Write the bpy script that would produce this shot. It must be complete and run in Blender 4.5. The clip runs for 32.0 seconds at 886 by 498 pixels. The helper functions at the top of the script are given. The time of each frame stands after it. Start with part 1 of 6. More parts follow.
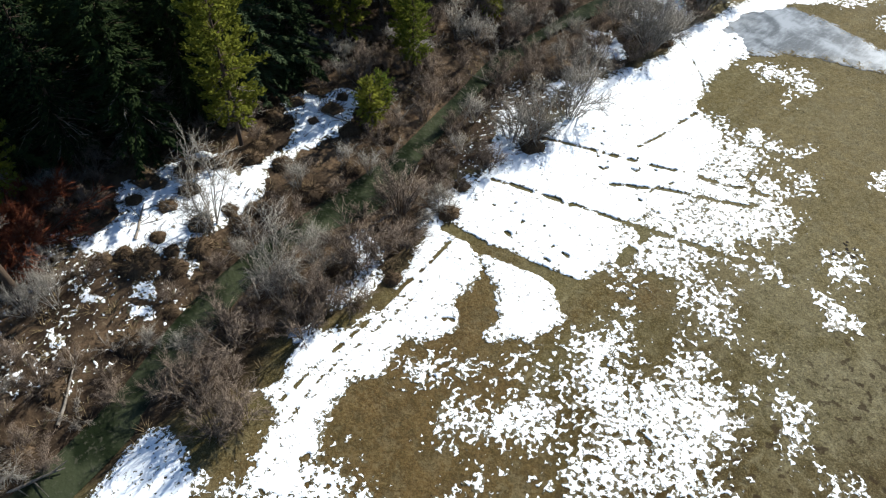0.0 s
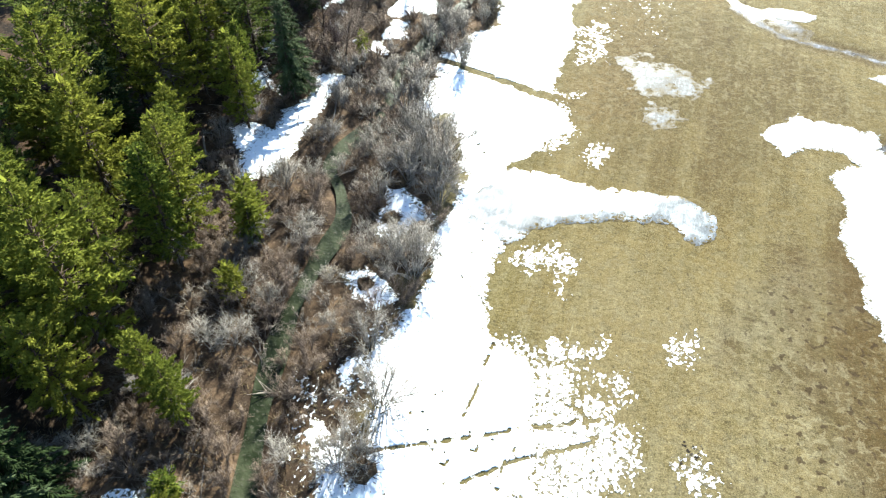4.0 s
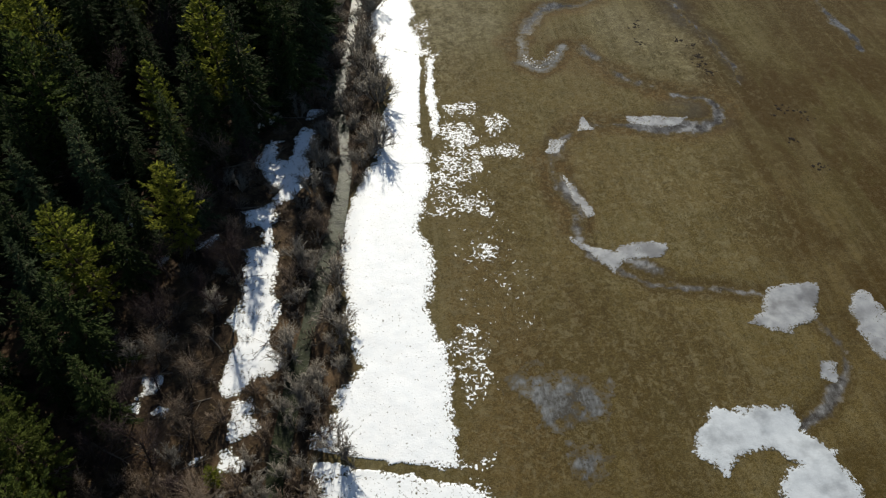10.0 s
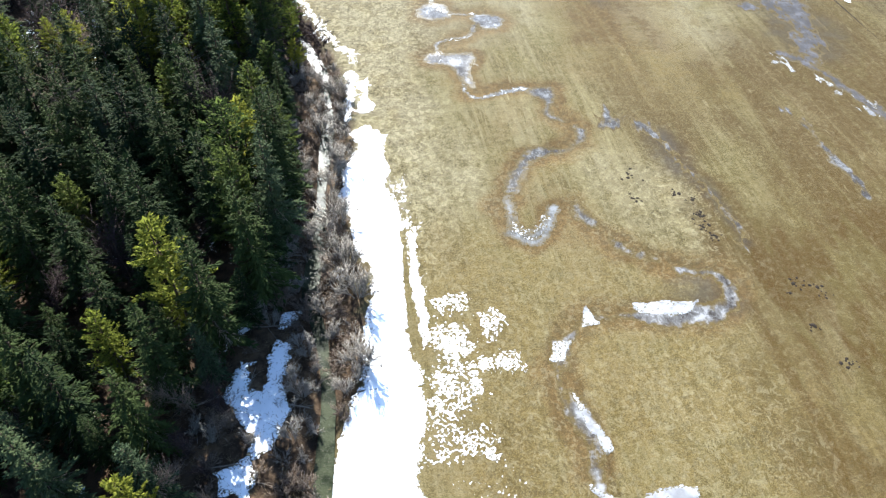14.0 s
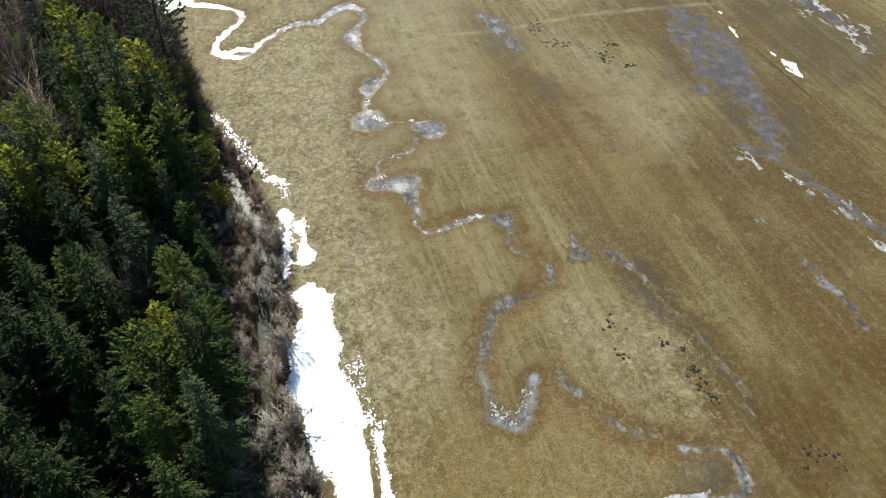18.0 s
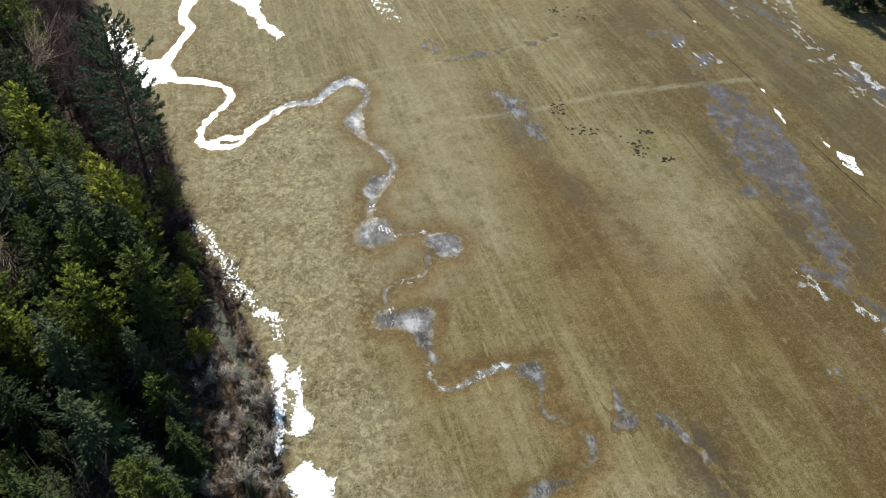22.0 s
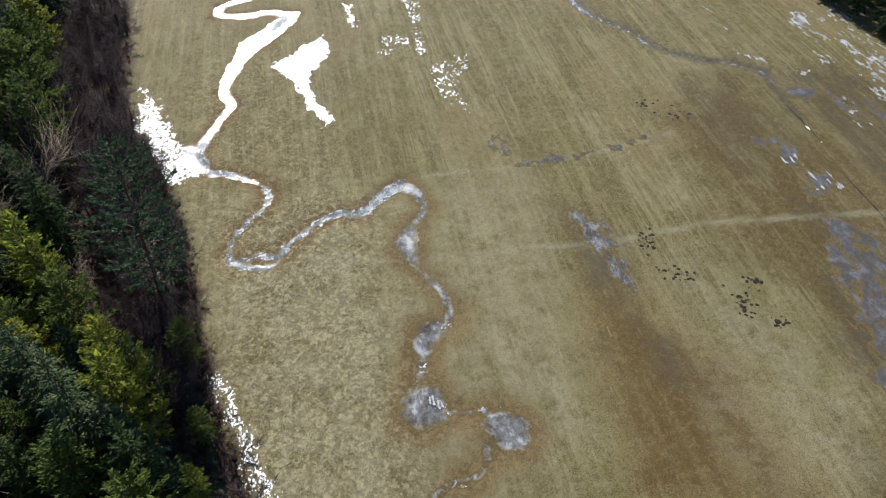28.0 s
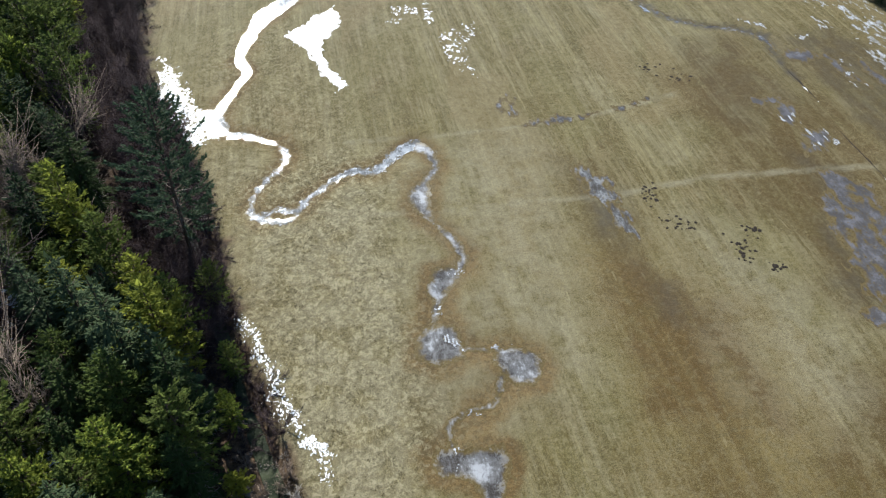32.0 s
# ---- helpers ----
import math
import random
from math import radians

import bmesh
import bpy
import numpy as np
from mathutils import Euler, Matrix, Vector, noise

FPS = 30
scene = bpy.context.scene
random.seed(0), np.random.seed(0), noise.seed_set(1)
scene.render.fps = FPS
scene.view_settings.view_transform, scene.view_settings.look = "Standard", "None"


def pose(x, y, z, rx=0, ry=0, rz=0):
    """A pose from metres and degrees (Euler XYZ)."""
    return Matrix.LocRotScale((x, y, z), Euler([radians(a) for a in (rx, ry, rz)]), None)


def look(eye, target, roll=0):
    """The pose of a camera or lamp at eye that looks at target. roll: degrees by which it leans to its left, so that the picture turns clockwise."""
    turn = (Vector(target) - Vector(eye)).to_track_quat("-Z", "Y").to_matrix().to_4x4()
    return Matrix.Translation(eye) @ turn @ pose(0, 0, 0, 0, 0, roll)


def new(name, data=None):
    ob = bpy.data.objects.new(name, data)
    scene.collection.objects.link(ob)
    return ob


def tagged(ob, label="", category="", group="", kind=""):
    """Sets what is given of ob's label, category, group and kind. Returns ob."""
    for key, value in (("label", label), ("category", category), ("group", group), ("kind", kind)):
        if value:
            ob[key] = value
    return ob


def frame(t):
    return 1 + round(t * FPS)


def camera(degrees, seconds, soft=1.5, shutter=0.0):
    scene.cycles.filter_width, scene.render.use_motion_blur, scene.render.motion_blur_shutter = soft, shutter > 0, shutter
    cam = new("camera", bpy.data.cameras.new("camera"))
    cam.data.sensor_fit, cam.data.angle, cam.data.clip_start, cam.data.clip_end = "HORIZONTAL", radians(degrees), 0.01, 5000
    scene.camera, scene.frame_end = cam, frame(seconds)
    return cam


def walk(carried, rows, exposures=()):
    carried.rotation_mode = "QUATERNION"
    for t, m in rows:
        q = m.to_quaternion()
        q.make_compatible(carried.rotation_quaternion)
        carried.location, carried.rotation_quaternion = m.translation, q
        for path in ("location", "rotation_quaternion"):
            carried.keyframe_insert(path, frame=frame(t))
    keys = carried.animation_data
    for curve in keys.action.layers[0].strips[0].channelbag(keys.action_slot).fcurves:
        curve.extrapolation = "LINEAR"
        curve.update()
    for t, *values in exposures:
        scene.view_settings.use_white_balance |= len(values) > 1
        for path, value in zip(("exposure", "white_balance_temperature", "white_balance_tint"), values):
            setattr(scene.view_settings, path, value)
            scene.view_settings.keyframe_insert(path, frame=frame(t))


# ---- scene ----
cam = camera(64.5, 32.0, 1.25)
METRES, EYE, TILT, LEAN, TURN = 150.0, 27.222, -48.644, -0.105, 50.0
ROWS = [
    (0.0, 0.0, 0.0, 0.0, 0.0, 0.0, -0.0),
    (0.5, -0.0002, 0.0032, 0.0101, 0.03, 0.09, -0.16),
    (1.0, 0.0004, 0.0053, 0.0232, -1.03, 0.27, 1.1),
    (1.5, 0.0012, 0.0078, 0.0368, -6.01, -0.02, 6.98),
    (2.0, 0.0001, 0.0113, 0.0517, -10.93, -0.82, 12.2),
    (2.5, -0.0004, 0.0152, 0.0673, -15.29, -1.82, 16.64),
    (3.0, -0.0001, 0.0196, 0.0834, -18.44, -2.7, 19.71),
    (3.5, 0.0012, 0.0243, 0.0998, -20.57, -3.29, 21.7),
    (4.0, 0.0034, 0.0291, 0.116, -21.73, -3.55, 22.74),
    (4.5, 0.0075, 0.0325, 0.1317, -25.25, -4.96, 26.07),
    (6.5, 0.0278, 0.0516, 0.1975, -34.0, -8.88, 32.5),
    (7.0, 0.036, 0.056, 0.2122, -34.19, -8.81, 32.65),
    (7.5, 0.0447, 0.0603, 0.2272, -35.2, -9.26, 33.31),
    (8.0, 0.0544, 0.0646, 0.2422, -36.64, -9.98, 34.23),
    (8.5, 0.0646, 0.0688, 0.257, -38.26, -10.84, 35.23),
    (9.0, 0.075, 0.0725, 0.2715, -40.05, -11.78, 36.27),
    (9.5, 0.0859, 0.0766, 0.2864, -41.97, -12.89, 37.26),
    (10.0, 0.0981, 0.0798, 0.3008, -42.94, -13.44, 37.81),
    (10.5, 0.1105, 0.0828, 0.3154, -43.33, -13.61, 37.99),
    (11.0, 0.1231, 0.0855, 0.3295, -43.4, -13.53, 38.03),
    (11.5, 0.1364, 0.0877, 0.3437, -43.4, -13.49, 38.0),
    (12.0, 0.1498, 0.0901, 0.357, -43.68, -13.55, 38.15),
    (12.5, 0.1629, 0.0923, 0.3705, -44.29, -13.83, 38.44),
    (13.0, 0.1764, 0.0944, 0.384, -44.8, -14.06, 38.67),
    (13.5, 0.1903, 0.0963, 0.3971, -45.22, -14.3, 38.87),
    (14.0, 0.2037, 0.0979, 0.4094, -47.61, -15.76, 40.08),
    (14.5, 0.2171, 0.1, 0.4229, -51.81, -18.56, 41.93),
    (15.0, 0.2307, 0.1019, 0.4364, -54.16, -20.1, 42.78),
    (15.5, 0.2451, 0.1028, 0.4494, -55.38, -20.85, 43.22),
    (17.5, 0.3036, 0.1189, 0.4878, -56.25, -21.24, 43.45),
    (18.0, 0.3189, 0.124, 0.4958, -56.25, -21.2, 43.42),
    (18.5, 0.3344, 0.1292, 0.5043, -56.31, -21.2, 43.36),
    (19.0, 0.3502, 0.134, 0.5123, -56.27, -21.13, 43.34),
    (19.5, 0.3657, 0.1386, 0.5206, -56.34, -21.14, 43.33),
    (20.0, 0.3811, 0.1434, 0.5288, -56.4, -21.15, 43.29),
    (20.5, 0.3971, 0.1476, 0.5369, -56.41, -21.2, 43.3),
    (21.0, 0.4125, 0.1527, 0.5453, -56.49, -21.23, 43.25),
    (21.5, 0.4276, 0.1573, 0.5533, -56.56, -21.24, 43.23),
    (22.0, 0.4428, 0.1615, 0.5613, -56.63, -21.3, 43.22),
    (22.5, 0.4579, 0.1658, 0.5697, -56.45, -21.15, 43.07),
    (23.0, 0.4732, 0.1701, 0.578, -54.52, -19.76, 42.27),
    (23.5, 0.4887, 0.1737, 0.5861, -52.83, -18.58, 41.54),
    (24.0, 0.5041, 0.1772, 0.5942, -51.68, -17.89, 41.02),
    (24.5, 0.5187, 0.1814, 0.6016, -50.95, -17.46, 40.58),
    (25.0, 0.5336, 0.186, 0.609, -50.65, -17.3, 40.47),
    (25.5, 0.5483, 0.1911, 0.6165, -50.68, -17.3, 40.48),
    (27.5, 0.5835, 0.2088, 0.6373, -50.96, -17.36, 40.56),
    (28.0, 0.5854, 0.2109, 0.6395, -50.99, -17.39, 40.62),
    (28.5, 0.5848, 0.2121, 0.6403, -51.05, -17.42, 40.7),
    (29.0, 0.581, 0.2122, 0.6397, -51.08, -17.53, 40.77),
    (29.5, 0.5753, 0.2116, 0.6384, -51.06, -17.66, 40.83),
    (30.0, 0.568, 0.2104, 0.6363, -51.07, -17.76, 40.9),
    (30.5, 0.5594, 0.2085, 0.6334, -51.05, -17.86, 41.0),
    (31.0, 0.551, 0.2066, 0.6305, -51.0, -18.08, 41.06),
    (31.5, 0.5451, 0.2051, 0.6282, -50.93, -18.1, 41.11),
    (32.0, 0.5423, 0.2043, 0.6268, -50.88, -18.11, 41.14),
]
# seconds, stops, kelvin, tint
EXPOSURES = [(0.0, 0.9, 6150, 6), (1.0, 0.9, 6160, 6), (2.0, 1.13, 6180, 6), (3.0, 1.68, 6160, 4), (4.0, 2.22, 6120, 2), (4.5, 2.22, 6160, 2), (6.5, 1.15, 6450, 6), (8.0, 0.84, 6850, 6), (9.0, 0.36, 6950, 6), (10.0, 0.12, 6800, 6), (11.0, 0.52, 6850, 6), (12.0, 1.09, 6660, 6), (13.0, 1.74, 6450, 6), (14.0, 2.17, 5960, 8), (15.0, 2.2, 5900, 8), (15.5, 2.02, 6000, 8), (17.5, 1.42, 6480, 6), (19.0, 1.55, 6480, 6), (20.5, 1.5, 6500, 6), (22.0, 1.35, 6400, 6), (25.0, 1.31, 6150, 7.5), (28.0, 1.24, 6020, 9), (32.0, 1.4, 5880, 7)]
walk(cam, [(t, pose(0, 0, EYE, TILT, LEAN, TURN) @ pose(METRES * x, METRES * y, METRES * z, 90 + pitch, roll, yaw)) for t, x, y, z, yaw, pitch, roll in ROWS], EXPOSURES)

# ---------------------------------------------------------------- daylight
SUN_AZ, SUN_EL = radians(-5.0), radians(30.5)
world = bpy.data.worlds.new("sky")
scene.world = world
world.use_nodes = True
wn = world.node_tree
sky = wn.nodes.new("ShaderNodeTexSky")
sky.sky_type, sky.sun_disc, sky.sun_elevation, sky.sun_rotation = "NISHITA", False, SUN_EL, SUN_AZ
sky.ozone_density, sky.dust_density = 3.5, 0.4
wn.links.new(sky.outputs[0], wn.nodes["Background"].inputs[0])
wn.nodes["Background"].inputs[1].default_value = 0.07
sun_data = bpy.data.lights.new("sun", "SUN")
sun_data.energy, sun_data.angle, sun_data.color = 5.0, radians(0.53), (1.0, 0.95, 0.87)
sun = new("sun", sun_data)
sun.matrix_world = look((math.sin(SUN_AZ) * math.cos(SUN_EL) * 300, math.cos(SUN_AZ) * math.cos(SUN_EL) * 300, math.sin(SUN_EL) * 300), (0, 0, 0))

# ---------------------------------------------------------------- materials


class Mat:
    """A node material under construction."""

    def __init__(self, name, rough=0.8, spec=0.3):
        self.m = bpy.data.materials.new(name)
        self.m.use_nodes = True
        self.t = self.m.node_tree
        self.b = self.t.nodes["Principled BSDF"]
        self.b.inputs["Roughness"].default_value = rough
        self.b.inputs["Specular IOR Level"].default_value = spec
        self.geo = self.t.nodes.new("ShaderNodeNewGeometry")
        self.oi = self.t.nodes.new("ShaderNodeObjectInfo")
        self.pos = self.geo.outputs["Position"]

    def link(self, a, b):
        self.t.links.new(a, b)

    def noise(self, scale, detail=4.0, rough=0.55, stretch=None, dist=0.0):
        n = self.t.nodes.new("ShaderNodeTexNoise")
        n.inputs["Scale"].default_value = scale
        n.inputs["Detail"].default_value = detail
        n.inputs["Roughness"].default_value = rough
        n.inputs["Distortion"].default_value = dist
        if stretch:
            mp = self.t.nodes.new("ShaderNodeMapping")
            mp.inputs["Scale"].default_value = stretch[:3]
            if len(stretch) > 3:
                mp.inputs["Rotation"].default_value = (0, 0, radians(stretch[3]))
            self.link(self.pos, mp.inputs[0])
            self.link(mp.outputs[0], n.inputs["Vector"])
        else:
            self.link(self.pos, n.inputs["Vector"])
        return n.outputs["Fac"]

    def attr(self, name):
        n = self.t.nodes.new("ShaderNodeAttribute")
        n.attribute_name = name
        return n.outputs["Fac"]

    def step(self, v, lo, hi, a=0.0, b=1.0):
        n = self.t.nodes.new("ShaderNodeMapRange")
        n.interpolation_type = "SMOOTHSTEP"
        for i, x in zip((1, 2, 3, 4), (lo, hi, a, b)):
            n.inputs[i].default_value = x
        self.link(v, n.inputs[0])
        return n.outputs[0]

    def math(self, op, a, b=None):
        n = self.t.nodes.new("ShaderNodeMath")
        n.operation = op
        for i, v in enumerate((a, b)):
            if v is None:
                continue
            if isinstance(v, (int, float)):
                n.inputs[i].default_value = v
            else:
                self.link(v, n.inputs[i])
        return n.outputs[0]

    def mix(self, fac, a, b, mode="MIX"):
        n = self.t.nodes.new("ShaderNodeMix")
        n.data_type, n.blend_type = "RGBA", mode
        for i, v in ((0, fac), (6, a), (7, b)):
            if isinstance(v, (int, float)):
                n.inputs[i].default_value = v
            elif isinstance(v, tuple):
                n.inputs[i].default_value = (*v, 1.0)
            else:
                self.link(v, n.inputs[i])
        return n.outputs[2]

    def bump(self, height, strength, distance):
        n = self.t.nodes.new("ShaderNodeBump")
        n.inputs["Strength"].default_value = strength
        n.inputs["Distance"].default_value = distance
        self.link(height, n.inputs["Height"])
        self.link(n.outputs[0], self.b.inputs["Normal"])

    def done(self, colour):
        if isinstance(colour, tuple):
            self.b.inputs["Base Color"].default_value = (*colour, 1)
        else:
            self.link(colour, self.b.inputs["Base Color"])
        return self.m


def make_ground_material():
    k = Mat("meadow_and_forest_floor", 0.85, 0.07)
    big, huge, mid, fine, grit, blade = k.noise(0.085, 4, 0.6, (1.0, 0.55, 1.0)), k.noise(0.02, 3), k.noise(0.30, 5, 0.65), k.noise(1.25, 5, 0.7), k.noise(4.5, 4, 0.75), k.noise(13.0, 3, 0.75)
    wander = k.noise(0.16, 5, 0.62, (1.0, 0.32, 1.0, 4), 0.8)
    mow = k.noise(0.55, 4, 0.65, (1.0, 0.05, 1.0))
    mow2 = k.noise(0.12, 3, 0.6, (1.0, 0.07, 1.0, -3))
    mow3 = k.noise(1.7, 3, 0.6, (1.0, 0.04, 1.0))
    pale, rust, tufty = k.attr("pale"), k.attr("rust"), k.attr("tufty")
    plain = k.step(rust, 0.0, 1.0, 1.0, 0.35)
    c = k.mix(k.step(huge, 0.42, 0.58), (0.072, 0.056, 0.017), (0.098, 0.075, 0.028))
    c = k.mix(k.step(big, 0.48, 0.58, 0, 0.80), c, (0.156, 0.131, 0.072))
    c = k.mix(k.step(big, 0.47, 0.38, 0, 0.90), c, (0.067, 0.043, 0.013))
    c = k.mix(k.step(wander, 0.51, 0.60, 0, 0.62), c, (0.150, 0.128, 0.072))
    c = k.mix(k.step(wander, 0.48, 0.39, 0, 0.72), c, (0.062, 0.045, 0.014))
    c = k.mix(k.step(mid, 0.51, 0.61, 0, 0.36), c, (0.145, 0.128, 0.066))
    c = k.mix(k.step(mid, 0.48, 0.39, 0, 0.42), c, (0.050, 0.041, 0.013))
    c = k.mix(k.step(mow2, 0.49, 0.59, 0, 0.72), c, (0.070, 0.049, 0.012))
    c = k.mix(k.step(mow, 0.51, 0.59, 0, 0.66), c, (0.060, 0.044, 0.009))
    c = k.mix(k.step(mow, 0.47, 0.39, 0, 0.52), c, (0.180, 0.150, 0.070))
    c = k.mix(k.step(mow3, 0.51, 0.58, 0, 0.55), c, (0.058, 0.046, 0.014))
    c = k.mix(k.step(mow3, 0.48, 0.41, 0, 0.42), c, (0.150, 0.130, 0.070))
    tint = k.noise(0.06, 4, 0.6, (1.0, 0.45, 1.0, 6), 1.0)
    c = k.mix(k.step(tint, 0.50, 0.60, 0, 0.35), c, (0.088, 0.076, 0.022))
    c = k.mix(k.step(tint, 0.47, 0.38, 0, 0.5), c, (0.138, 0.102, 0.048))
    clump = k.noise(0.40, 6, 0.68, (1.0, 0.8, 1.0), 1.1)
    rank = k.math("ADD", k.math("MULTIPLY", tufty, 0.75), 0.25)
    c = k.mix(k.math("MULTIPLY", rank, k.step(clump, 0.505, 0.575, 0, 0.60)), c, (0.058, 0.042, 0.010))
    c = k.mix(k.math("MULTIPLY", rank, k.step(clump, 0.480, 0.415, 0, 0.58)), c, (0.235, 0.200, 0.108))
    soaked = k.math("MULTIPLY", k.math("MINIMUM", k.math("MULTIPLY", rust, 1.45), 1.0), k.math("MULTIPLY", k.step(big, 0.62, 0.50, 0.55, 1.0), k.step(mow, 0.36, 0.56, 0.70, 1.0)))
    c = k.mix(soaked, c, (0.045, 0.023, 0.004))
    c = k.mix(k.math("MULTIPLY", k.math("MULTIPLY", rust, 0.5), k.step(wander, 0.51, 0.60)), c, (0.072, 0.056, 0.016))
    c = k.mix(k.math("MULTIPLY", pale, k.step(mid, 0.38, 0.56, 0.25, 0.95)), c, (0.180, 0.158, 0.102))
    c = k.mix(k.math("MULTIPLY", k.math("MULTIPLY", k.attr("gold"), k.step(soaked, 0.1, 0.9, 1.0, 0.25)), k.step(mid, 0.36, 0.60, 0.45, 1.0)), c, k.mix(k.step(fine, 0.42, 0.58), (0.078, 0.050, 0.012), (0.150, 0.104, 0.032)))
    c = k.mix(k.math("MULTIPLY", k.attr("russet"), k.step(mid, 0.38, 0.60, 0.65, 1.0)), c, k.mix(k.step(fine, 0.42, 0.58), (0.062, 0.034, 0.010), (0.122, 0.074, 0.027)))
    # thatch: shaggy pale clumps, the shade of the hollows between them painted dark
    shag = k.noise(1.3, 6, 0.75, None, 0.9)
    c = k.mix(k.math("MULTIPLY", k.step(shag, 0.505, 0.58, 0, 0.50), k.math("ADD", k.math("MULTIPLY", tufty, 0.8), 0.2)), c, (0.046, 0.038, 0.016))
    c = k.mix(k.math("MULTIPLY", k.step(shag, 0.49, 0.41, 0, 0.80), k.math("ADD", k.math("MULTIPLY", tufty, 0.80), 0.15)), c, (0.265, 0.232, 0.140))
    c = k.mix(k.math("MULTIPLY", k.math("MULTIPLY", k.step(clump, 0.50, 0.56, 0, 0.85), k.step(k.noise(1.7, 5, 0.75, None, 0.8), 0.53, 0.59)), tufty), c, (0.026, 0.020, 0.008))
    c = k.mix(k.math("MULTIPLY", k.step(fine, 0.515, 0.60, 0, 0.24), plain), c, (0.040, 0.033, 0.013))
    c = k.mix(k.math("MULTIPLY", k.step(fine, 0.485, 0.40, 0, 0.20), plain), c, (0.190, 0.166, 0.096))
    # dark grit and blade flecks include the painted small shadows of tufts
    c = k.mix(k.step(grit, 0.52, 0.60, 0, 0.30), c, (0.034, 0.031, 0.011))
    c = k.mix(k.math("MULTIPLY", k.step(grit, 0.48, 0.40, 0, 0.27), plain), c, (0.185, 0.160, 0.092))
    c = k.mix(k.step(blade, 0.52, 0.62, 0, 0.48), c, (0.036, 0.028, 0.010))
    c = k.mix(k.math("MULTIPLY", plain, k.step(blade, 0.48, 0.38, 0, 0.52)), c, (0.225, 0.182, 0.085))
    # lone straw streaks left by the mower, and scattered dark holes
    straw = k.noise(1.35, 2, 0.5, (1.0, 0.16, 1.0, 2))
    c = k.mix(k.math("MULTIPLY", plain, k.step(straw, 0.70, 0.75, 0, 0.5)), c, (0.215, 0.182, 0.100))
    speck = k.noise(3.3, 3, 0.7)
    c = k.mix(k.step(speck, 0.40, 0.32, 0, 0.5), c, (0.026, 0.021, 0.010))
    clods = k.math("MULTIPLY", k.attr("clods"), k.step(k.noise(1.9, 2, 0.5), 0.60, 0.66))
    c = k.mix(k.math("MULTIPLY", clods, 0.8), c, (0.030, 0.019, 0.009))
    litter = k.mix(k.step(mid, 0.40, 0.66), (0.032, 0.021, 0.013), (0.120, 0.078, 0.045))
    litter = k.mix(k.step(fine, 0.48, 0.66, 0, 0.75), litter, (0.018, 0.012, 0.008))
    litter = k.mix(k.step(grit, 0.55, 0.72, 0, 0.65), litter, (0.170, 0.132, 0.086))
    # needle duff, its colour darkened to hold the shade between the trees
    shaded_duff = k.mix(k.step(mid, 0.40, 0.60), (0.018, 0.013, 0.009), (0.072, 0.044, 0.025))
    shaded_duff = k.mix(k.step(fine, 0.50, 0.64, 0, 0.6), shaded_duff, (0.015, 0.011, 0.008))
    shaded_duff = k.mix(k.step(grit, 0.54, 0.68, 0, 0.6), shaded_duff, (0.105, 0.074, 0.046))
    litter = k.mix(k.attr("forest"), litter, shaded_duff)
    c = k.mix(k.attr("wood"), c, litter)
    wet = k.math("MULTIPLY", k.attr("wet"), k.step(mid, 0.30, 0.62, 0.25, 1.0))
    c = k.mix(wet, c, (0.040, 0.034, 0.025))
    k.link(k.step(wet, 0.2, 1.0, 0.85, 0.6), k.b.inputs["Roughness"])
    k.bump(k.math("ADD", k.math("MULTIPLY", fine, 0.5), k.math("ADD", k.math("MULTIPLY", grit, 0.4), k.math("MULTIPLY", blade, 0.16))), 0.7, 0.16)
    return k.done(c)


def make_snow_material(name, bright, dull, soaked, amount, crumble):
    k = Mat(name, 0.55, 0.3)
    fine, mid, big = k.noise(6.0, 4, 0.65), k.noise(0.9, 5, 0.6), k.noise(0.3, 4)
    c = k.mix(k.step(mid, 0.35, 0.7), bright, dull)
    c = k.mix(k.step(big, 0.46, 0.66, 0, amount), c, soaked)
    torn = k.math("MULTIPLY", k.math("SUBTRACT", k.noise(5.2, 3, 0.62, None, 0.4), 0.5), crumble)
    torn = k.math("SUBTRACT", k.math("ADD", torn, 0.15), k.attr("depth"))
    grass = k.mix(k.step(fine, 0.4, 0.6), (0.062, 0.050, 0.022), (0.115, 0.092, 0.046))
    c = k.mix(k.step(torn, -0.03, 0.03), c, grass)
    k.bump(k.math("ADD", fine, k.math("MULTIPLY", mid, 1.6)), 0.3, 0.06)
    return k.done(c)


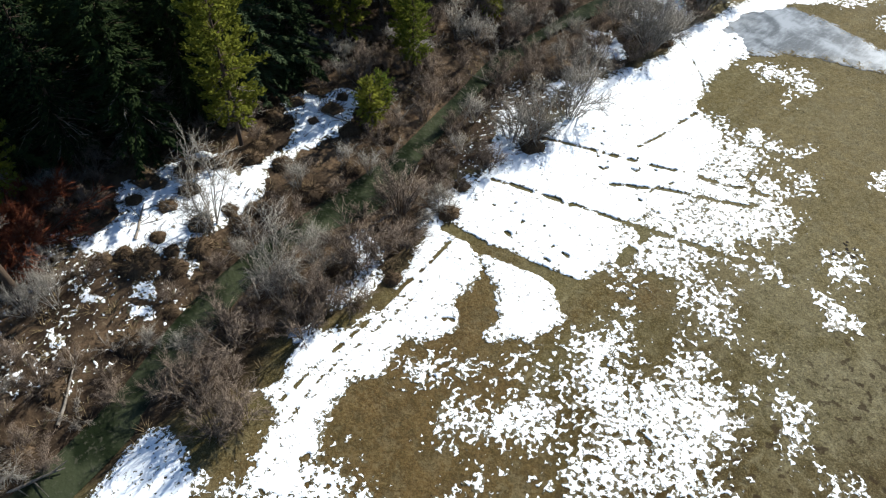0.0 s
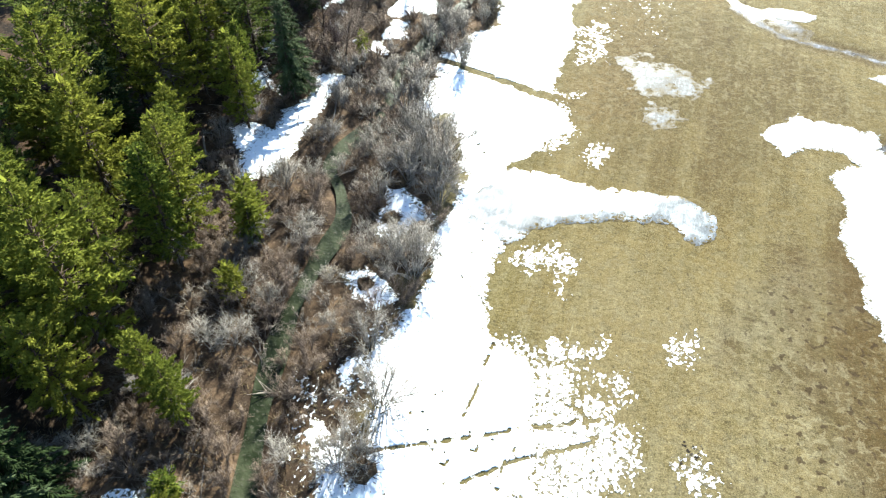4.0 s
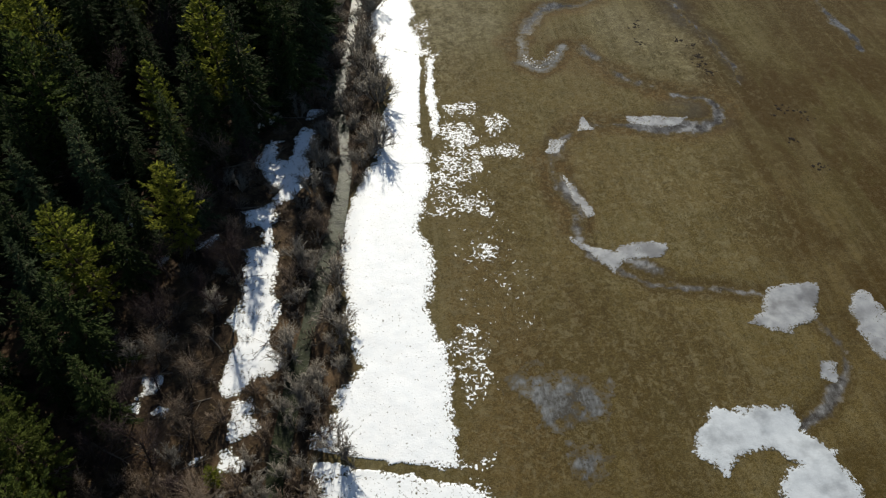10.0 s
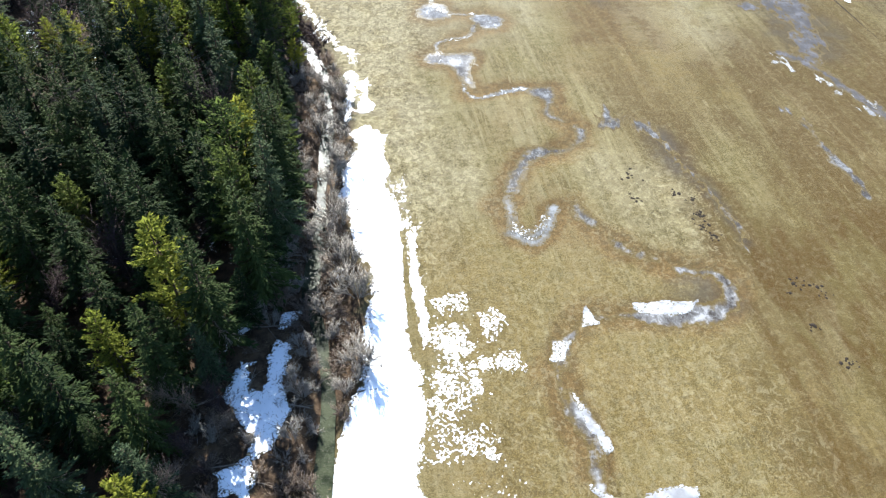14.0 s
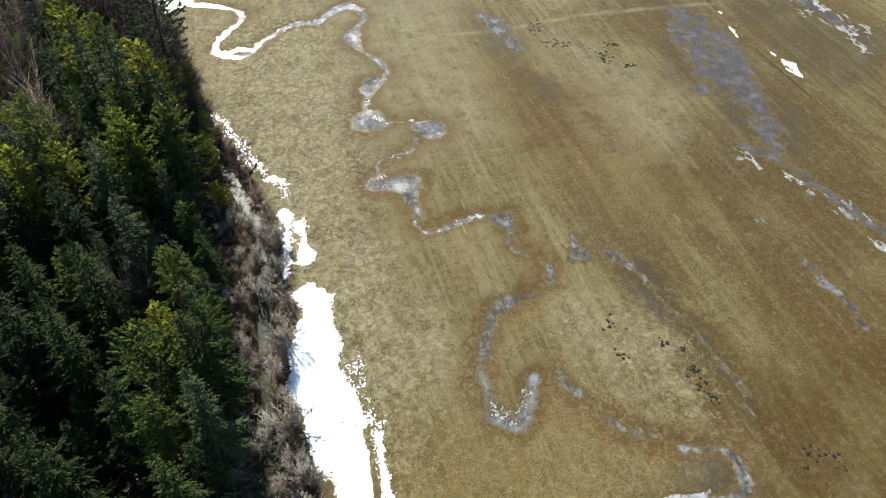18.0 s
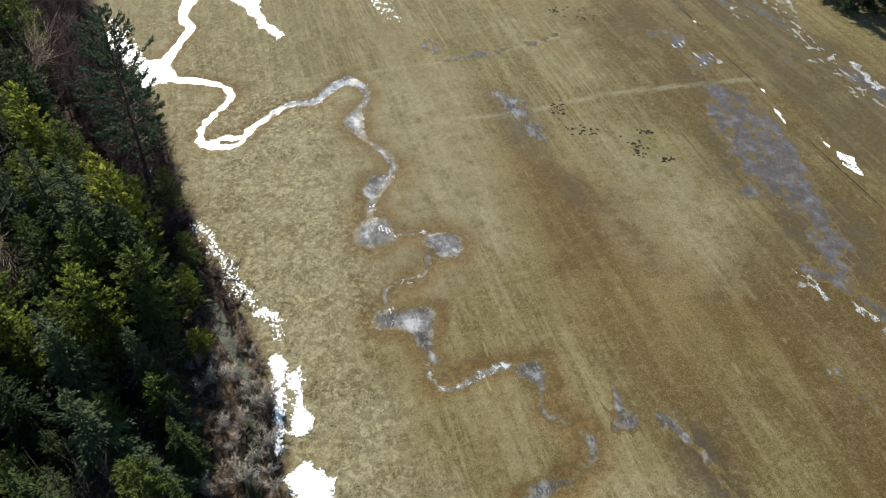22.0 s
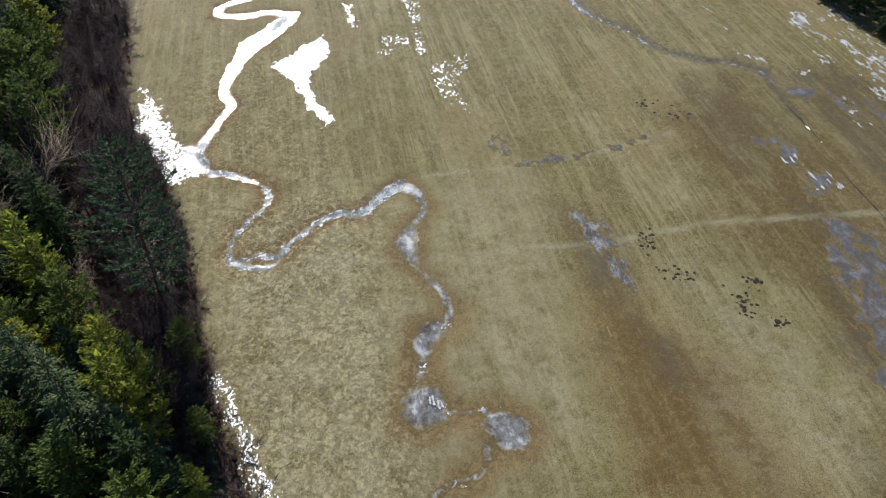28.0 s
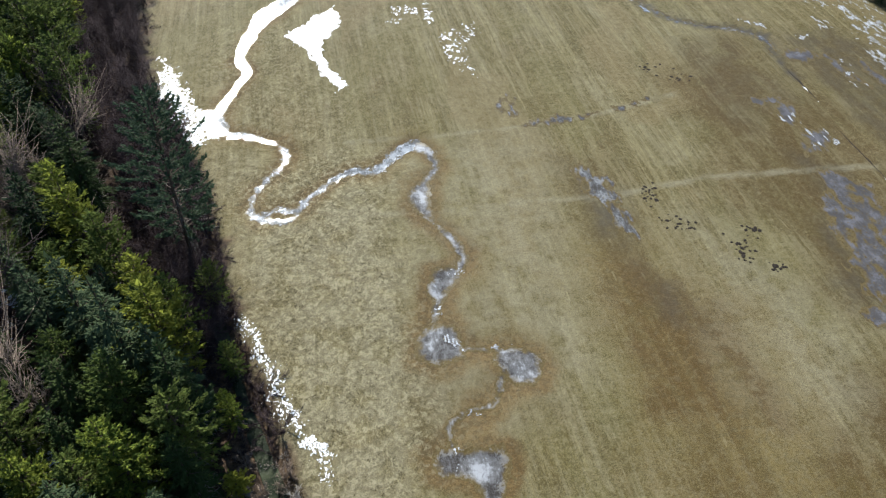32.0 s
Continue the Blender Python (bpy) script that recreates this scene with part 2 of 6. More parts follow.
def make_ice_material(name, grey, white, lo, hi, rough, rim_dirt=0.95, speck=0.22, deep=(0.046, 0.040, 0.034), grain=0.55, spec=0.4, crusted=0.18, glint=0.08, lacy=1.3):
    """Rotten ice: smoky dark and milky areas, crystal flecks, a soaked brown rim."""
    k = Mat(name, rough, spec)
    mid, fine, big, tiny = k.noise(0.75, 5, 0.65, None, 0.6), k.noise(3.2, 5, 0.7), k.noise(0.36, 3, 0.55, None, 0.7), k.noise(9.0, 3, 0.7)
    smoke = k.math("ADD", k.math("MULTIPLY", big, 0.62), k.math("ADD", k.math("MULTIPLY", mid, 0.38), k.math("MULTIPLY", k.math("SUBTRACT", fine, 0.5), speck)))
    streak = k.noise(4.5, 4, 0.7, (1.0, 0.22, 1.0))
    mask = k.step(k.math("ADD", smoke, k.math("MULTIPLY", k.math("SUBTRACT", streak, 0.5), 0.2)), lo, hi)
    c = k.mix(k.step(smoke, 0.40, 0.52), deep, grey)
    c = k.mix(k.step(fine, 0.42, 0.66, 0, 0.4), c, tuple(v * 0.6 for v in grey))
    c = k.mix(k.step(streak, 0.52, 0.66, 0, grain), c, white)
    c = k.mix(k.step(streak, 0.47, 0.34, 0, grain), c, deep)
    c = k.mix(k.step(tiny, 0.56, 0.68, 0, 0.35), c, white)
    c = k.mix(mask, c, white)
    c = k.mix(k.step(fine, 0.60, 0.72, 0, 0.3), c, (0.07, 0.056, 0.034))
    patchy = k.math("ADD", k.math("MULTIPLY", mid, 0.65), k.math("MULTIPLY", fine, 0.35))
    crust = k.math("MULTIPLY", k.math("MULTIPLY", k.step(k.attr("depth"), 0.10, 0.30), k.step(k.attr("depth"), 1.0, 0.6)), k.step(patchy, 0.515, 0.56))
    rim = k.math("SUBTRACT", k.attr("depth"), k.math("MULTIPLY", k.math("ADD", fine, mid), 0.5))
    c = k.mix(k.step(rim, 0.42, -0.30, 0, rim_dirt), c, k.mix(k.step(fine, 0.40, 0.60), (0.098, 0.070, 0.024), (0.064, 0.046, 0.016)))
    c = k.mix(k.math("MULTIPLY", crust, crusted), c, tuple(min(0.5, v * 2.0) for v in white))
    torn = k.math("ADD", k.math("MULTIPLY", k.math("SUBTRACT", k.noise(4.0, 4, 0.7, None, 0.5), 0.5), lacy * 2.0), k.math("MULTIPLY", k.math("SUBTRACT", k.noise(1.1, 3, 0.6), 0.5), lacy))
    bare = k.step(k.math("SUBTRACT", k.math("ADD", torn, 0.10), k.attr("depth")), -0.10, 0.06)
    c = k.mix(bare, c, k.mix(k.step(fine, 0.42, 0.58), (0.058, 0.040, 0.014), (0.112, 0.086, 0.040)))
    k.link(k.step(bare, 0, 1, rough, 0.8), k.b.inputs["Roughness"])
    k.link(k.step(bare, 0, 1, spec, 0.05), k.b.inputs["Specular IOR Level"])
    k.bump(k.math("ADD", k.math("ADD", fine, mid), k.math("MULTIPLY", tiny, 0.4)), glint, 0.03)
    return k.done(c)


def make_water_material():
    k = Mat("shallow_stream_water", 0.36, 0.05)
    mid, fine = k.noise(0.6, 4), k.noise(5.0, 3)
    c = k.mix(k.step(mid, 0.38, 0.60), (0.010, 0.014, 0.006), (0.040, 0.046, 0.024))
    c = k.mix(k.step(fine, 0.56, 0.68, 0, 0.5), c, (0.075, 0.070, 0.050))
    k.bump(k.math("ADD", fine, mid), 0.5, 0.06)
    return k.done(c)


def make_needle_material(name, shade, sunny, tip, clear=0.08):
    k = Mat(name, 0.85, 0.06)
    # shade and sunny put shaded and sunlit tones into the needle colour
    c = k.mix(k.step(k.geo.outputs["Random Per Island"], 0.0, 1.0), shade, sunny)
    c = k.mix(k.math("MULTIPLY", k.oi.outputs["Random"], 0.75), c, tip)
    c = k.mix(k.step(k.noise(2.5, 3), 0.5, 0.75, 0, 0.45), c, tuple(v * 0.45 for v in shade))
    through_light = k.t.nodes.new("ShaderNodeBsdfTranslucent")
    k.link(c, through_light.inputs[0])
    both = k.t.nodes.new("ShaderNodeMixShader")
    both.inputs[0].default_value = clear
    k.link(k.b.outputs[0], both.inputs[1])
    k.link(through_light.outputs[0], both.inputs[2])
    k.link(both.outputs[0], k.t.nodes["Material Output"].inputs[0])
    return k.done(c)


def make_bark_material(name, dark, light, scale=6.0):
    k = Mat(name, 0.9, 0.08)
    n = k.noise(scale, 4, 0.6, (1, 1, 0.25))
    c = k.mix(k.step(n, 0.35, 0.68), dark, light)
    c = k.mix(k.math("MULTIPLY", k.oi.outputs["Random"], 0.45), c, tuple(v * 0.55 for v in dark))
    c = k.mix(k.math("MULTIPLY", k.geo.outputs["Random Per Island"], 0.5), c, light)
    k.bump(n, 0.6, 0.03)
    return k.done(c)


GROUND = make_ground_material()
SNOW = make_snow_material("old_spring_snow", (0.90, 0.91, 0.92), (0.85, 0.87, 0.89), (0.62, 0.59, 0.54), 0.10, 4.9)
SNOW_SLUSH = make_snow_material("grey_slush", (0.36, 0.37, 0.38), (0.24, 0.245, 0.26), (0.13, 0.13, 0.136), 0.85, 3.5)
SNOW_WET = make_snow_material("waterlogged_snow", (0.56, 0.59, 0.62), (0.46, 0.49, 0.52), (0.24, 0.255, 0.275), 0.75, 2.2)
ICE_GREY = make_ice_material("grey_rotten_ice", (0.108, 0.103, 0.097), (0.250, 0.250, 0.250), 0.51, 0.62, 0.22, 1.0, 0.22, (0.036, 0.030, 0.024), 0.2, 0.2, 0.14)
ICE_VEIL = make_ice_material("grey_ice_veil", (0.108, 0.110, 0.110), (0.185, 0.191, 0.195), 0.49, 0.66, 0.55, 0.7, 0.5, (0.055, 0.050, 0.042), 0.55, 0.06, 0.0, 0.08, 2.2)
ICE_FILM = make_ice_material("grey_ice_film", (0.068, 0.064, 0.058), (0.165, 0.162, 0.156), 0.50, 0.64, 0.24, 1.0, 0.5, (0.044, 0.037, 0.028), 0.6, 0.2, 0.15)
ICE_SMUDGE = make_ice_material("lavender_grey_meltwater_film", (0.062, 0.057, 0.055), (0.108, 0.103, 0.107), 0.49, 0.66, 0.40, 0.9, 0.5, (0.048, 0.042, 0.036), 0.4, 0.10, 0.06, 0.08, 3.4)
ICE_PALE = make_ice_material("pale_crystalline_ice", (0.12, 0.124, 0.122), (0.25, 0.256, 0.256), 0.48, 0.60, 0.11, 0.5, 0.3, (0.066, 0.063, 0.057), 0.45, 0.36, 0.6, 0.32)
ICE_WHITE = make_ice_material("white_snowy_ice", (0.135, 0.142, 0.142), (0.31, 0.322, 0.33), 0.44, 0.64, 0.2, 0.0, 0.08, (0.080, 0.084, 0.082), 0.30, 0.4, 0.0, 0.08, 1.9)
WATER = make_water_material()
# near-black: the shade inside the fir crowns is put into this colour
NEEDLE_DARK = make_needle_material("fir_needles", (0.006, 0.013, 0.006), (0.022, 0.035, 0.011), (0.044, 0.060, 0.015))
NEEDLE_LIGHT = make_needle_material("pine_needles", (0.052, 0.078, 0.016), (0.180, 0.206, 0.032), (0.215, 0.212, 0.032), 0.55)
NEEDLE_MID = make_needle_material("green_pine_needles", (0.022, 0.036, 0.011), (0.096, 0.126, 0.030), (0.128, 0.148, 0.034), 0.46)
NEEDLE_TALL = make_needle_material("ponderosa_needles", (0.016, 0.030, 0.018), (0.056, 0.080, 0.042), (0.074, 0.098, 0.048), 0.25)
NEEDLE_BLUE = make_needle_material("grey_green_needles", (0.010, 0.018, 0.010), (0.046, 0.066, 0.032), (0.074, 0.096, 0.040), 0.18)
BARK = make_bark_material("conifer_bark", (0.034, 0.025, 0.019), (0.090, 0.064, 0.046))
TWIG_GREY = make_bark_material("grey_willow_twigs", (0.130, 0.115, 0.097), (0.340, 0.305, 0.258))
TWIG_RED = make_bark_material("reddish_brown_twigs", (0.082, 0.060, 0.046), (0.228, 0.176, 0.134))
TWIG_RUST = make_bark_material("rust_red_leaves", (0.085, 0.024, 0.012), (0.190, 0.060, 0.028))
TWIG_DRY = make_bark_material("bleached_dry_wood", (0.120, 0.098, 0.078), (0.270, 0.235, 0.195))
STRAW = make_bark_material("dry_bank_grass", (0.080, 0.056, 0.028), (0.210, 0.160, 0.088))
TWIG_DARK = make_bark_material("dark_wet_twigs", (0.022, 0.015, 0.015), (0.058, 0.041, 0.040))
LITTER_SOD = make_bark_material("brown_sod", (0.040, 0.026, 0.016), (0.110, 0.074, 0.044), 5.0)
STRAW_DARK = make_bark_material("weathered_brown_grass", (0.050, 0.032, 0.018), (0.140, 0.096, 0.054))
SOIL = make_bark_material("dark_turned_soil", (0.012, 0.009, 0.007), (0.032, 0.025, 0.018), 9.0)

# ---------------------------------------------------------------- plan of the valley (metres)
STREAM = [(-17, -40), (-18.5, -16), (-18.8, -5.5), (-20, -1.7), (-21.2, 0.8), (-22.8, 3.5), (-24, 6.4), (-24.7, 9.1), (-24.8, 11.6), (-24.5, 14.5), (-25.6, 18.5), (-28.6, 27), (-29.9, 32.5), (-30.2, 37), (-30, 42), (-32.2, 45.7), (-33.9, 46.6), (-33.3, 50.3), (-32.2, 54.7), (-33, 62), (-32, 70), (-30.5, 80), (-29.3, 86), (-28.2, 96), (-28.6, 103), (-29.8, 109.5), (-28.5, 117), (-27.6, 129), (-26.6, 137), (-26.2, 143), (-26.2, 151.5), (-28.4, 158.7), (-30.8, 168), (-34, 180), (-38, 196)]
FOREST_EDGE = [(-45, -30), (-38, -10), (-36.5, 2), (-35.5, 10), (-37.5, 17), (-35, 24), (-37, 32), (-41, 46), (-42, 57), (-46, 68), (-43, 79), (-40, 92), (-36.8, 103), (-33.5, 108), (-31.8, 118), (-31.5, 140), (-33.6, 160), (-38.5, 176), (-42, 188), (-46, 200), (-50, 212), (-55, 232), (-61, 270), (-64, 330)]
MEADOW_EDGE = [(-20, -30), (-18.5, -6), (-17.6, 3.6), (-19.4, 6.5), (-18, 12), (-20.5, 18), (-21.5, 27), (-23.5, 31), (-22.5, 38), (-23.3, 44), (-24.5, 51), (-28.5, 56), (-29.8, 62), (-27.2, 70), (-28, 80), (-28.2, 90), (-25, 97), (-23.5, 105), (-24.5, 117), (-25.5, 125), (-23.5, 134), (-24, 150), (-26.5, 164), (-30, 174), (-31.5, 182), (-33, 194), (-37, 211), (-45, 232), (-46, 245), (-49, 275), (-52, 330)]
CHANNEL_NEAR = [(6.9, 62.5), (10.7, 65), (13.9, 69.2), (11, 75), (5, 76.5), (0.3, 76.9), (-3.5, 79.5), (-5.9, 82.5), (-5.7, 86), (-5.8, 89), (-6.6, 92.3), (-6.3, 95.8), (-4.4, 99.2), (-1.5, 101.3), (3.9, 101.1), (9.4, 99.8), (12.8, 100), (15, 102.8), (14.2, 105.2), (10.7, 106.2), (6.5, 109.1), (3.6, 112.8), (1.5, 117.4), (-0.6, 117.7), (-2.2, 114), (-4.4, 112.6), (-6.4, 114.6), (-6.6, 118.7), (-4.8, 123.2), (-2.1, 127.4), (2.7, 128.4)]
CHANNEL_MID = [(2.7, 128.4), (6.3, 130), (7, 132), (4.6, 136.8), (5.4, 142.2), (3.1, 143.3), (-1.2, 143.6), (-6, 143), (-6.2, 148), (-5.4, 151.8), (-10.6, 154.2), (-7.6, 156.8), (-3, 159.9), (0.4, 161.8), (2.3, 163.2), (1.5, 164.9), (-1, 165.7), (-5.9, 167.2), (-8.2, 170.3), (-7.1, 173.2), (-5.2, 177.2), (-2.7, 179.1), (-1.6, 181.6), (-3, 185.6), (-5.3, 189.1), (-5.6, 193.4), (-4.1, 196.5), (-1.6, 199.8), (-2, 203.4), (-4.1, 206.2)]
CHANNEL_FAR = [(-4.1, 206.2), (-7.9, 203.2), (-10.7, 200.1), (-13.7, 201.2), (-16.2, 200.5), (-18.7, 198.1), (-21, 196.3), (-22.6, 193.6), (-25.2, 195), (-27.2, 193.4), (-29.1, 195.7), (-27.7, 199.8), (-25.4, 202.3), (-22.8, 206), (-24.6, 210), (-27.7, 211.8), (-31.9, 213.5), (-34, 218), (-32.1, 222.8), (-29.6, 228.7), (-28.4, 231), (-30.4, 234.8), (-28.8, 240.8), (-26.8, 246.2), (-22.7, 250.7), (-19.3, 255.5), (-16.6, 260.6), (-22.3, 262.6), (-26.8, 261.4), (-32, 262.6), (-31.2, 267), (-25.6, 269), (-20, 276)]
BROOK = [(38, 275), (40.6, 257), (42.5, 248.1), (47.2, 242.6), (50, 234.7), (55.5, 230.5), (61.3, 228.2), (65, 225), (64, 219.4), (63.6, 211), (63, 203), (62.2, 190.8), (61.5, 178), (60.8, 160), (60, 130), (59, 100), (58, 60)]

POOL_A = [(-11.4, 155.2), (-9.6, 155.2), (-8.3, 154.3), (-6, 154.7), (-3.5, 154), (-3.3, 151.8), (-4.9, 148.7), (-4.8, 146.7), (-4.9, 143.9), (-5.7, 144.6), (-7.1, 147.4), (-7.4, 150.4), (-9, 151.4), (-11, 152)]
POOL_B = [(-1.8, 166.3), (1.1, 166.1), (3.1, 164.6), (3.7, 162.5), (2.3, 160.4), (0.3, 160.4), (-1.4, 161.5), (-2.1, 163.6)]
POOL_C = [(-8.4, 171.1), (-5.6, 171), (-5, 168.5), (-4.8, 166.8), (-6.2, 165.2), (-8.6, 164.9), (-10.7, 166.4), (-10.7, 168.6), (-9.7, 170.1)]
POOL_D = [(-6.2, 179.9), (-4.1, 180), (-2.4, 179.4), (-2.8, 178.2), (-4.7, 176), (-5.4, 174.1), (-6.9, 173.9), (-7.9, 175.8), (-7.2, 178.1)]
POOL_E = [(-5.6, 196.8), (-2.8, 196.8), (-3.9, 193.1), (-4.2, 188.9), (-5.4, 188.6), (-6.9, 191), (-7.2, 193.7)]
POOL_F = [(-36.3, 220.6), (-33.8, 220.9), (-32, 217.7), (-31.5, 214.1), (-31.8, 212.8), (-35.2, 214.8), (-36.6, 217.8)]


def value_noise(x, y, seed=0):
    xi, yi = np.floor(x).astype(np.int64), np.floor(y).astype(np.int64)
    fx, fy = x - xi, y - yi
    fx, fy = fx * fx * (3 - 2 * fx), fy * fy * (3 - 2 * fy)

    def h(i, j):
        n = (i * 374761393 + j * 668265263 + seed * 974634777) & 0x7FFFFFFF
        n = ((n ^ (n >> 13)) * 1274126177) & 0x7FFFFFFF
        return ((n ^ (n >> 16)) & 0xFFFF) / 65535.0

    a = h(xi, yi) * (1 - fx) + h(xi + 1, yi) * fx
    b = h(xi, yi + 1) * (1 - fx) + h(xi + 1, yi + 1) * fx
    return a * (1 - fy) + b * fy - 0.5


def fbm(x, y, scale, seed=0, octaves=3):
    out, amp = 0.0, 1.0
    for o in range(octaves):
        out = out + amp * value_noise(x * scale * 2 ** o + 17.3 * o, y * scale * 2 ** o - 9.1 * o, seed + o)
        amp *= 0.55
    return out


def line_distance(x, y, pts):
    best = np.full(np.shape(x), 1e9)
    for (ax, ay), (bx, by) in zip(pts, pts[1:]):
        dx, dy = bx - ax, by - ay
        u = np.clip(((x - ax) * dx + (y - ay) * dy) / (dx * dx + dy * dy + 1e-9), 0, 1)
        best = np.minimum(best, np.hypot(x - ax - u * dx, y - ay - u * dy))
    return best


def inside_distance(x, y, poly):
    """Distance to a polygon's outline: positive inside, negative outside."""
    d = line_distance(x, y, list(poly) + [poly[0]])
    inside = np.zeros(np.shape(x), bool)
    for (ax, ay), (bx, by) in zip(poly, list(poly[1:]) + [poly[0]]):
        cond = (ay > y) != (by > y)
        inside ^= cond & (x < (bx - ax) * (y - ay) / (by - ay + 1e-12) + ax)
    return np.where(inside, d, -d)


def edge_x(line, y):
    return np.interp(y, [p[1] for p in line], [p[0] for p in line])


def smooth(a, b, v):
    u = np.clip((v - a) / (b - a), 0, 1)
    return u * u * (3 - 2 * u)


CHANNELS = (CHANNEL_NEAR, CHANNEL_MID, CHANNEL_FAR)


def ground_z(x, y):
    """Height of the ground."""
    x, y = np.asarray(x, float), np.asarray(y, float)
    bank = smooth(1.5, -1.5, x - edge_x(MEADOW_EDGE, y))
    wood = smooth(2, -6, x - edge_x(FOREST_EDGE, y))
    z = 0.25 * value_noise(x * 0.04, y * 0.04, 3) + 0.05 * value_noise(x * 0.3, y * 0.3, 4) * (1 + 5 * bank)
    z = z + 0.5 * value_noise(x * 0.11, y * 0.11, 5) * wood - 0.12 * bank
    z = z - 0.80 * np.exp(-(line_distance(x, y, STREAM) / (1.9 + 0.9 * smooth(23, 15, y))) ** 2)
    for c in CHANNELS:
        z = z - 0.16 * np.exp(-(line_distance(x, y, c) / 1.9) ** 2)
    return z - 0.25 * np.exp(-(line_distance(x, y, BROOK) / 1.2) ** 2)


def mesh_from(name, verts, faces, mat, attrs=None, shade=True):
    me = bpy.data.meshes.new(name)
    me.from_pydata(np.asarray(verts, float).tolist() if len(verts) else [], [], faces.tolist() if isinstance(faces, np.ndarray) else faces)
    for key, vals in (attrs or {}).items():
        me.attributes.new(key, "FLOAT", "POINT").data.foreach_set("value", np.asarray(vals, np.float32).ravel())
    me.materials.append(mat)
    if shade and len(me.polygons):
        me.polygons.foreach_set("use_smooth", np.ones(len(me.polygons), bool))
    me.update()
    return me


# ---------------------------------------------------------------- ground sheet
RUST = [(((16.1, 176.3), (13.7, 163.8), (13.1, 154.6), (26.5, 150.7), (26.0, 161.4), (23.8, 171.3), (21.2, 177.2)), 0.95), (((-14, -4), (-13, 12), (-7, 22), (2, 14), (4, -10)), 0.75), (((-14, 50), (-17, 72), (-9, 79), (2, 77), (5, 65), (-4, 48)), 0.5), (((13, 56), (15, 108), (40, 114), (52, 60)), 1.0), (((-9, 62), (-12, 118), (-17, 118), (-16, 62)), 0.3), (((24, 112), (27, 146), (40, 160), (62, 170), (62, 100), (30, 100)), 0.6), (((40, 160), (40, 215), (62, 230), (62, 165)), 0.58), (((-3, 40), (8, 60), (18, 62), (40, 30), (20, 10)), 0.95), (((13, 60), (14, 110), (22, 118), (34, 90), (40, 50)), 0.95), (((11, 150), (13, 172), (17, 196), (22, 196), (22, 172), (25, 152), (24, 125), (14, 125)), 0.5), (((44, 80), (38, 130), (46, 165), (60, 215), (78, 225), (90, 180), (90, 80)), 0.5), (((38, 20), (30, 60), (34, 110), (60, 110), (80, 40)), 0.8), (((-12.5, 3), (-15.2, 8), (-14, 12.6), (-10.5, 17), (-8, 13.5), (-6.4, 10), (-9, 4)), 0.85), (((-10, 150), (-11, 172), (4, 168), (4, 157)), 0.45), (((-1, 0), (-2, 18), (2, 34), (16, 36), (26, 0)), 0.6)]
PALE = [(((-30.6, 192.9), (-8.9, 189.8), (-11.1, 170.1), (-17.7, 160.6), (-24.3, 161.9), (-30.3, 181.7)), 0.75), (((23.9, 174.8), (33.9, 169.4), (43.0, 159.6), (32.8, 150.7), (29.2, 155.3), (28.1, 165.6)), 0.6), (((-12, 150), (-8, 206), (14, 206), (11, 160)), 0.6), (((-30, 186), (-34, 206), (-14, 206), (-12, 190)), 0.4), (((-22, 120), (-30, 190), (-12, 198), (-8, 175), (-14, 150), (-9, 120)), 0.8), (((4, 112), (6, 128), (14, 122), (12, 108)), 0.5), (((26, 150), (24, 160), (30, 182), (38, 176), (38, 150)), 0.6), (((-12, 28), (-15, 44), (0, 46), (6, 24), (-2, 20)), 0.55)]
WET = [(((52.2, 189.3), (57.1, 185.7), (54.5, 170.7), (59.2, 171.2), (56.5, 155.2), (52.7, 142.5), (48.2, 141.3), (45.1, 151.3), (43.2, 162.1), (43.7, 173.8)), 0.6), (((19, 190), (17.5, 181), (21, 179), (22, 188)), 0.7), (((18, 180), (21, 166), (23, 167), (21, 181)), 0.5), (((17.0, 129.5), (17.6, 127.3), (17.7, 123.9), (16.9, 122.5), (16.4, 125.9)), 0.9), (((45, 200), (48, 226), (58, 228), (60, 205)), 0.2), (((64, 150), (66, 225), (80, 225), (84, 165)), 0.45), (((9, 104), (13, 106), (17, 104), (15, 99)), 0.7)]


RUSSET = [(((-14.5, -6), (-13.5, 4), (-15.3, 9), (-15, 13), (-12, 20), (-9.5, 20.5), (-9.5, 15), (-6.5, 10), (-2, 2), (-4, -8)), 0.9), (((-2, 2), (0, 14), (6, 14), (8, -6)), 0.5), (((-37.5, 60), (-38.5, 70), (-34, 70), (-33, 58)), 0.7), (((-17, 61), (-19, 82), (-13.5, 82), (-12, 60)), 0.5), (((14, 177), (13.5, 164), (13, 154), (20, 150), (27, 150), (26.5, 161), (24, 171), (21.5, 178)), 0.28)]
GOLD = [(((-20, 36), (-21, 118), (0, 112), (14, 106), (22, 84), (30, 50), (20, 28), (-4, 28)), 0.66), (((20, 40), (24, 120), (60, 120), (60, 40)), 0.2), (((14, 180), (12, 164), (11, 146), (20, 138), (30, 138), (28, 161), (25, 173), (22, 182)), 0.7)]
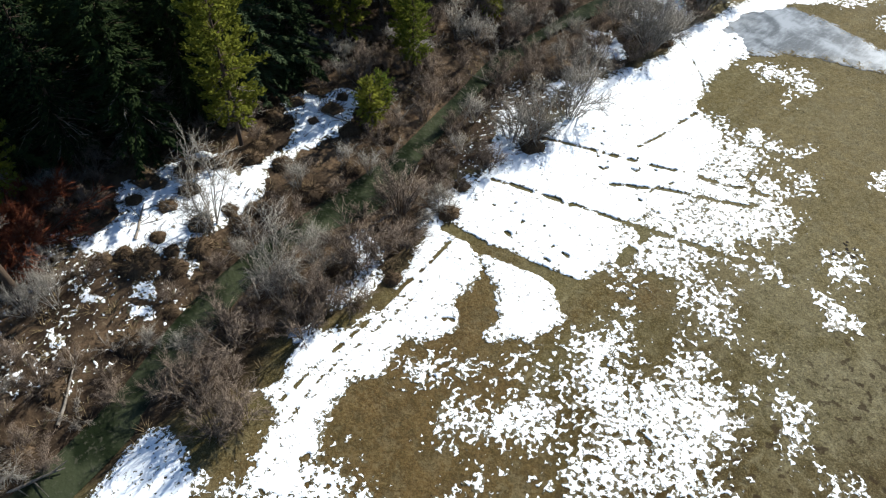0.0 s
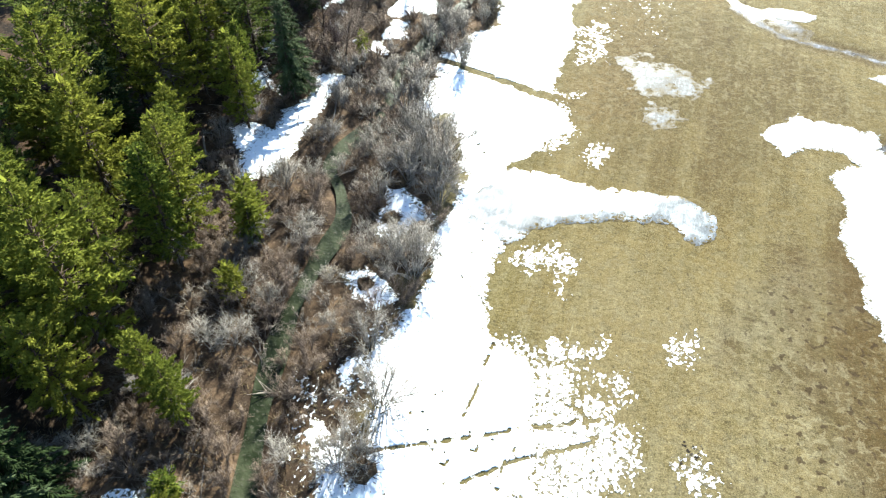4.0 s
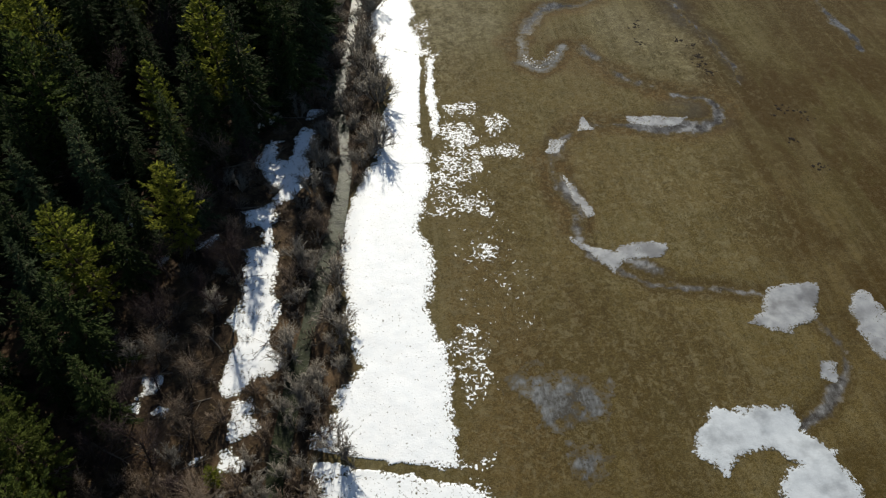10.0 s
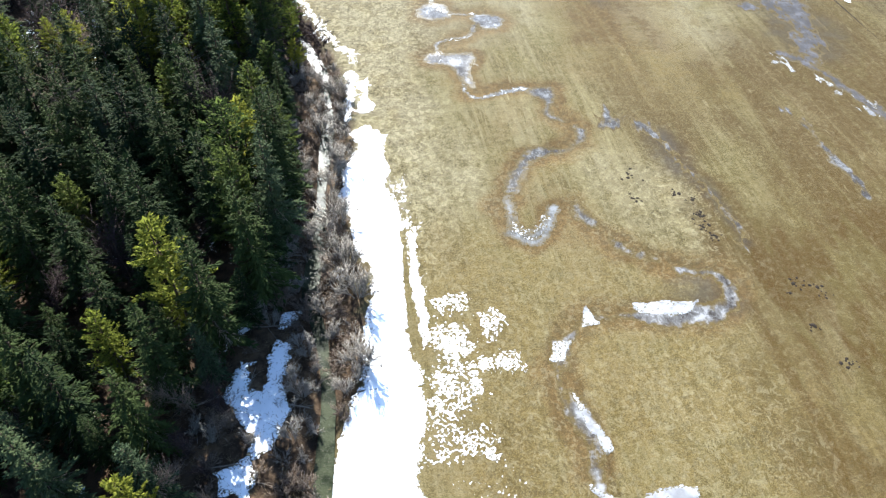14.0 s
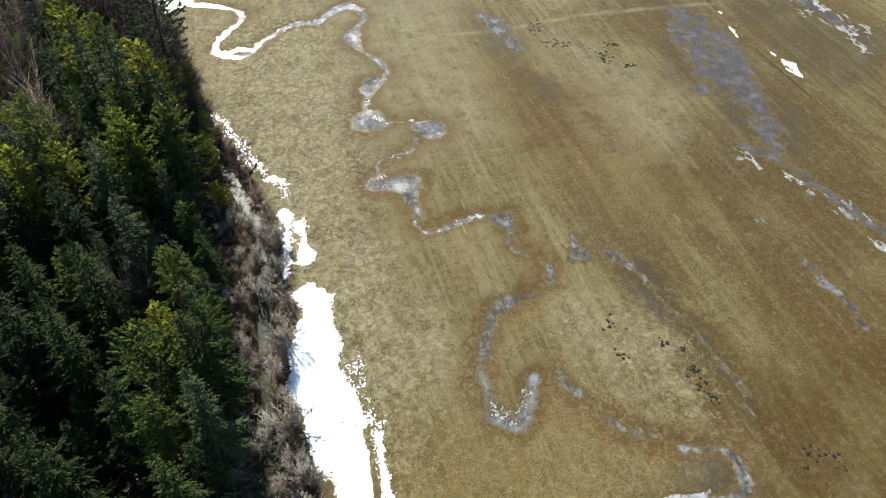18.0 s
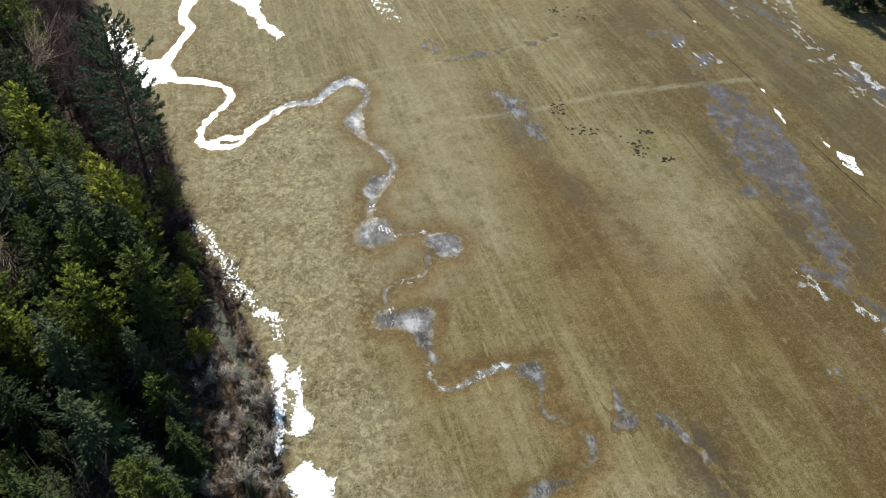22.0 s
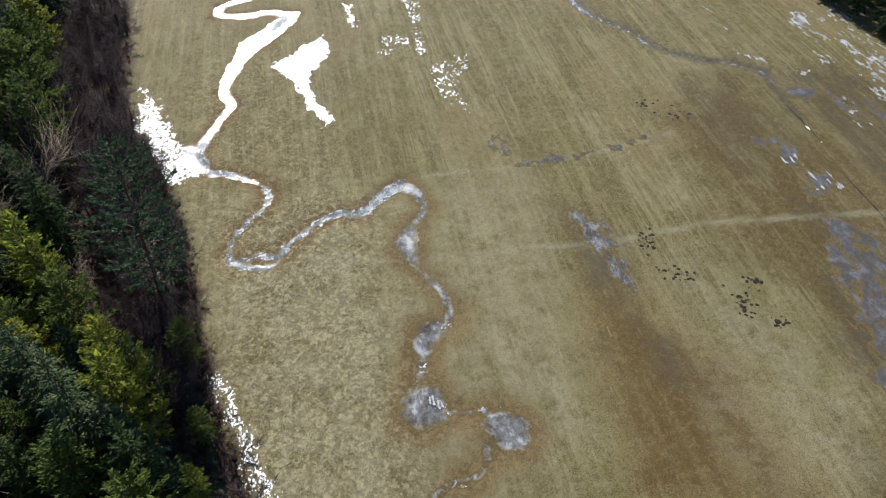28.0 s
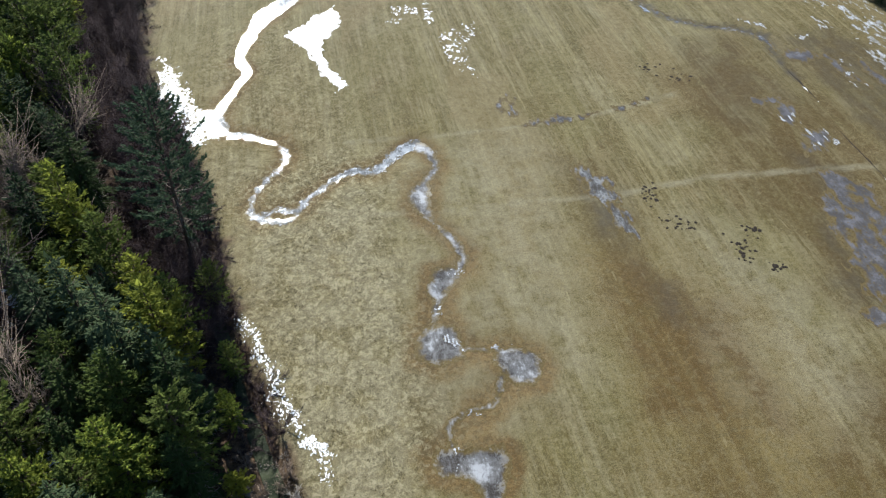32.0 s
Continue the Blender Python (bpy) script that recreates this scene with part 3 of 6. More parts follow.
TUFTY = [(((-24, 112), (-31, 186), (-31, 206), (-10, 204), (-9, 176), (-13, 150), (-10, 126), (-14, 108)), 1.0), (((4, 112), (6, 124), (16, 122), (17, 106), (10, 106)), 0.75), (((-3, 84), (-2, 97), (10, 97), (13, 84), (4, 82)), 0.45), (((-12, 62), (-14, 100), (-8, 100), (-7, 62)), 0.4), (((-34, 206), (-40, 240), (-24, 250), (-14, 226), (-12, 206)), 0.45), (((-4, -6), (-2, 40), (20, 40), (20, -6)), 0.4), (((-18, 60), (-18, 110), (12, 110), (13, 84), (0, 60)), 0.28)]


def lines(spans):
    out = []
    for a, b, s in spans:
        out += list(np.arange(a, b, s))
    return np.array(out)


gx = lines([(-3000, -600, 400), (-600, -200, 80), (-200, -80, 10), (-80, -46, 1.2), (-46, 18, 0.5), (18, 70, 1.3), (70, 110, 2.5), (110, 200, 10), (200, 600, 80), (600, 3001, 400)])
gy = lines([(-3000, -600, 400), (-600, -200, 80), (-200, -60, 15), (-60, -14, 2.5), (-14, 215, 0.6), (215, 290, 1.0), (290, 360, 7), (360, 700, 60), (700, 3001, 400)])
X, Y = np.meshgrid(gx, gy)
Z = ground_z(X, Y)
nx, ny = len(gx), len(gy)
idx = np.arange(nx * ny).reshape(ny, nx)
quads = np.stack([idx[:-1, :-1], idx[:-1, 1:], idx[1:, 1:], idx[1:, :-1]], -1).reshape(-1, 4)


def spread(areas, soft):
    out = np.zeros_like(X)
    near = (np.abs(X) < 150) & (Y > -60) & (Y < 330)
    wob = fbm(X[near], Y[near], 0.12, 21) * 5
    for poly, level in areas:
        out[near] = np.maximum(out[near], level * smooth(-soft, soft, inside_distance(X[near], Y[near], poly) + wob))
    return out


wood = smooth(1.2, -1.2, X - edge_x(MEADOW_EDGE, Y) + 2.5 * fbm(X, Y, 0.5, 8))
# where the floor colour carries tree shade: the forest and far brush
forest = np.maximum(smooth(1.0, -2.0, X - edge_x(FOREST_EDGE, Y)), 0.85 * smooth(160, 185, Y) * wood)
ch_d = np.minimum.reduce([line_distance(X, Y, c) for c in CHANNELS])
pool_d = np.minimum.reduce([np.maximum(0, -inside_distance(X, Y, p)) for p in (POOL_A, POOL_B, POOL_C, POOL_D, POOL_E)] + [np.maximum(0, ch_d - 0.8) + 0.3 * (Y > 190)])
russet = np.maximum(spread(RUSSET, 1.6), 0.78 * smooth(2.2, 0.5, pool_d + 1.6 * fbm(X, Y, 0.35, 26)) * (Y > 84))
wet = np.maximum(spread(WET, 2.5), smooth(1.5, 0.5, line_distance(X, Y, BROOK[:10]) + 0.8 * fbm(X, Y, 0.4, 23)))
rust = np.maximum(spread(RUST, 5.0), 0.6 * smooth(1.9, 0.9, ch_d))
rust = np.maximum(rust, 0.8 * smooth(1.7, 0.3, pool_d + 1.4 * fbm(X, Y, 0.5, 28)) * (Y > 84))
gold = 0.5 * smooth(4.6, 1.2, ch_d + 2.2 * fbm(X, Y, 0.3, 27))
side_d = line_distance(X, Y, [(17.3, 127.7), (17.3, 124.3), (18.3, 120.1), (19.5, 115.4), (19.5, 111.3), (18.8, 108.4)])
rust = np.maximum(rust, 0.95 * smooth(3.2, 0.8, side_d + 1.5 * fbm(X, Y, 0.4, 29)))
wet = np.maximum(wet, 0.9 * smooth(1.1, 0.4, side_d + 0.6 * fbm(X, Y, 0.6, 30)))
gold = np.maximum(gold, spread(GOLD, 6.0))
pale = np.maximum(spread(PALE, 5.0), 0.8 * smooth(0.75, 0.3, np.minimum(line_distance(X, Y, [(-29.1, 192.6), (-8.1, 190.7), (10.9, 189.5), (21, 188.4), (36.4, 189.5), (62.9, 186.9)]), line_distance(X, Y, [(-14, 208), (0.3, 206.9), (10.7, 206.7), (17.9, 207), (27.2, 207.5), (40.7, 210.2)]))))
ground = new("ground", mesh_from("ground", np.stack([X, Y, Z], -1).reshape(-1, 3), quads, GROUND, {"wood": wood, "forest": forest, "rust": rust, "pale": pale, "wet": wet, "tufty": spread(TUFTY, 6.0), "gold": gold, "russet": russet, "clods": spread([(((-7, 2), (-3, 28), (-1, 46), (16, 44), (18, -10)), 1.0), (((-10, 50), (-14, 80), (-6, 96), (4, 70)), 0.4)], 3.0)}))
tagged(ground, "olive-brown dry meadow grass running into brown forest floor", "ground", kind="structure")

# ---------------------------------------------------------------- snow


def field_mesh(name, F, x, y, lift, mat, owner=None, who=None, swell=0.03):
    """A lens-shaped sheet over the cells in which the field F is positive, its rim pulled to the field's zero line."""
    keep = F > 0
    if owner is not None:
        keep = keep & (owner == who)
    if not keep.any():
        return None
    cell = keep[:-1, :-1] | keep[:-1, 1:] | keep[1:, 1:] | keep[1:, :-1]
    px, py = np.meshgrid(x, y)
    px, py = px.copy(), py.copy()
    out = ~keep
    sx, sy, sn = np.zeros_like(px), np.zeros_like(px), np.zeros_like(px)
    for di, dj in ((0, 1), (0, -1), (1, 0), (-1, 0), (1, 1), (1, -1), (-1, 1), (-1, -1)):
        i0, i1, j0, j1 = max(0, -di), F.shape[0] - max(0, di), max(0, -dj), F.shape[1] - max(0, dj)
        a, b = (slice(i0, i1), slice(j0, j1)), (slice(i0 + di, i1 + di), slice(j0 + dj, j1 + dj))
        hit = out[a] & keep[b]
        fa, fb = np.minimum(F[a], -1e-3), np.maximum(F[b], 1e-3)
        u = np.clip(fa / (fa - fb), 0.05, 0.95)
        gx0, gy0 = np.meshgrid(x, y)
        sx[a] += hit * (gx0[a] + u * (gx0[b] - gx0[a]))
        sy[a] += hit * (gy0[a] + u * (gy0[b] - gy0[a]))
        sn[a] += hit
    m = sn > 0
    px[m], py[m] = sx[m] / sn[m], sy[m] / sn[m]
    ids = np.arange(F.size).reshape(F.shape)
    q = np.stack([ids[:-1, :-1], ids[:-1, 1:], ids[1:, 1:], ids[1:, :-1]], -1)[cell]
    used, inv = np.unique(q, return_inverse=True)
    ux, uy, uf = px.ravel()[used], py.ravel()[used], np.where(keep, np.maximum(F, 0), 0).ravel()[used]
    uz = ground_z(ux, uy) + np.where(uf > 0, lift * (0.35 + 0.65 * np.minimum(1, uf * 1.6)), 0.012) + np.where(uf > 0, swell * fbm(ux, uy, 0.5, 31), 0)
    return mesh_from(name, np.stack([ux, uy, uz], -1), inv.reshape(-1, 4), mat, {"depth": np.minimum(1, uf)})


# name, fullness (1 closed, 0.35 half gone), softness of the rim, outline
SNOW_AREAS, TRACKS = [], []


def area(name, fullness, rim, outline):
    SNOW_AREAS.append((name, fullness, rim, outline))


def track(points, width, worn):
    TRACKS.append((points, width, worn))


area("snow_strip", 1.0, 0.5, [(-18.6, 16.4), (-21.5, 17.5), (-21.6, 21), (-23, 23.5), (-21.3, 25.7), (-21.8, 28.9), (-24, 30.5), (-23.5, 33.5), (-22.8, 37.4), (-22.2, 38.7), (-23.7, 41.3), (-23.3, 44.9), (-22.9, 48.9), (-24.6, 52.5), (-27.2, 55.7), (-29.2, 54.5), (-30.3, 58.3), (-29.3, 60.2), (-30.3, 62), (-18.8, 62), (-22, 61), (-17.6, 59.2), (-16.5, 56.5), (-18.6, 53.7), (-20.4, 50.5), (-18.2, 47), (-18.2, 43.8), (-18.4, 39.1), (-17.5, 36), (-14.3, 34.5), (-12.9, 31.5), (-12.1, 26.8), (-13.4, 24), (-11.6, 22.4), (-12.2, 19.4), (-14, 18.3), (-16, 17.4)])
area("snow_strip", 1.6, 0.5, [(-18.8, 61.5), (-30.3, 61.5), (-30.4, 64), (-29.4, 66.8), (-26.9, 70.7), (-28, 75.5), (-28.2, 81.9), (-29.1, 84.8), (-28, 90.3), (-27, 93), (-25.4, 97), (-24, 103.5), (-22.9, 110.5), (-24.5, 117.4), (-25.8, 124), (-25, 129), (-23.1, 133.4), (-23.9, 136.5), (-21.7, 138.1), (-19, 134.8), (-19.5, 127.3), (-18.7, 118), (-19.2, 110), (-19.9, 102.8), (-19, 96), (-19.6, 91), (-21, 86.5), (-19.7, 83.5), (-20.6, 78), (-20.3, 74.5), (-19.2, 72), (-19.6, 68.2), (-19.4, 64.1)])
area("snow_strip", 0.9, 0.4, [(-24.2, 139.6), (-23.9, 144), (-23.6, 147.1), (-23.4, 151.6), (-22.3, 151.9), (-21.9, 150.2), (-22.3, 146.8), (-22.8, 143), (-22.8, 139.8)])
area("snow_strip", 0.75, 0.4, [(-21.5, 149), (-20.6, 149.3), (-20.4, 145.7), (-20.4, 141.4), (-21.5, 141), (-21.9, 144.7)])
area("snow_patch", 0.62, 0.5, [(-24.5, 159.4), (-22.2, 159.3), (-20.7, 156), (-21.4, 153.5), (-23.4, 156)])
area("snow_patch", 0.5, 0.5, [(-29.3, 172.5), (-28, 171.7), (-25.5, 164.8), (-24.7, 160.3), (-26.6, 162.3)])
area("snow_patch", 0.5, 0.7, [(-14.1, 0.2), (-14.6, 3), (-12.3, 4.9), (-10.4, 4.6), (-9.5, 2), (-11, -6), (-14, -8)])
area("bank_snow", 0.9, 0.6, [(-17.9, -3.6), (-19.5, -0.9), (-18.7, 0.2), (-17.5, -0.1), (-15.8, 0), (-14.6, 0.7), (-14.1, 0.2), (-13.6, -7), (-17, -9)])
area("snow_patch", 0.36, 0.7, [(-15.1, 91.3), (-13.5, 91.1), (-13.6, 87.4), (-15.5, 88.3)])
area("snow_patch", 0.46, 0.5, [(-16.2, 83.8), (-13.9, 83), (-14.6, 81.5), (-15.9, 82.7)])
area("snow_patch", 0.26, 1.0, [(-19.3, 126), (-17.5, 126), (-18, 108), (-18.8, 108)])
area("snow_patch", -0.12, 1.0, [(-16.5, 72), (-12, 72), (-12, 86), (-17, 86)])
area("wet_snowfield", 1.0, 0.5, [(-1.9, 61.4), (0.3, 64.9), (6.4, 64), (6.4, 62.2), (8.5, 60.5), (8.6, 56.2), (10.8, 54.3), (12, 49), (9, 38), (6, 38), (5.2, 44.5), (4.4, 46.8), (3.6, 50.1), (3.6, 53.3), (3.6, 55.8), (2.6, 57.6), (5.2, 59.4), (3.6, 60.8), (0.7, 60.5), (-0.4, 59.5)])
area("channel_snow", 0.9, 0.4, [(6.3, 72.3), (8.4, 73.6), (9.8, 76), (14.2, 76.6), (12.6, 72.8), (9.7, 71.1)])
area("channel_snow", 0.85, 0.4, [(10.8, 68.3), (12.8, 68.4), (11.5, 66), (9.9, 66.9)])
area("channel_snow", 0.9, 0.4, [(16.2, 74.6), (17.9, 75.5), (19.5, 72), (18, 66.5), (15.8, 68), (15.3, 71.1)])
area("channel_snow", 0.8, 0.4, [(-6.5, 83.8), (-5.7, 82.1), (-3.5, 79.5), (-2.4, 80.4), (1.5, 80.7), (2.4, 82.3), (0, 82.8), (-2.1, 82.5), (-2.8, 81.6), (-5.2, 82.5)])
area("channel_snow", 0.8, 0.3, [(-5.6, 93.2), (-4.6, 91.6), (-3.6, 86.6), (-4.4, 86.4), (-5.2, 90)])
area("channel_snow", 0.8, 0.3, [(-7, 96.9), (-5.8, 99.3), (-3.6, 99.1), (-5.2, 96.4)])
area("channel_snow", 0.7, 0.3, [(-2.7, 100.4), (-1.1, 102.8), (-0.5, 101)])
area("channel_snow", 0.75, 0.3, [(3.5, 102.8), (6.2, 102.5), (10.5, 101.8), (9.2, 100.4), (6, 100.5), (4, 101.2)])
area("channel_snow", 0.3, 0.4, [(-6.4, 115), (-4.3, 113), (-2.2, 114.5), (-1, 117), (-2.2, 117), (-4, 114.6), (-5.6, 116.5)])
area("channel_snow", 0.55, 0.4, [(-4.9, 179.5), (-2.9, 180.3), (-2.1, 178.6), (-3.6, 178.0), (-4.8, 178.8)])
area("channel_snow", 0.55, 0.4, [(-7.4, 174.4), (-6.0, 174.3), (-6.3, 172.2), (-7.8, 171.6)])
area("channel_snow", 0.55, 0.4, [(-7.1, 169.7), (-6.1, 169.5), (-4.7, 167.1), (-5.1, 166.4), (-6.2, 166.9), (-7.2, 168.4)])
area("channel_snow", 0.55, 0.4, [(-2.3, 166.6), (0.6, 166.4), (0.7, 165.8), (-1.8, 165.9)])
area("channel_snow", 0.55, 0.4, [(-6.6, 158.8), (-5.4, 158.8), (-5.2, 158.1), (-6.6, 158.0)])
area("channel_snow", 0.55, 0.4, [(-9.1, 155.1), (-8.2, 155.2), (-8.5, 154.0), (-7.4, 153.6), (-8.0, 152.9), (-9.4, 152.4), (-9.7, 154.3)])
area("channel_snow", 0.55, 0.4, [(-6.7, 153.5), (-5.6, 153.4), (-5.5, 152.6), (-6.6, 152.5)])
area("side_snow", 1.35, 0.45, [(-31.4, 0.8), (-29.8, 1.0), (-28.2, 2.0), (-28.3, 3.6), (-27.0, 4.1), (-25.1, 4.8), (-25.6, 5.3), (-26.4, 5.1), (-27.1, 6.1), (-27.3, 7.6), (-27.6, 9.9), (-29.2, 12.0), (-29.9, 13.9), (-29.5, 15.0), (-29.5, 17.2), (-31.7, 20.0), (-32.8, 19.5), (-33.0, 17.7), (-34.4, 16.8), (-34.2, 15.4), (-32.9, 15.4), (-30.6, 13.0), (-30.0, 10.4), (-32.7, 10.5), (-33.8, 9.2), (-33.9, 6.7), (-33.6, 5.4), (-32.8, 3.9), (-31.3, 3.9), (-30.8, 2.3)])
area("bank_snow", 0.8, 0.35, [(-26.9, 2.1), (-26.3, 3.1), (-25.4, 2.5), (-26.1, 1.9)])
area("bank_snow", 0.8, 0.35, [(-27.3, -0.2), (-26.4, 0.5), (-25.9, 0.1), (-26.6, -0.5)])
area("bank_snow", 0.8, 0.35, [(-25.6, 1.6), (-24.8, 2.2), (-24.3, 1.7), (-24.7, 0.9)])
area("bank_snow", 0.8, 0.35, [(-26.3, -2), (-25.6, -1.4), (-25.1, -1.7), (-25.7, -2.3)])
area("bank_snow", 0.95, 0.35, [(-22.6, 12.4), (-22.1, 13.3), (-20.3, 13), (-19.1, 11.6), (-19.6, 10.7), (-20.2, 10.4), (-21.4, 11.7)])
area("side_snow", 0.95, 0.5, [(-42.8, 48.2), (-41.2, 49.5), (-39.3, 49.4), (-40.2, 51.9), (-39.4, 53.5), (-38.6, 55.8), (-39.7, 57.2), (-38.9, 57.4), (-38.0, 58.2), (-37.1, 57.6), (-37.0, 54.7), (-37.2, 52.1), (-36.5, 49.2), (-36.6, 45.5), (-37.4, 43.9), (-39.0, 43.4), (-40.6, 44.9)])
area("side_snow", 0.9, 0.5, [(-45.0, 56.3), (-44.4, 56.8), (-43.1, 55.7), (-42.1, 54.8), (-41.7, 53.7), (-43.7, 54.2), (-44.7, 54.9)])
area("side_snow", 0.9, 0.4, [(-36.8, 68.0), (-35.1, 68.4), (-35.0, 66.9), (-34.2, 66.2), (-35.9, 64.8), (-36.9, 65.2)])
area("side_snow", 0.9, 0.4, [(-37.7, 62.7), (-36.9, 64.2), (-35.8, 64.3), (-35.0, 62.7), (-36.7, 62.0)])
area("side_snow", 0.8, 0.3, [(-39.3, 63.4), (-38.2, 64.2), (-38.1, 62.9)])
area("side_snow", 1.0, 0.4, [(-38.0, 69.4), (-37.2, 74.0), (-37.5, 76.8), (-36.8, 79.5), (-37.2, 81.8), (-37.0, 83.7), (-37.5, 84.7), (-36.2, 84.9), (-36.2, 87.4), (-37.6, 88.3), (-38.2, 90.4), (-36.6, 90.6), (-35.3, 91.1), (-34.9, 92.6), (-35.9, 94.4), (-37.0, 96.2), (-38.1, 97.0), (-37.6, 98.9), (-36.6, 101.4), (-35.2, 101.1), (-36.2, 99.8), (-35.4, 98.2), (-34.1, 97.4), (-33.8, 101.8), (-32.9, 104.2), (-31.9, 103.1), (-32.1, 100.7), (-32.4, 97.9), (-31.8, 94.8), (-33.1, 92.4), (-34.7, 90.6), (-34.9, 89.1), (-35.5, 88.1), (-35.1, 86.2), (-34.4, 84.1), (-34.2, 82.0), (-34.4, 79.5), (-33.6, 77), (-33.3, 75.8), (-34.3, 74.8), (-33.2, 71.8), (-34.4, 70.4), (-35.7, 70.5), (-36.3, 68.6), (-37.5, 68.5)])
area("side_snow", 0.9, 0.35, [(-40.0, 106.5), (-38.7, 106.6), (-37.7, 103.1), (-38.8, 104.0)])
area("side_snow", 0.9, 0.35, [(-37.6, 105.8), (-35.6, 107.4), (-35.9, 105.4), (-37.2, 104.4)])
area("side_snow", 0.9, 0.35, [(-33.0, 107.3), (-30.8, 107.9), (-31.2, 105.4), (-32.9, 105.1)])
area("side_snow", 0.9, 0.35, [(-41.8, 85.3), (-40.1, 87.7), (-39.7, 86.3), (-40.7, 84.9)])
area("side_snow", 0.9, 0.35, [(-49.9, 90.0), (-48.8, 90.6), (-48.4, 88.9)])
area("side_snow", 0.9, 0.35, [(-48.9, 85.0), (-48.0, 85.4), (-46.5, 84.2), (-46.7, 82.3), (-48.0, 83.2)])
area("side_snow", 0.9, 0.35, [(-45.7, 84.3), (-44.4, 85.4), (-44.5, 83.8), (-45.3, 83.4)])
area("side_snow", 0.9, 0.35, [(-46.4, 60.2), (-45.9, 61.3), (-45.2, 60.0), (-45.9, 59.5)])
area("side_snow", 0.9, 0.35, [(-44.7, 68.6), (-43.5, 69.0), (-43.5, 67.9)])
area("side_snow", 0.9, 0.35, [(-44.0, 71.3), (-42.7, 71.5), (-42.5, 70.4), (-43.8, 69.6)])
area("side_snow", 0.9, 0.35, [(-42.3, 68.1), (-41.4, 68.4), (-41.5, 67.2)])
area("woodland_snow", 0.3, 1.5, [(-74, 160), (-74, 200), (-57, 200), (-56, 160)])
area("woodland_snow", 0.8, 0.8, [(-54, 164.4), (-50.3, 163.4), (-47.3, 161.3), (-43.7, 159.7), (-43.4, 158), (-47.5, 159), (-50.5, 161), (-53.5, 162)])
# stream-bed ice; its pale pieces also stand for glints on the water
area("stream_ice", 0.40, 0.5, [(-28.7, 156), (-27.6, 156), (-25.9, 150.6), (-25.8, 143), (-26.3, 136), (-27.0, 136), (-26.7, 144), (-26.9, 151)])
area("stream_ice", 0.36, 0.4, [(-28.9, 119.5), (-27.4, 119.5), (-26, 110.9), (-27, 110.5)])
area("bank_snow", 0.95, 0.4, [(-28.2, 46.1), (-26.2, 46.2), (-24.0, 43.8), (-24.6, 42.4), (-25.9, 41.4), (-27.7, 40.7), (-27.8, 42.5), (-27.4, 44.1)])
area("bank_snow", 0.9, 0.35, [(-25.3, 30.2), (-24.4, 32.3), (-23.5, 31.1), (-23.7, 28.8), (-24.6, 29.0)])
area("bank_snow", 0.9, 0.35, [(-24.5, 24.6), (-23.1, 26.1), (-21.6, 24.0), (-22.2, 22.6), (-23.3, 22.9)])
area("bank_snow", 0.9, 0.3, [(-25.4, 26.0), (-24.5, 26.9), (-23.6, 26.0), (-24.6, 25.0)])
area("bank_snow", 0.9, 0.4, [(-28.3, 37.0), (-27.0, 38.3), (-25.0, 37.3), (-23.8, 36.5), (-24.8, 34.7), (-26.8, 35.3)])
area("bank_snow", 0.7, 0.5, [(-20.2, 9.6), (-19.2, 12), (-18.2, 10.6), (-18.6, 8.8)])
area("bank_snow", -0.05, 0.9, [(-26.5, 29.5), (-22.5, 36), (-21.5, 24), (-23, 21)])
area("bank_snow", -0.05, 1.0, [(-30, -8), (-31, 0), (-25, 3), (-23.5, -2), (-25, -9)])
area("woodland_snow", 0.0, 2.5, [(-52, 118), (-50, 168), (-39, 168), (-36, 118)])
area("snow_patch", 0.46, 0.8, [(-31, 177), (-29.6, 176.5), (-25.8, 166.5), (-23.4, 158.6), (-20.6, 153.5), (-22.2, 153.2), (-25, 160), (-27.6, 167)])
# far white sheets: snow whose plain white also stands for sun glare
area("glazed_snow", 0.6, 0.9, [(-37.5, 211), (-44, 229), (-42.5, 236), (-37.5, 224), (-34.8, 217), (-33, 213)])
area("snow_patch", 0.4, 0.8, [(-43.5, 238), (-42, 238), (-38, 222), (-39, 221)])
area("glazed_snow", 1.0, 0.6, [(-21.9, 241.4), (-15.5, 248.3), (-11.5, 252.5), (-11.2, 243.5), (-14.8, 238.3), (-15.6, 233), (-12.3, 223.1), (-13.6, 222.3), (-17, 228.8), (-17.6, 235)])
area("snow_patch", 0.24, 1.5, [(92, 247.6), (93.5, 232.9), (86.8, 215), (79, 190), (84, 170), (79, 164), (76, 180), (80, 215), (86, 235)])
area("snow_patch", 0.48, 0.8, [(42.1, 146.8), (44.5, 143.6), (42.7, 142.3), (41.1, 144)])
area("snow_patch", 0.36, 1.0, [(45.3, 141), (47.6, 137.8), (48.2, 134.4), (49.6, 130.4), (49.2, 118), (48.1, 114.3), (47.9, 124.8), (46.9, 131.7), (44.6, 138)])
area("snow_strip", 1.0, 0.4, [(-21.4, 17.0), (-18.6, 16.7), (-16.5, 16.4), (-15.6, 15.2), (-15.8, 13.9), (-14.5, 12.8), (-14.5, 11.4), (-15.5, 10.2), (-14.4, 9.1), (-14.8, 7.7), (-14.3, 6.2), (-13.4, 4.4), (-13.0, 3.4), (-11.5, 3.2), (-14.1, 0.2), (-14.0, 1.4), (-15.2, 3.4), (-16.3, 3.8), (-17.5, 3.6), (-17.3, 5.2), (-18.0, 6.2), (-19.1, 6.3), (-19.2, 7.3), (-17.8, 7.9), (-17.5, 9.7), (-18.1, 12.2)])
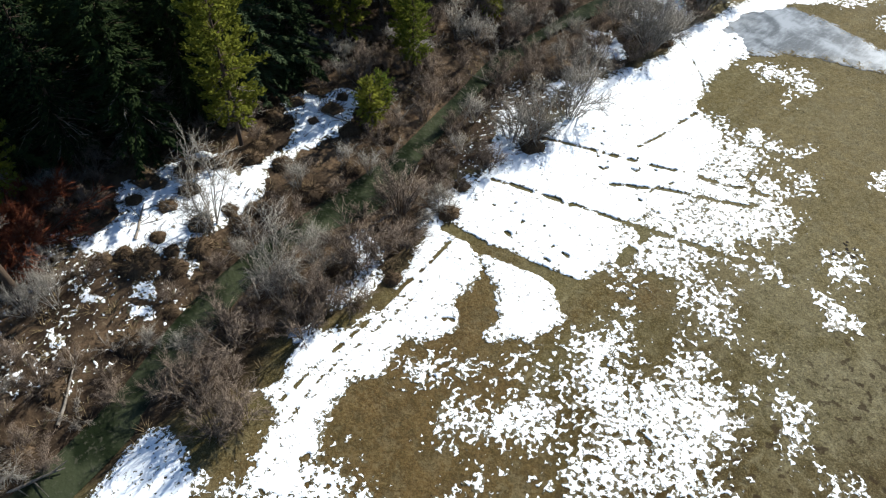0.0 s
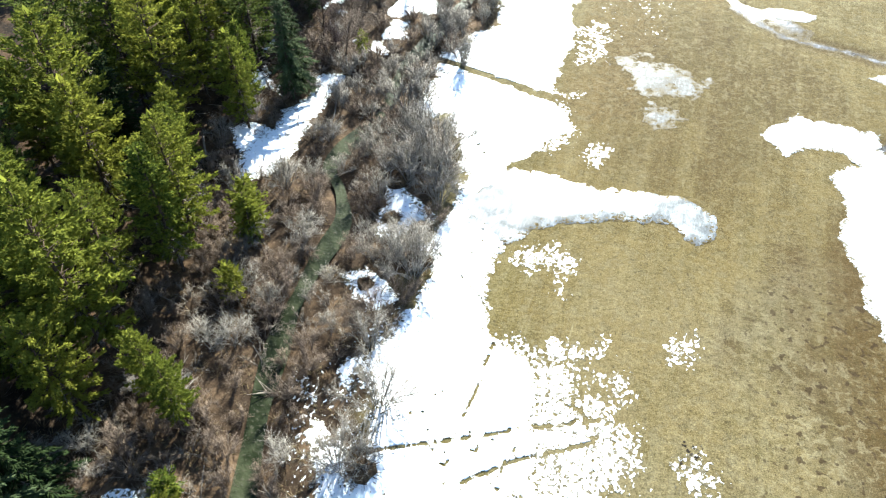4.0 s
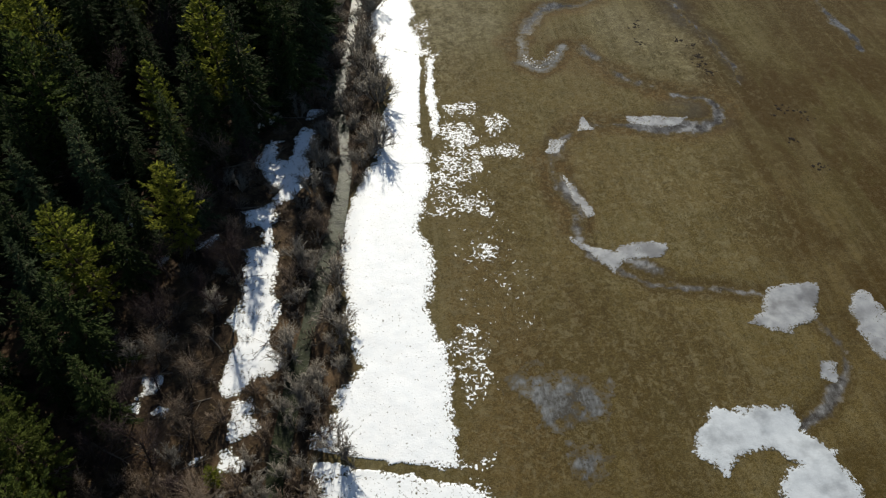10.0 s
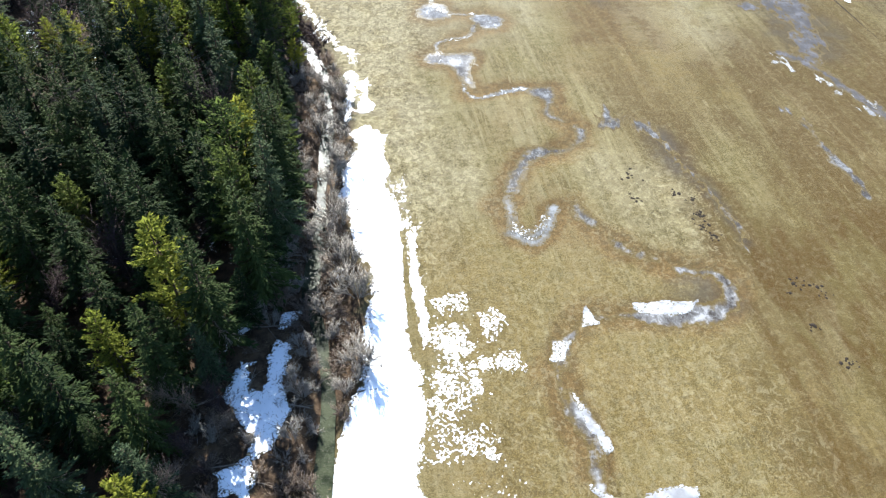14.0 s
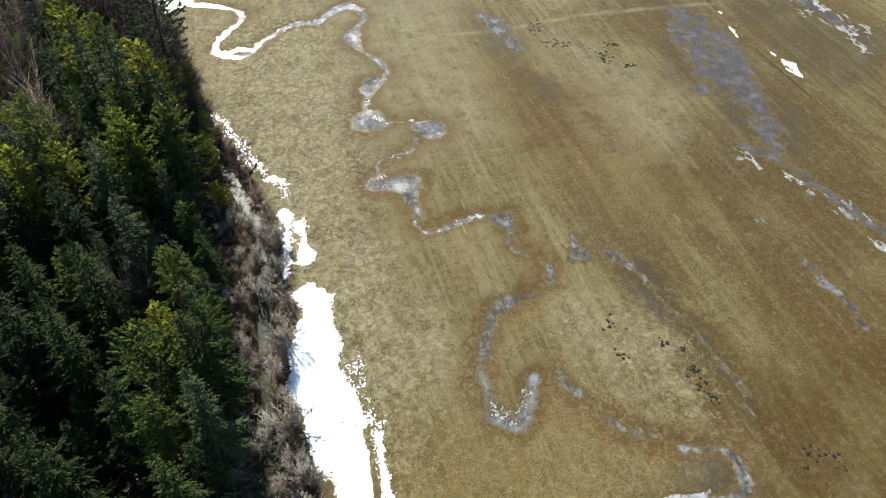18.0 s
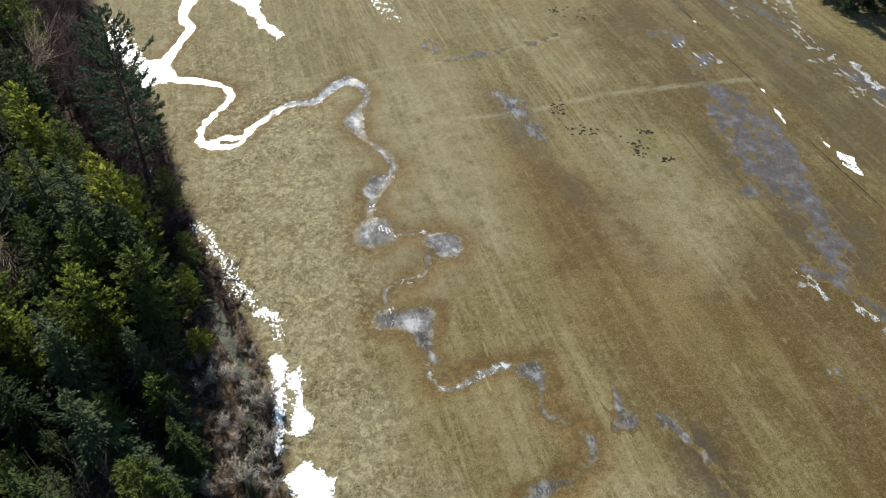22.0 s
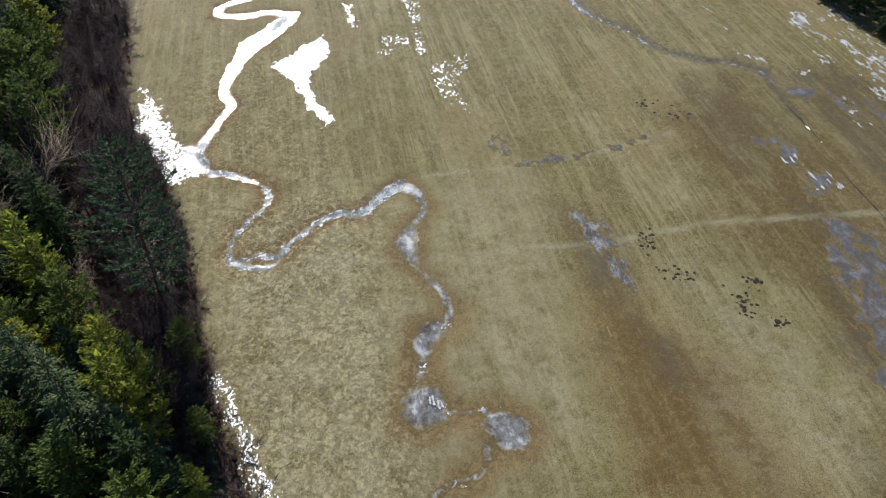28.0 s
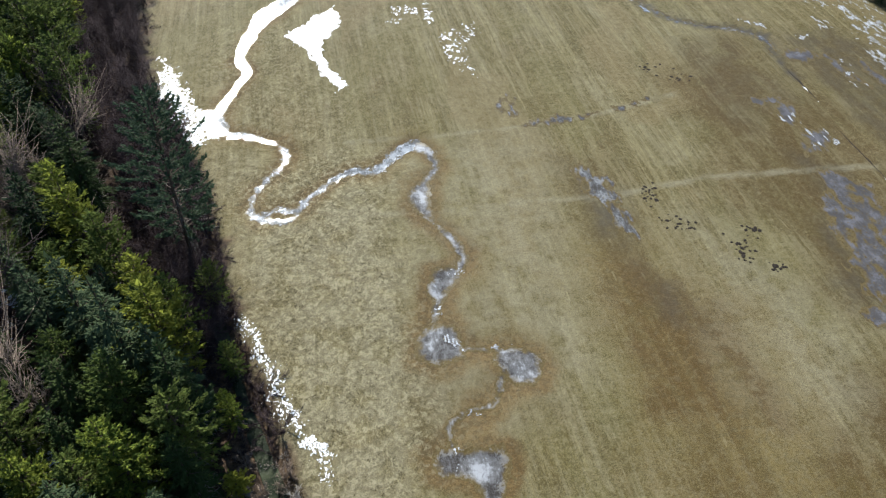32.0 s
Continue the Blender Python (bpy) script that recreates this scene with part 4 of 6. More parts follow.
area("snow_patch", 0.95, 0.4, [(-18.2, 16.5), (-16.5, 17.1), (-14.8, 17.9), (-13.3, 18.6), (-12.4, 17.5), (-11.3, 17.2), (-11.1, 15.4), (-10.7, 13.9), (-11.5, 14.0), (-12.2, 13.2), (-13.0, 13.6), (-13.4, 14.9), (-14.1, 15.4), (-15.3, 15.7), (-16.3, 16.2), (-17.2, 16.2)])
area("snow_patch", 0.6, 0.8, [(-15, 20.1), (-13.6, 21.2), (-12.4, 20.8), (-11, 21.3), (-9.4, 23.8), (-9.4, 26.1), (-7.9, 27.9), (-7.3, 30.6), (-8.4, 31.2), (-10.4, 31.1), (-11.4, 33.2), (-12.6, 34.9), (-17, 35.5), (-14.3, 29.7), (-13.7, 25.5), (-15.1, 21.2)])
area("snow_patch", 0.36, 0.7, [(-9.3, 22.3), (-7.7, 24.7), (-6.4, 24.1), (-5.7, 22.3), (-6.6, 21.8), (-8.2, 20.9)])
area("snow_patch", 0.46, 0.6, [(-8.8, 26.3), (-7.1, 26.6), (-5.9, 27.4), (-6.5, 27.8), (-7.9, 27.4)])
area("snow_patch", 0.5, 0.5, [(-11.7, 20), (-10.8, 21), (-10.1, 20.2), (-11, 19.6)])
area("snow_patch", 0.6, 0.7, [(-10.3, 16.4), (-9.8, 17.9), (-10.2, 19.1), (-9.6, 19.2), (-8.6, 18.4), (-7.9, 16.9), (-7.4, 16.6), (-6.8, 18.2), (-6.9, 20), (-6.6, 20.8), (-5.1, 20.6), (-4.3, 19.8), (-3.6, 19.7), (-2.5, 19.4), (-2.2, 18.1), (-1.5, 16.7), (-0.8, 16), (-2.4, 14.1), (-5.5, 10.4), (-5.6, 11.8), (-6.6, 12.5), (-6.5, 13.8), (-7.9, 14.6), (-9, 15.1)])
area("snow_patch", 0.62, 0.6, [(-14.8, 10), (-14.2, 11.2), (-12.9, 11.4), (-12.4, 12), (-11.4, 12.2), (-11.7, 11), (-12.1, 10.1), (-12.7, 9)])
area("snow_patch", 0.5, 0.6, [(-10.5, 8.2), (-10.9, 9.4), (-11.6, 10.3), (-10.3, 10.1), (-9.9, 11.4), (-9.7, 12.5), (-8.3, 13.3), (-7.6, 12.5), (-7.5, 11.4), (-8.5, 10.2), (-9.3, 9.6)])
area("snow_patch", 0.5, 0.5, [(-1.9, 21), (-1.1, 21.9), (-0.7, 20.7), (-0.6, 19.3), (-1.3, 19.6)])
area("snow_patch", 0.42, 0.5, [(-4.2, 22.7), (-3.2, 23), (-2.7, 22.6), (-3.3, 22.3)])
area("snow_patch", 0.42, 0.6, [(-3.5, 20.8), (-2.4, 21.3), (-2.5, 20.2), (-3.5, 19.9)])
area("snow_patch", 0.38, 0.6, [(0, 20), (1.4, 19.8), (2.2, 19.6), (1.5, 18.7)])
area("snow_patch", 0.5, 0.5, [(-8.6, 7.1), (-8.1, 9.2), (-7.4, 9.7), (-6.9, 8.7), (-8.2, 7.1)])
area("snow_patch", 0.42, 0.4, [(-5, 31.1), (-4.2, 31.8), (-3.9, 30.7), (-4.3, 30.5)])
area("snow_patch", 0.28, 0.6, [(-4.3, 27.7), (-3, 28.1), (-1.8, 27.5), (-3.4, 26.7)])
area("snow_patch", 0.3, 0.6, [(-11.9, 12.6), (-9.9, 14.9), (-8.5, 13.9), (-10.2, 12.4)])
area("snow_patch", 0.8, 0.4, [(-14.3, 36.2), (-13, 36.8), (-12.5, 35.7), (-13, 35.1), (-13.6, 35.2)])
area("snow_patch", 0.36, 0.5, [(-12.9, 36.5), (-10.2, 37.2), (-10.6, 36), (-12.4, 35.5)])
area("snow_patch", 0.5, 0.5, [(-10.6, 34.8), (-9.3, 35.7), (-8.4, 34.2), (-9.3, 32.9)])
area("snow_patch", 0.42, 0.4, [(-6.4, 38.6), (-5.1, 39.7), (-5, 38.4), (-5.8, 37.1), (-6.5, 37.3)])
area("snow_patch", 0.42, 0.5, [(-17.7, 42.3), (-16.4, 42.9), (-14.7, 43.9), (-13.8, 42.8), (-13.8, 40.2), (-14.7, 42.4), (-16.4, 41.6)])
area("snow_patch", 0.34, 0.6, [(-11.5, 32.9), (-9.8, 33.1), (-7.4, 31.2), (-7.2, 29), (-8.4, 30), (-10.5, 30.7)])
area("snow_patch", 0.26, 0.6, [(-5.3, 30.2), (-3.6, 30.9), (-3.2, 30), (-4.5, 29.4)])
area("snow_patch", 0.8, 0.3, [(-18.4, 116.7), (-17.7, 116.6), (-17.8, 109.9), (-17.8, 107.2), (-17.6, 101.5), (-18.8, 100.1), (-19.1, 105.7)])
area("snow_patch", 0.4, 0.5, [(-17.4, 106.3), (-13.3, 106.7), (-13.5, 104.2), (-16.8, 103.4)])
area("snow_patch", 0.34, 0.5, [(-12.6, 103.3), (-10.6, 104.3), (-10.2, 102.2), (-12.5, 100)])
area("snow_patch", 0.5, 0.5, [(-18.3, 103.1), (-14, 102), (-13.8, 99.1), (-17.4, 98), (-18.1, 100)])
area("snow_patch", 0.52, 0.5, [(-13.9, 98.8), (-11.6, 98.7), (-9.9, 98.5), (-9.5, 96.1), (-12.3, 96.4), (-14.3, 96.5)])
area("snow_patch", 0.62, 0.4, [(-18, 97.9), (-15.3, 97.1), (-15.8, 94.3), (-18.1, 94.9)])
area("snow_patch", 0.6, 0.4, [(-14.9, 95.6), (-13.3, 95.7), (-13.5, 93.7), (-15.1, 93.9)])
area("snow_patch", 0.42, 0.5, [(-19.2, 94.4), (-15.7, 94), (-16.6, 91.5), (-14.2, 89.9), (-16, 88.3), (-19.7, 88.1)])
area("snow_patch", 0.34, 0.5, [(-18.6, 96.6), (-16, 98.6), (-13.6, 97.5), (-14.6, 92.9), (-17, 92.5)])
area("snow_patch", 0.36, 0.5, [(-19.6, 72.8), (-16.6, 73.3), (-16.1, 68.3), (-18.5, 66.1)])
area("snow_patch", 0.4, 0.5, [(-18.1, 74), (-16.6, 74), (-17.2, 72.7)])
area("snow_patch", 0.48, 0.5, [(-21.4, 60.3), (-18.1, 59.9), (-16.1, 56.2), (-17.4, 53.4), (-20.4, 53.9), (-21.9, 56.9)])
area("snow_patch", 0.34, 0.4, [(-15.2, 55.8), (-13.6, 55.7), (-14.3, 53.3), (-15.4, 53.7)])
area("snow_patch", 0.5, 0.4, [(-18.6, 61.6), (-17.5, 61.9), (-16.7, 61.6), (-18, 60.9)])
area("snow_patch", 0.48, 0.6, [(82.4, 245.9), (84.6, 244.3), (82.9, 237.5), (83.3, 232.9), (81.3, 231.1), (79.9, 234.6), (79.1, 239.3)])
area("snow_patch", 0.48, 0.5, [(86.6, 245.9), (87, 239.1), (85.6, 238.8)])
area("snow_patch", 0.48, 0.6, [(77.5, 230.7), (80, 227.2), (79.1, 224.9), (76.9, 224.1)])
area("snow_patch", 0.48, 0.6, [(71.3, 223.7), (73.9, 223.9), (73, 221.5), (71, 222.3)])
area("snow_patch", 0.48, 0.6, [(63.8, 231.1), (66.6, 228.9), (66.9, 227.1), (64.5, 228.3)])
area("snow_patch", 0.38, 0.6, [(84.4, 228.4), (88.2, 228.8), (89.5, 225.5), (83.8, 224.1)])
area("ditch_snow", 0.6, 0.3, [(63.3, 211.2), (63.7, 211.1), (63.2, 203), (62.7, 203.1)])
area("snow_patch", 0.34, 0.4, [(65.7, 250.6), (66.2, 250.5), (65.9, 239.6), (65.4, 240.1)])
area("snow_patch", 0.36, 0.6, [(74.4, 217.5), (75.4, 217.4), (73.7, 205.3), (71.9, 205)])
area("snow_patch", 0.48, 0.5, [(54.6, 201.7), (58.3, 201.7), (56.7, 198.9), (54.2, 199)])
area("snow_patch", 0.38, 0.6, [(56.8, 197), (60.9, 195.9), (59.8, 192.9), (55, 192.5)])
area("ditch_snow", 0.6, 0.3, [(63, 166.5), (64.4, 163.9), (63, 159.8), (61.8, 160.1), (61.4, 162.6)])
area("ditch_snow", 0.6, 0.3, [(61.1, 185.4), (62.3, 184), (61.7, 180.4), (60.8, 182.1)])
area("ditch_snow", 0.6, 0.3, [(60.8, 179), (62.5, 178.7), (59.9, 173.9), (59.5, 175.3)])
area("ditch_snow", 0.6, 0.3, [(63, 178), (64, 176.4), (63.1, 175.1), (62.3, 176.1)])
area("ditch_snow", 0.6, 0.3, [(63.6, 171), (64, 168.7), (62.5, 166.9), (62.7, 169.1)])
area("snow_patch", 0.48, 0.6, [(81.2, 189.3), (83.5, 184.3), (80.4, 178.8), (80.3, 174.3), (81.7, 170.7), (79.3, 167.8), (78.2, 173.1), (79.5, 179.1)])
area("snow_patch", 0.36, 0.6, [(75.4, 189.8), (81.9, 190.3), (79.8, 187.5), (74.9, 188.2)])
area("snow_patch", 0.5, 0.5, [(-7.1, 264), (-5.5, 262.5), (-5.4, 253.1), (-6.6, 254.4)])
area("snow_patch", 0.2, 0.5, [(5.2, 263.1), (8.2, 261.4), (5.7, 241.4), (4.7, 241.6), (5.9, 253.3)])
area("snow_patch", 0.2, 0.5, [(-0.5, 248.9), (3.6, 247.5), (3.2, 245.4), (-1, 245.8)])
area("snow_patch", 0.2, 0.5, [(-2.8, 244.4), (0.3, 243.4), (-0.5, 241.9), (-3, 242.4)])
area("snow_patch", 0.1, 0.6, [(7, 237.2), (14.2, 241), (14.7, 238.8), (8.7, 230.3), (10.2, 221.4), (6.1, 227.2)])
track([(-19.4, 16.6), (-16.6, 17.3), (-14, 18.3), (-12.3, 18.9), (-10.4, 20)], 0.26, 0.9)
track([(-22.4, 25.4), (-17, 28.1), (-11.6, 31), (-8.6, 32.3)], 0.17, 0.25)
track([(-16.3, 25.6), (-13.6, 28), (-9.8, 30.4)], 0.17, 0.25)
track([(-20.7, 21), (-12.4, 24.7), (-7.3, 26.9)], 0.18, 0.3)
track([(-16.9, 34.9), (-16.9, 31.4), (-17.2, 28.6)], 0.14, 0.0)
track([(-12.3, 24.3), (-11.8, 21.8)], 0.3, 0.2)
track([(-16, 4.1), (-16.6, 6.5), (-17, 9.3), (-17.8, 12.7), (-17.9, 13.6), (-18.6, 16.5)], 0.14, 0.0)
track([(-14.8, 3.4), (-16, 6.5), (-16.4, 9.3), (-16.9, 13)], 0.1, -0.1)
track([(-23.2, 41.3), (-19.3, 38.5), (-17.5, 36.8)], 0.1, -0.2)
track([(-17.5, 46), (-18, 41), (-17, 36)], 0.16, -0.1)
track([(-30.4, 63.4), (-25.8, 62.2), (-21.6, 61.2)], 0.34, 0.9)
track([(-27.6, 96.5), (-25.4, 96.3), (-21, 96), (-18.8, 95.8)], 0.13, 0.0)
track([(-24, 119.6), (-22.4, 119.2), (-19.5, 117.6), (-18.1, 116.9)], 0.16, 0.2)
track([(-18.9, 117), (-19.2, 110), (-19.6, 101.7), (-19.1, 99.6)], 0.22, 0.6)


def snow_zone(x0, x1, y0, y1, cell, speckle, along=1.0, thin=0.15, ragged=0.32, patch_mat=SNOW):
    x, y = np.arange(x0, x1, cell), np.linspace(y0, y1, int(round((y1 - y0) / cell)) + 1)
    px, py = np.meshgrid(x, y)
    wx = px + 0.85 * fbm(px, py, 0.42, 141) + 0.32 * fbm(px, py, 1.7, 144)
    wy = py + 0.85 * fbm(px, py, 0.42, 151) + 0.32 * fbm(px, py, 1.7, 154)
    F, owner, loose = np.full(px.shape, -9.0), np.full(px.shape, -1), np.ones(px.shape)
    for i, (name_, level, soft, poly) in enumerate(SNOW_AREAS):
        xs, ys = [p[0] for p in poly], [p[1] for p in poly]
        c0, c1 = np.searchsorted(x, (min(xs) - 3, max(xs) + 3))
        r0, r1 = np.searchsorted(y, (min(ys) - 3, max(ys) + 3))
        if c1 <= c0 or r1 <= r0:
            continue
        s = (slice(r0, r1), slice(c0, c1))
        bent = 0.0 if name_ == "ditch_snow" else 0.45 if name_ == "channel_snow" else 1.0
        qx, qy = px[s] + bent * (wx - px)[s], py[s] + bent * (wy - py)[s]
        v = np.minimum(level, inside_distance(qx, qy, poly) / (soft if level > 0.65 else soft * 1.7) * 0.6 + 0.15)
        better = v > F[s]
        F[s] = np.where(better, v, F[s])
        owner[s] = np.where(better, i, owner[s])
        loose[s] = np.where(better, (0.6 if name_ in ("channel_snow", "side_snow", "stream_ice") else 0.62 if name_ == "glazed_snow" else ragged) if level > 0.65 else 1.0, loose[s])
    n = 0.4 * fbm(px, py, 0.5, 41) + 1.25 * fbm(px, py * along, speckle * 0.6, 47, 3)
    n = np.where(loose > 0.9, n, np.where(loose == 0.6, 0.3, 0.9) * n + 0.8 * fbm(px, py, 1.1, 45, 3))
    F = F - 0.16 + 0.1 * ((loose == 0.6) & (py < 62)) - thin * (loose > 0.9) + n * loose + 0.9 * fbm(px, py, 0.24, 43, 2) * ((loose > 0.5) & (loose < 0.9) & (py > 62))
    for pts, w, full in TRACKS:
        d = line_distance(px, py, pts) * (1.0 if full > 0.5 else 1.35) + 0.5 * w * fbm(px, py, 1.4, 53)
        steps = np.clip(full + 0.05 + 3.0 * (value_noise(px * 2.4, py * 2.4, 57) + 0.2), 0, 1)
        F = F - (3.2 if w > 0.25 else 1.7) * np.exp(-(d / w) ** 2) * steps
    dots = value_noise(px * 3.1, py * 3.1, 61) + 0.25 * value_noise(px * 0.4, py * 0.4, 62)
    soaked = np.array([a[0] in ("wet_snowfield", "channel_snow", "side_snow") for a in SNOW_AREAS] + [False])
    F = np.where((dots > np.where(py > 62, 0.62, np.where(py > 44, 0.52, 0.44))) & ~soaked[owner], F - 1.3, F)
    for i, (name, level, _, _) in enumerate(SNOW_AREAS):
        me = field_mesh(name, F, x, y, 0.05 if name in ("channel_snow", "wet_snowfield", "stream_ice") else 0.06 if level > 0.6 else 0.035, {"wet_snowfield": SNOW_WET, "channel_snow": SNOW_SLUSH, "stream_ice": SNOW_SLUSH, "ditch_snow": SNOW}.get(name, patch_mat), owner, i)
        if me:
            solid = level > 0.6
            label = {"snow_strip": "broad white melting snow strip along the meadow edge", "bank_snow": "white snow remnant on the brushy stream bank", "side_snow": "white snow lying between forest edge and willow brush", "woodland_snow": "scattered bluish snow remnants on shaded forest floor", "wet_snowfield": "wet grey-white snowfield with ragged rim on meadow", "channel_snow": "grey-white slushy snow lying in a meadow hollow", "ditch_snow": "bright white snow lump beside the pasture ditch", "stream_ice": "grey-white rotten stream ice, also standing for white water glints", "glazed_snow": "white snow sheet on far meadow standing for sun glare"}.get(name, "greyish crumbling snow remnant on wet far pasture" if x0 > 30 else "white melting snow patch on brown meadow grass" if solid else "speckled thin snow with dry grass showing through")
            tagged(new(name, me), label, "snow", kind="stuff")


snow_zone(-46, 16, -12, 62, 0.068, 13.0, 0.75)
snow_zone(-52, 22, 62, 138.4, 0.1, 10.5, 1.0, 0.34, 0.5)
snow_zone(-40, -14, 138.4, 182, 0.08, 13.0, 0.5, 0.36, 0.8)
snow_zone(-14, 8, 138.4, 182, 0.09, 8.0, 0.7, 0.36, 0.8)
snow_zone(-76, 40, 182, 272, 0.15, 7.0, 0.6, 0.28, 0.7)
snow_zone(-76, -40, 138.4, 182, 0.2, 5.0, 0.8, 0.28, 0.7)
snow_zone(40, 96, 112, 256, 0.24, 3.6, 0.35, 0.34, 0.85, SNOW_SLUSH)

# ---------------------------------------------------------------- ice and water


def rounded(pts, closed):
    """Corners cut twice."""
    for _ in range(2):
        pairs = list(zip(pts, list(pts[1:]) + [pts[0]])) if closed else list(zip(pts, pts[1:]))
        cut = [q for (ax, ay), (bx, by) in pairs for q in ((0.75 * ax + 0.25 * bx, 0.75 * ay + 0.25 * by), (0.25 * ax + 0.75 * bx, 0.25 * ay + 0.75 * by))]
        pts = cut if closed else [pts[0]] + cut + [pts[-1]]
    return pts


def ice_sheet(name, parts, x0, x1, y0, y1, cell, mat, label, rough=0.6, lift=0.025, along=1.0):
    x, y = np.arange(x0, x1, cell), np.arange(y0, y1, cell)
    px, py = np.meshgrid(x, y)
    F = np.full(px.shape, -9.0)
    wx, wy = px + 0.5 * fbm(px, py, 0.5, 161), py + 0.5 * fbm(px, py, 0.5, 164)
    for shape, width in parts:
        shape = rounded(shape, not width)
        if width:
            F = np.maximum(F, (width * (0.8 + 0.9 * value_noise(px * 0.16, py * 0.16, 71)) - line_distance(wx, wy, shape)) / 0.8)
        else:
            F = np.maximum(F, inside_distance(wx, wy, shape) / 1.2)
    F = np.minimum(F, 1.1) + rough * (0.6 * fbm(px, py * along, 0.9, 73) + 0.7 * fbm(px, py * along, 2.2, 74, 2))
    me = field_mesh(name, F, x, y, lift, mat, swell=0.0)
    if me:
        tagged(new(name, me), label, "ice", kind="stuff")


def blob(cx, cy, rx, ry, turn=0.0, n=14):
    c, s = math.cos(radians(turn)), math.sin(radians(turn))
    return [(cx + c * rx * math.cos(a) - s * ry * math.sin(a), cy + s * rx * math.cos(a) + c * ry * math.sin(a)) for a in (2 * math.pi * i / n for i in range(n))]


ice_sheet("ice_tongue", [([(-22.7, 45.2), (-21.3, 50.4), (-17.7, 51.3), (-12.5, 50.6), (-7.3, 52.1), (-4.8, 50.8), (-4.6, 47.8), (-6.2, 47), (-7.5, 48.6), (-10.8, 48.2), (-14.6, 46.6), (-16.8, 45.4), (-17.8, 43.2), (-20, 42.8)], 0)], -26, -2, 40, 55, 0.25, ICE_WHITE, "cloudy grey-white melt-ice tongue reaching into the meadow", 0.45, lift=0.075)
ice_sheet("ice_patch", [([(-15.7, 68.2), (-12.2, 69.9), (-11.2, 68.5), (-7.9, 68), (-6.2, 65.7), (-9.1, 64.8), (-12.9, 63.3), (-13.3, 66.6)], 0), (blob(-9.8, 61, 1.4, 1.8), 0)], -19, -3, 57, 73, 0.2, ICE_VEIL, "thin grey rotten ice patch on brown meadow", 1.7)
ice_sheet("frozen_channel", [(CHANNEL_NEAR[:14], 0.92), (blob(-1, 80, 3.2, 1.3, -32), 0), (blob(-5.2, 89.5, 1.2, 4.0, 8), 0), (blob(-5.3, 97.5, 1.4, 2.0), 0)], -11, 18, 60, 103, 0.22, ICE_GREY, "grey frozen meander channel with pooled ice in meadow", 0.7)
ice_sheet("frozen_channel", [(CHANNEL_NEAR[13:20], 0.9), (blob(8.6, 100.2, 5.0, 2.0, -6), 0), ([(3.6, 113.3), (4.9, 112.6), (6.0, 110.7), (7.5, 109.8), (8.9, 108.3), (8.5, 107.6), (6.4, 108.5), (4.5, 109.7), (3.8, 111.6)], 0)], -11, 20, 94, 134, 0.22, ICE_GREY, "narrow winding frozen channel crossing the meadow", 0.9)
ice_sheet("frozen_channel", [([(-6.2, 120.9), (-4.8, 121.4), (-4.6, 119.5), (-5.4, 116.3), (-4.9, 114.5), (-3.5, 115.0), (-1.6, 117.8), (-0.4, 117.9), (-1.0, 115.9), (-2.1, 113.7), (-4.0, 112.7), (-5.7, 113.4), (-6.6, 115.0), (-6.7, 117.1)], 0), (CHANNEL_NEAR[23:27], 0.9)], -10, 4, 108, 126, 0.2, ICE_VEIL, "horseshoe bend of pale grey channel ice", 0.5)
ice_sheet("frozen_channel", [([(-6.0, 122.0), (-3.5, 126.9), (-1.4, 129.4), (2.2, 130.0), (4.6, 129.1), (3.2, 127.8), (0.3, 127.3), (-1.5, 125.8), (-2.6, 123.6), (-3.9, 120.9)], 0), ([(6.1, 134.5), (7.4, 133.6), (7.8, 131.3), (6.2, 129.1), (4.0, 128.3), (3.7, 129.1), (6.1, 130.6)], 0), ([(1.9, 119.0), (3.5, 117.3), (4.3, 115.2), (3.3, 113.6), (2.0, 114.9), (1.1, 117.7)], 0)], -10, 12, 110, 138, 0.2, ICE_FILM, "dull half-thawed muddy stretch of the meadow channel", 0.7)
ice_sheet("frozen_channel", [([(2.4, 143.7), (6.3, 143.4), (6.2, 140.5), (3.9, 137.6), (5.2, 135.3), (5.7, 134.1), (4.1, 134.8), (2.4, 137.1), (3.9, 139.8), (2.1, 141.4)], 0)], -2, 12, 130, 148, 0.2, ICE_FILM, "grey thawing bend of the winding meadow channel", 0.6)
ice_sheet("frozen_channel", [([(-6.5, 146.9), (-6.2, 144.8), (-5.7, 142.4), (-4.2, 142.3), (-1.1, 143.4), (1.6, 144.1), (2.9, 143.5), (1.8, 142.6), (-1.0, 142.4), (-3.7, 141.5), (-5.6, 141.5), (-6.9, 143.9)], 0)], -10, 6, 138, 150, 0.18, ICE_PALE, "thin white thread of ice in the meadow channel", 0.5)
ice_sheet("frozen_channel", [([(-8.9, 155), (-8.6, 157.7), (-7.3, 158.5), (-4.5, 158.8), (-2.6, 160), (-2, 162)], 0.5), (POOL_A, 0), (POOL_B, 0)], -16, 14, 124, 168.5, 0.22, ICE_GREY, "winding frozen channel with grey ice pools", 0.6)
ice_sheet("frozen_channel", [([(-0.8, 165.8), (-3, 166.4), (-5.5, 167)], 0.4), (CHANNEL_MID[18:], 0.8), (POOL_C, 0), (POOL_D, 0), (POOL_E, 0), (blob(-3.3, 204.8, 1.5, 1.5), 0)], -15, 8, 163, 211, 0.25, ICE_GREY, "meandering grey ice channel with widened pools", 0.6)
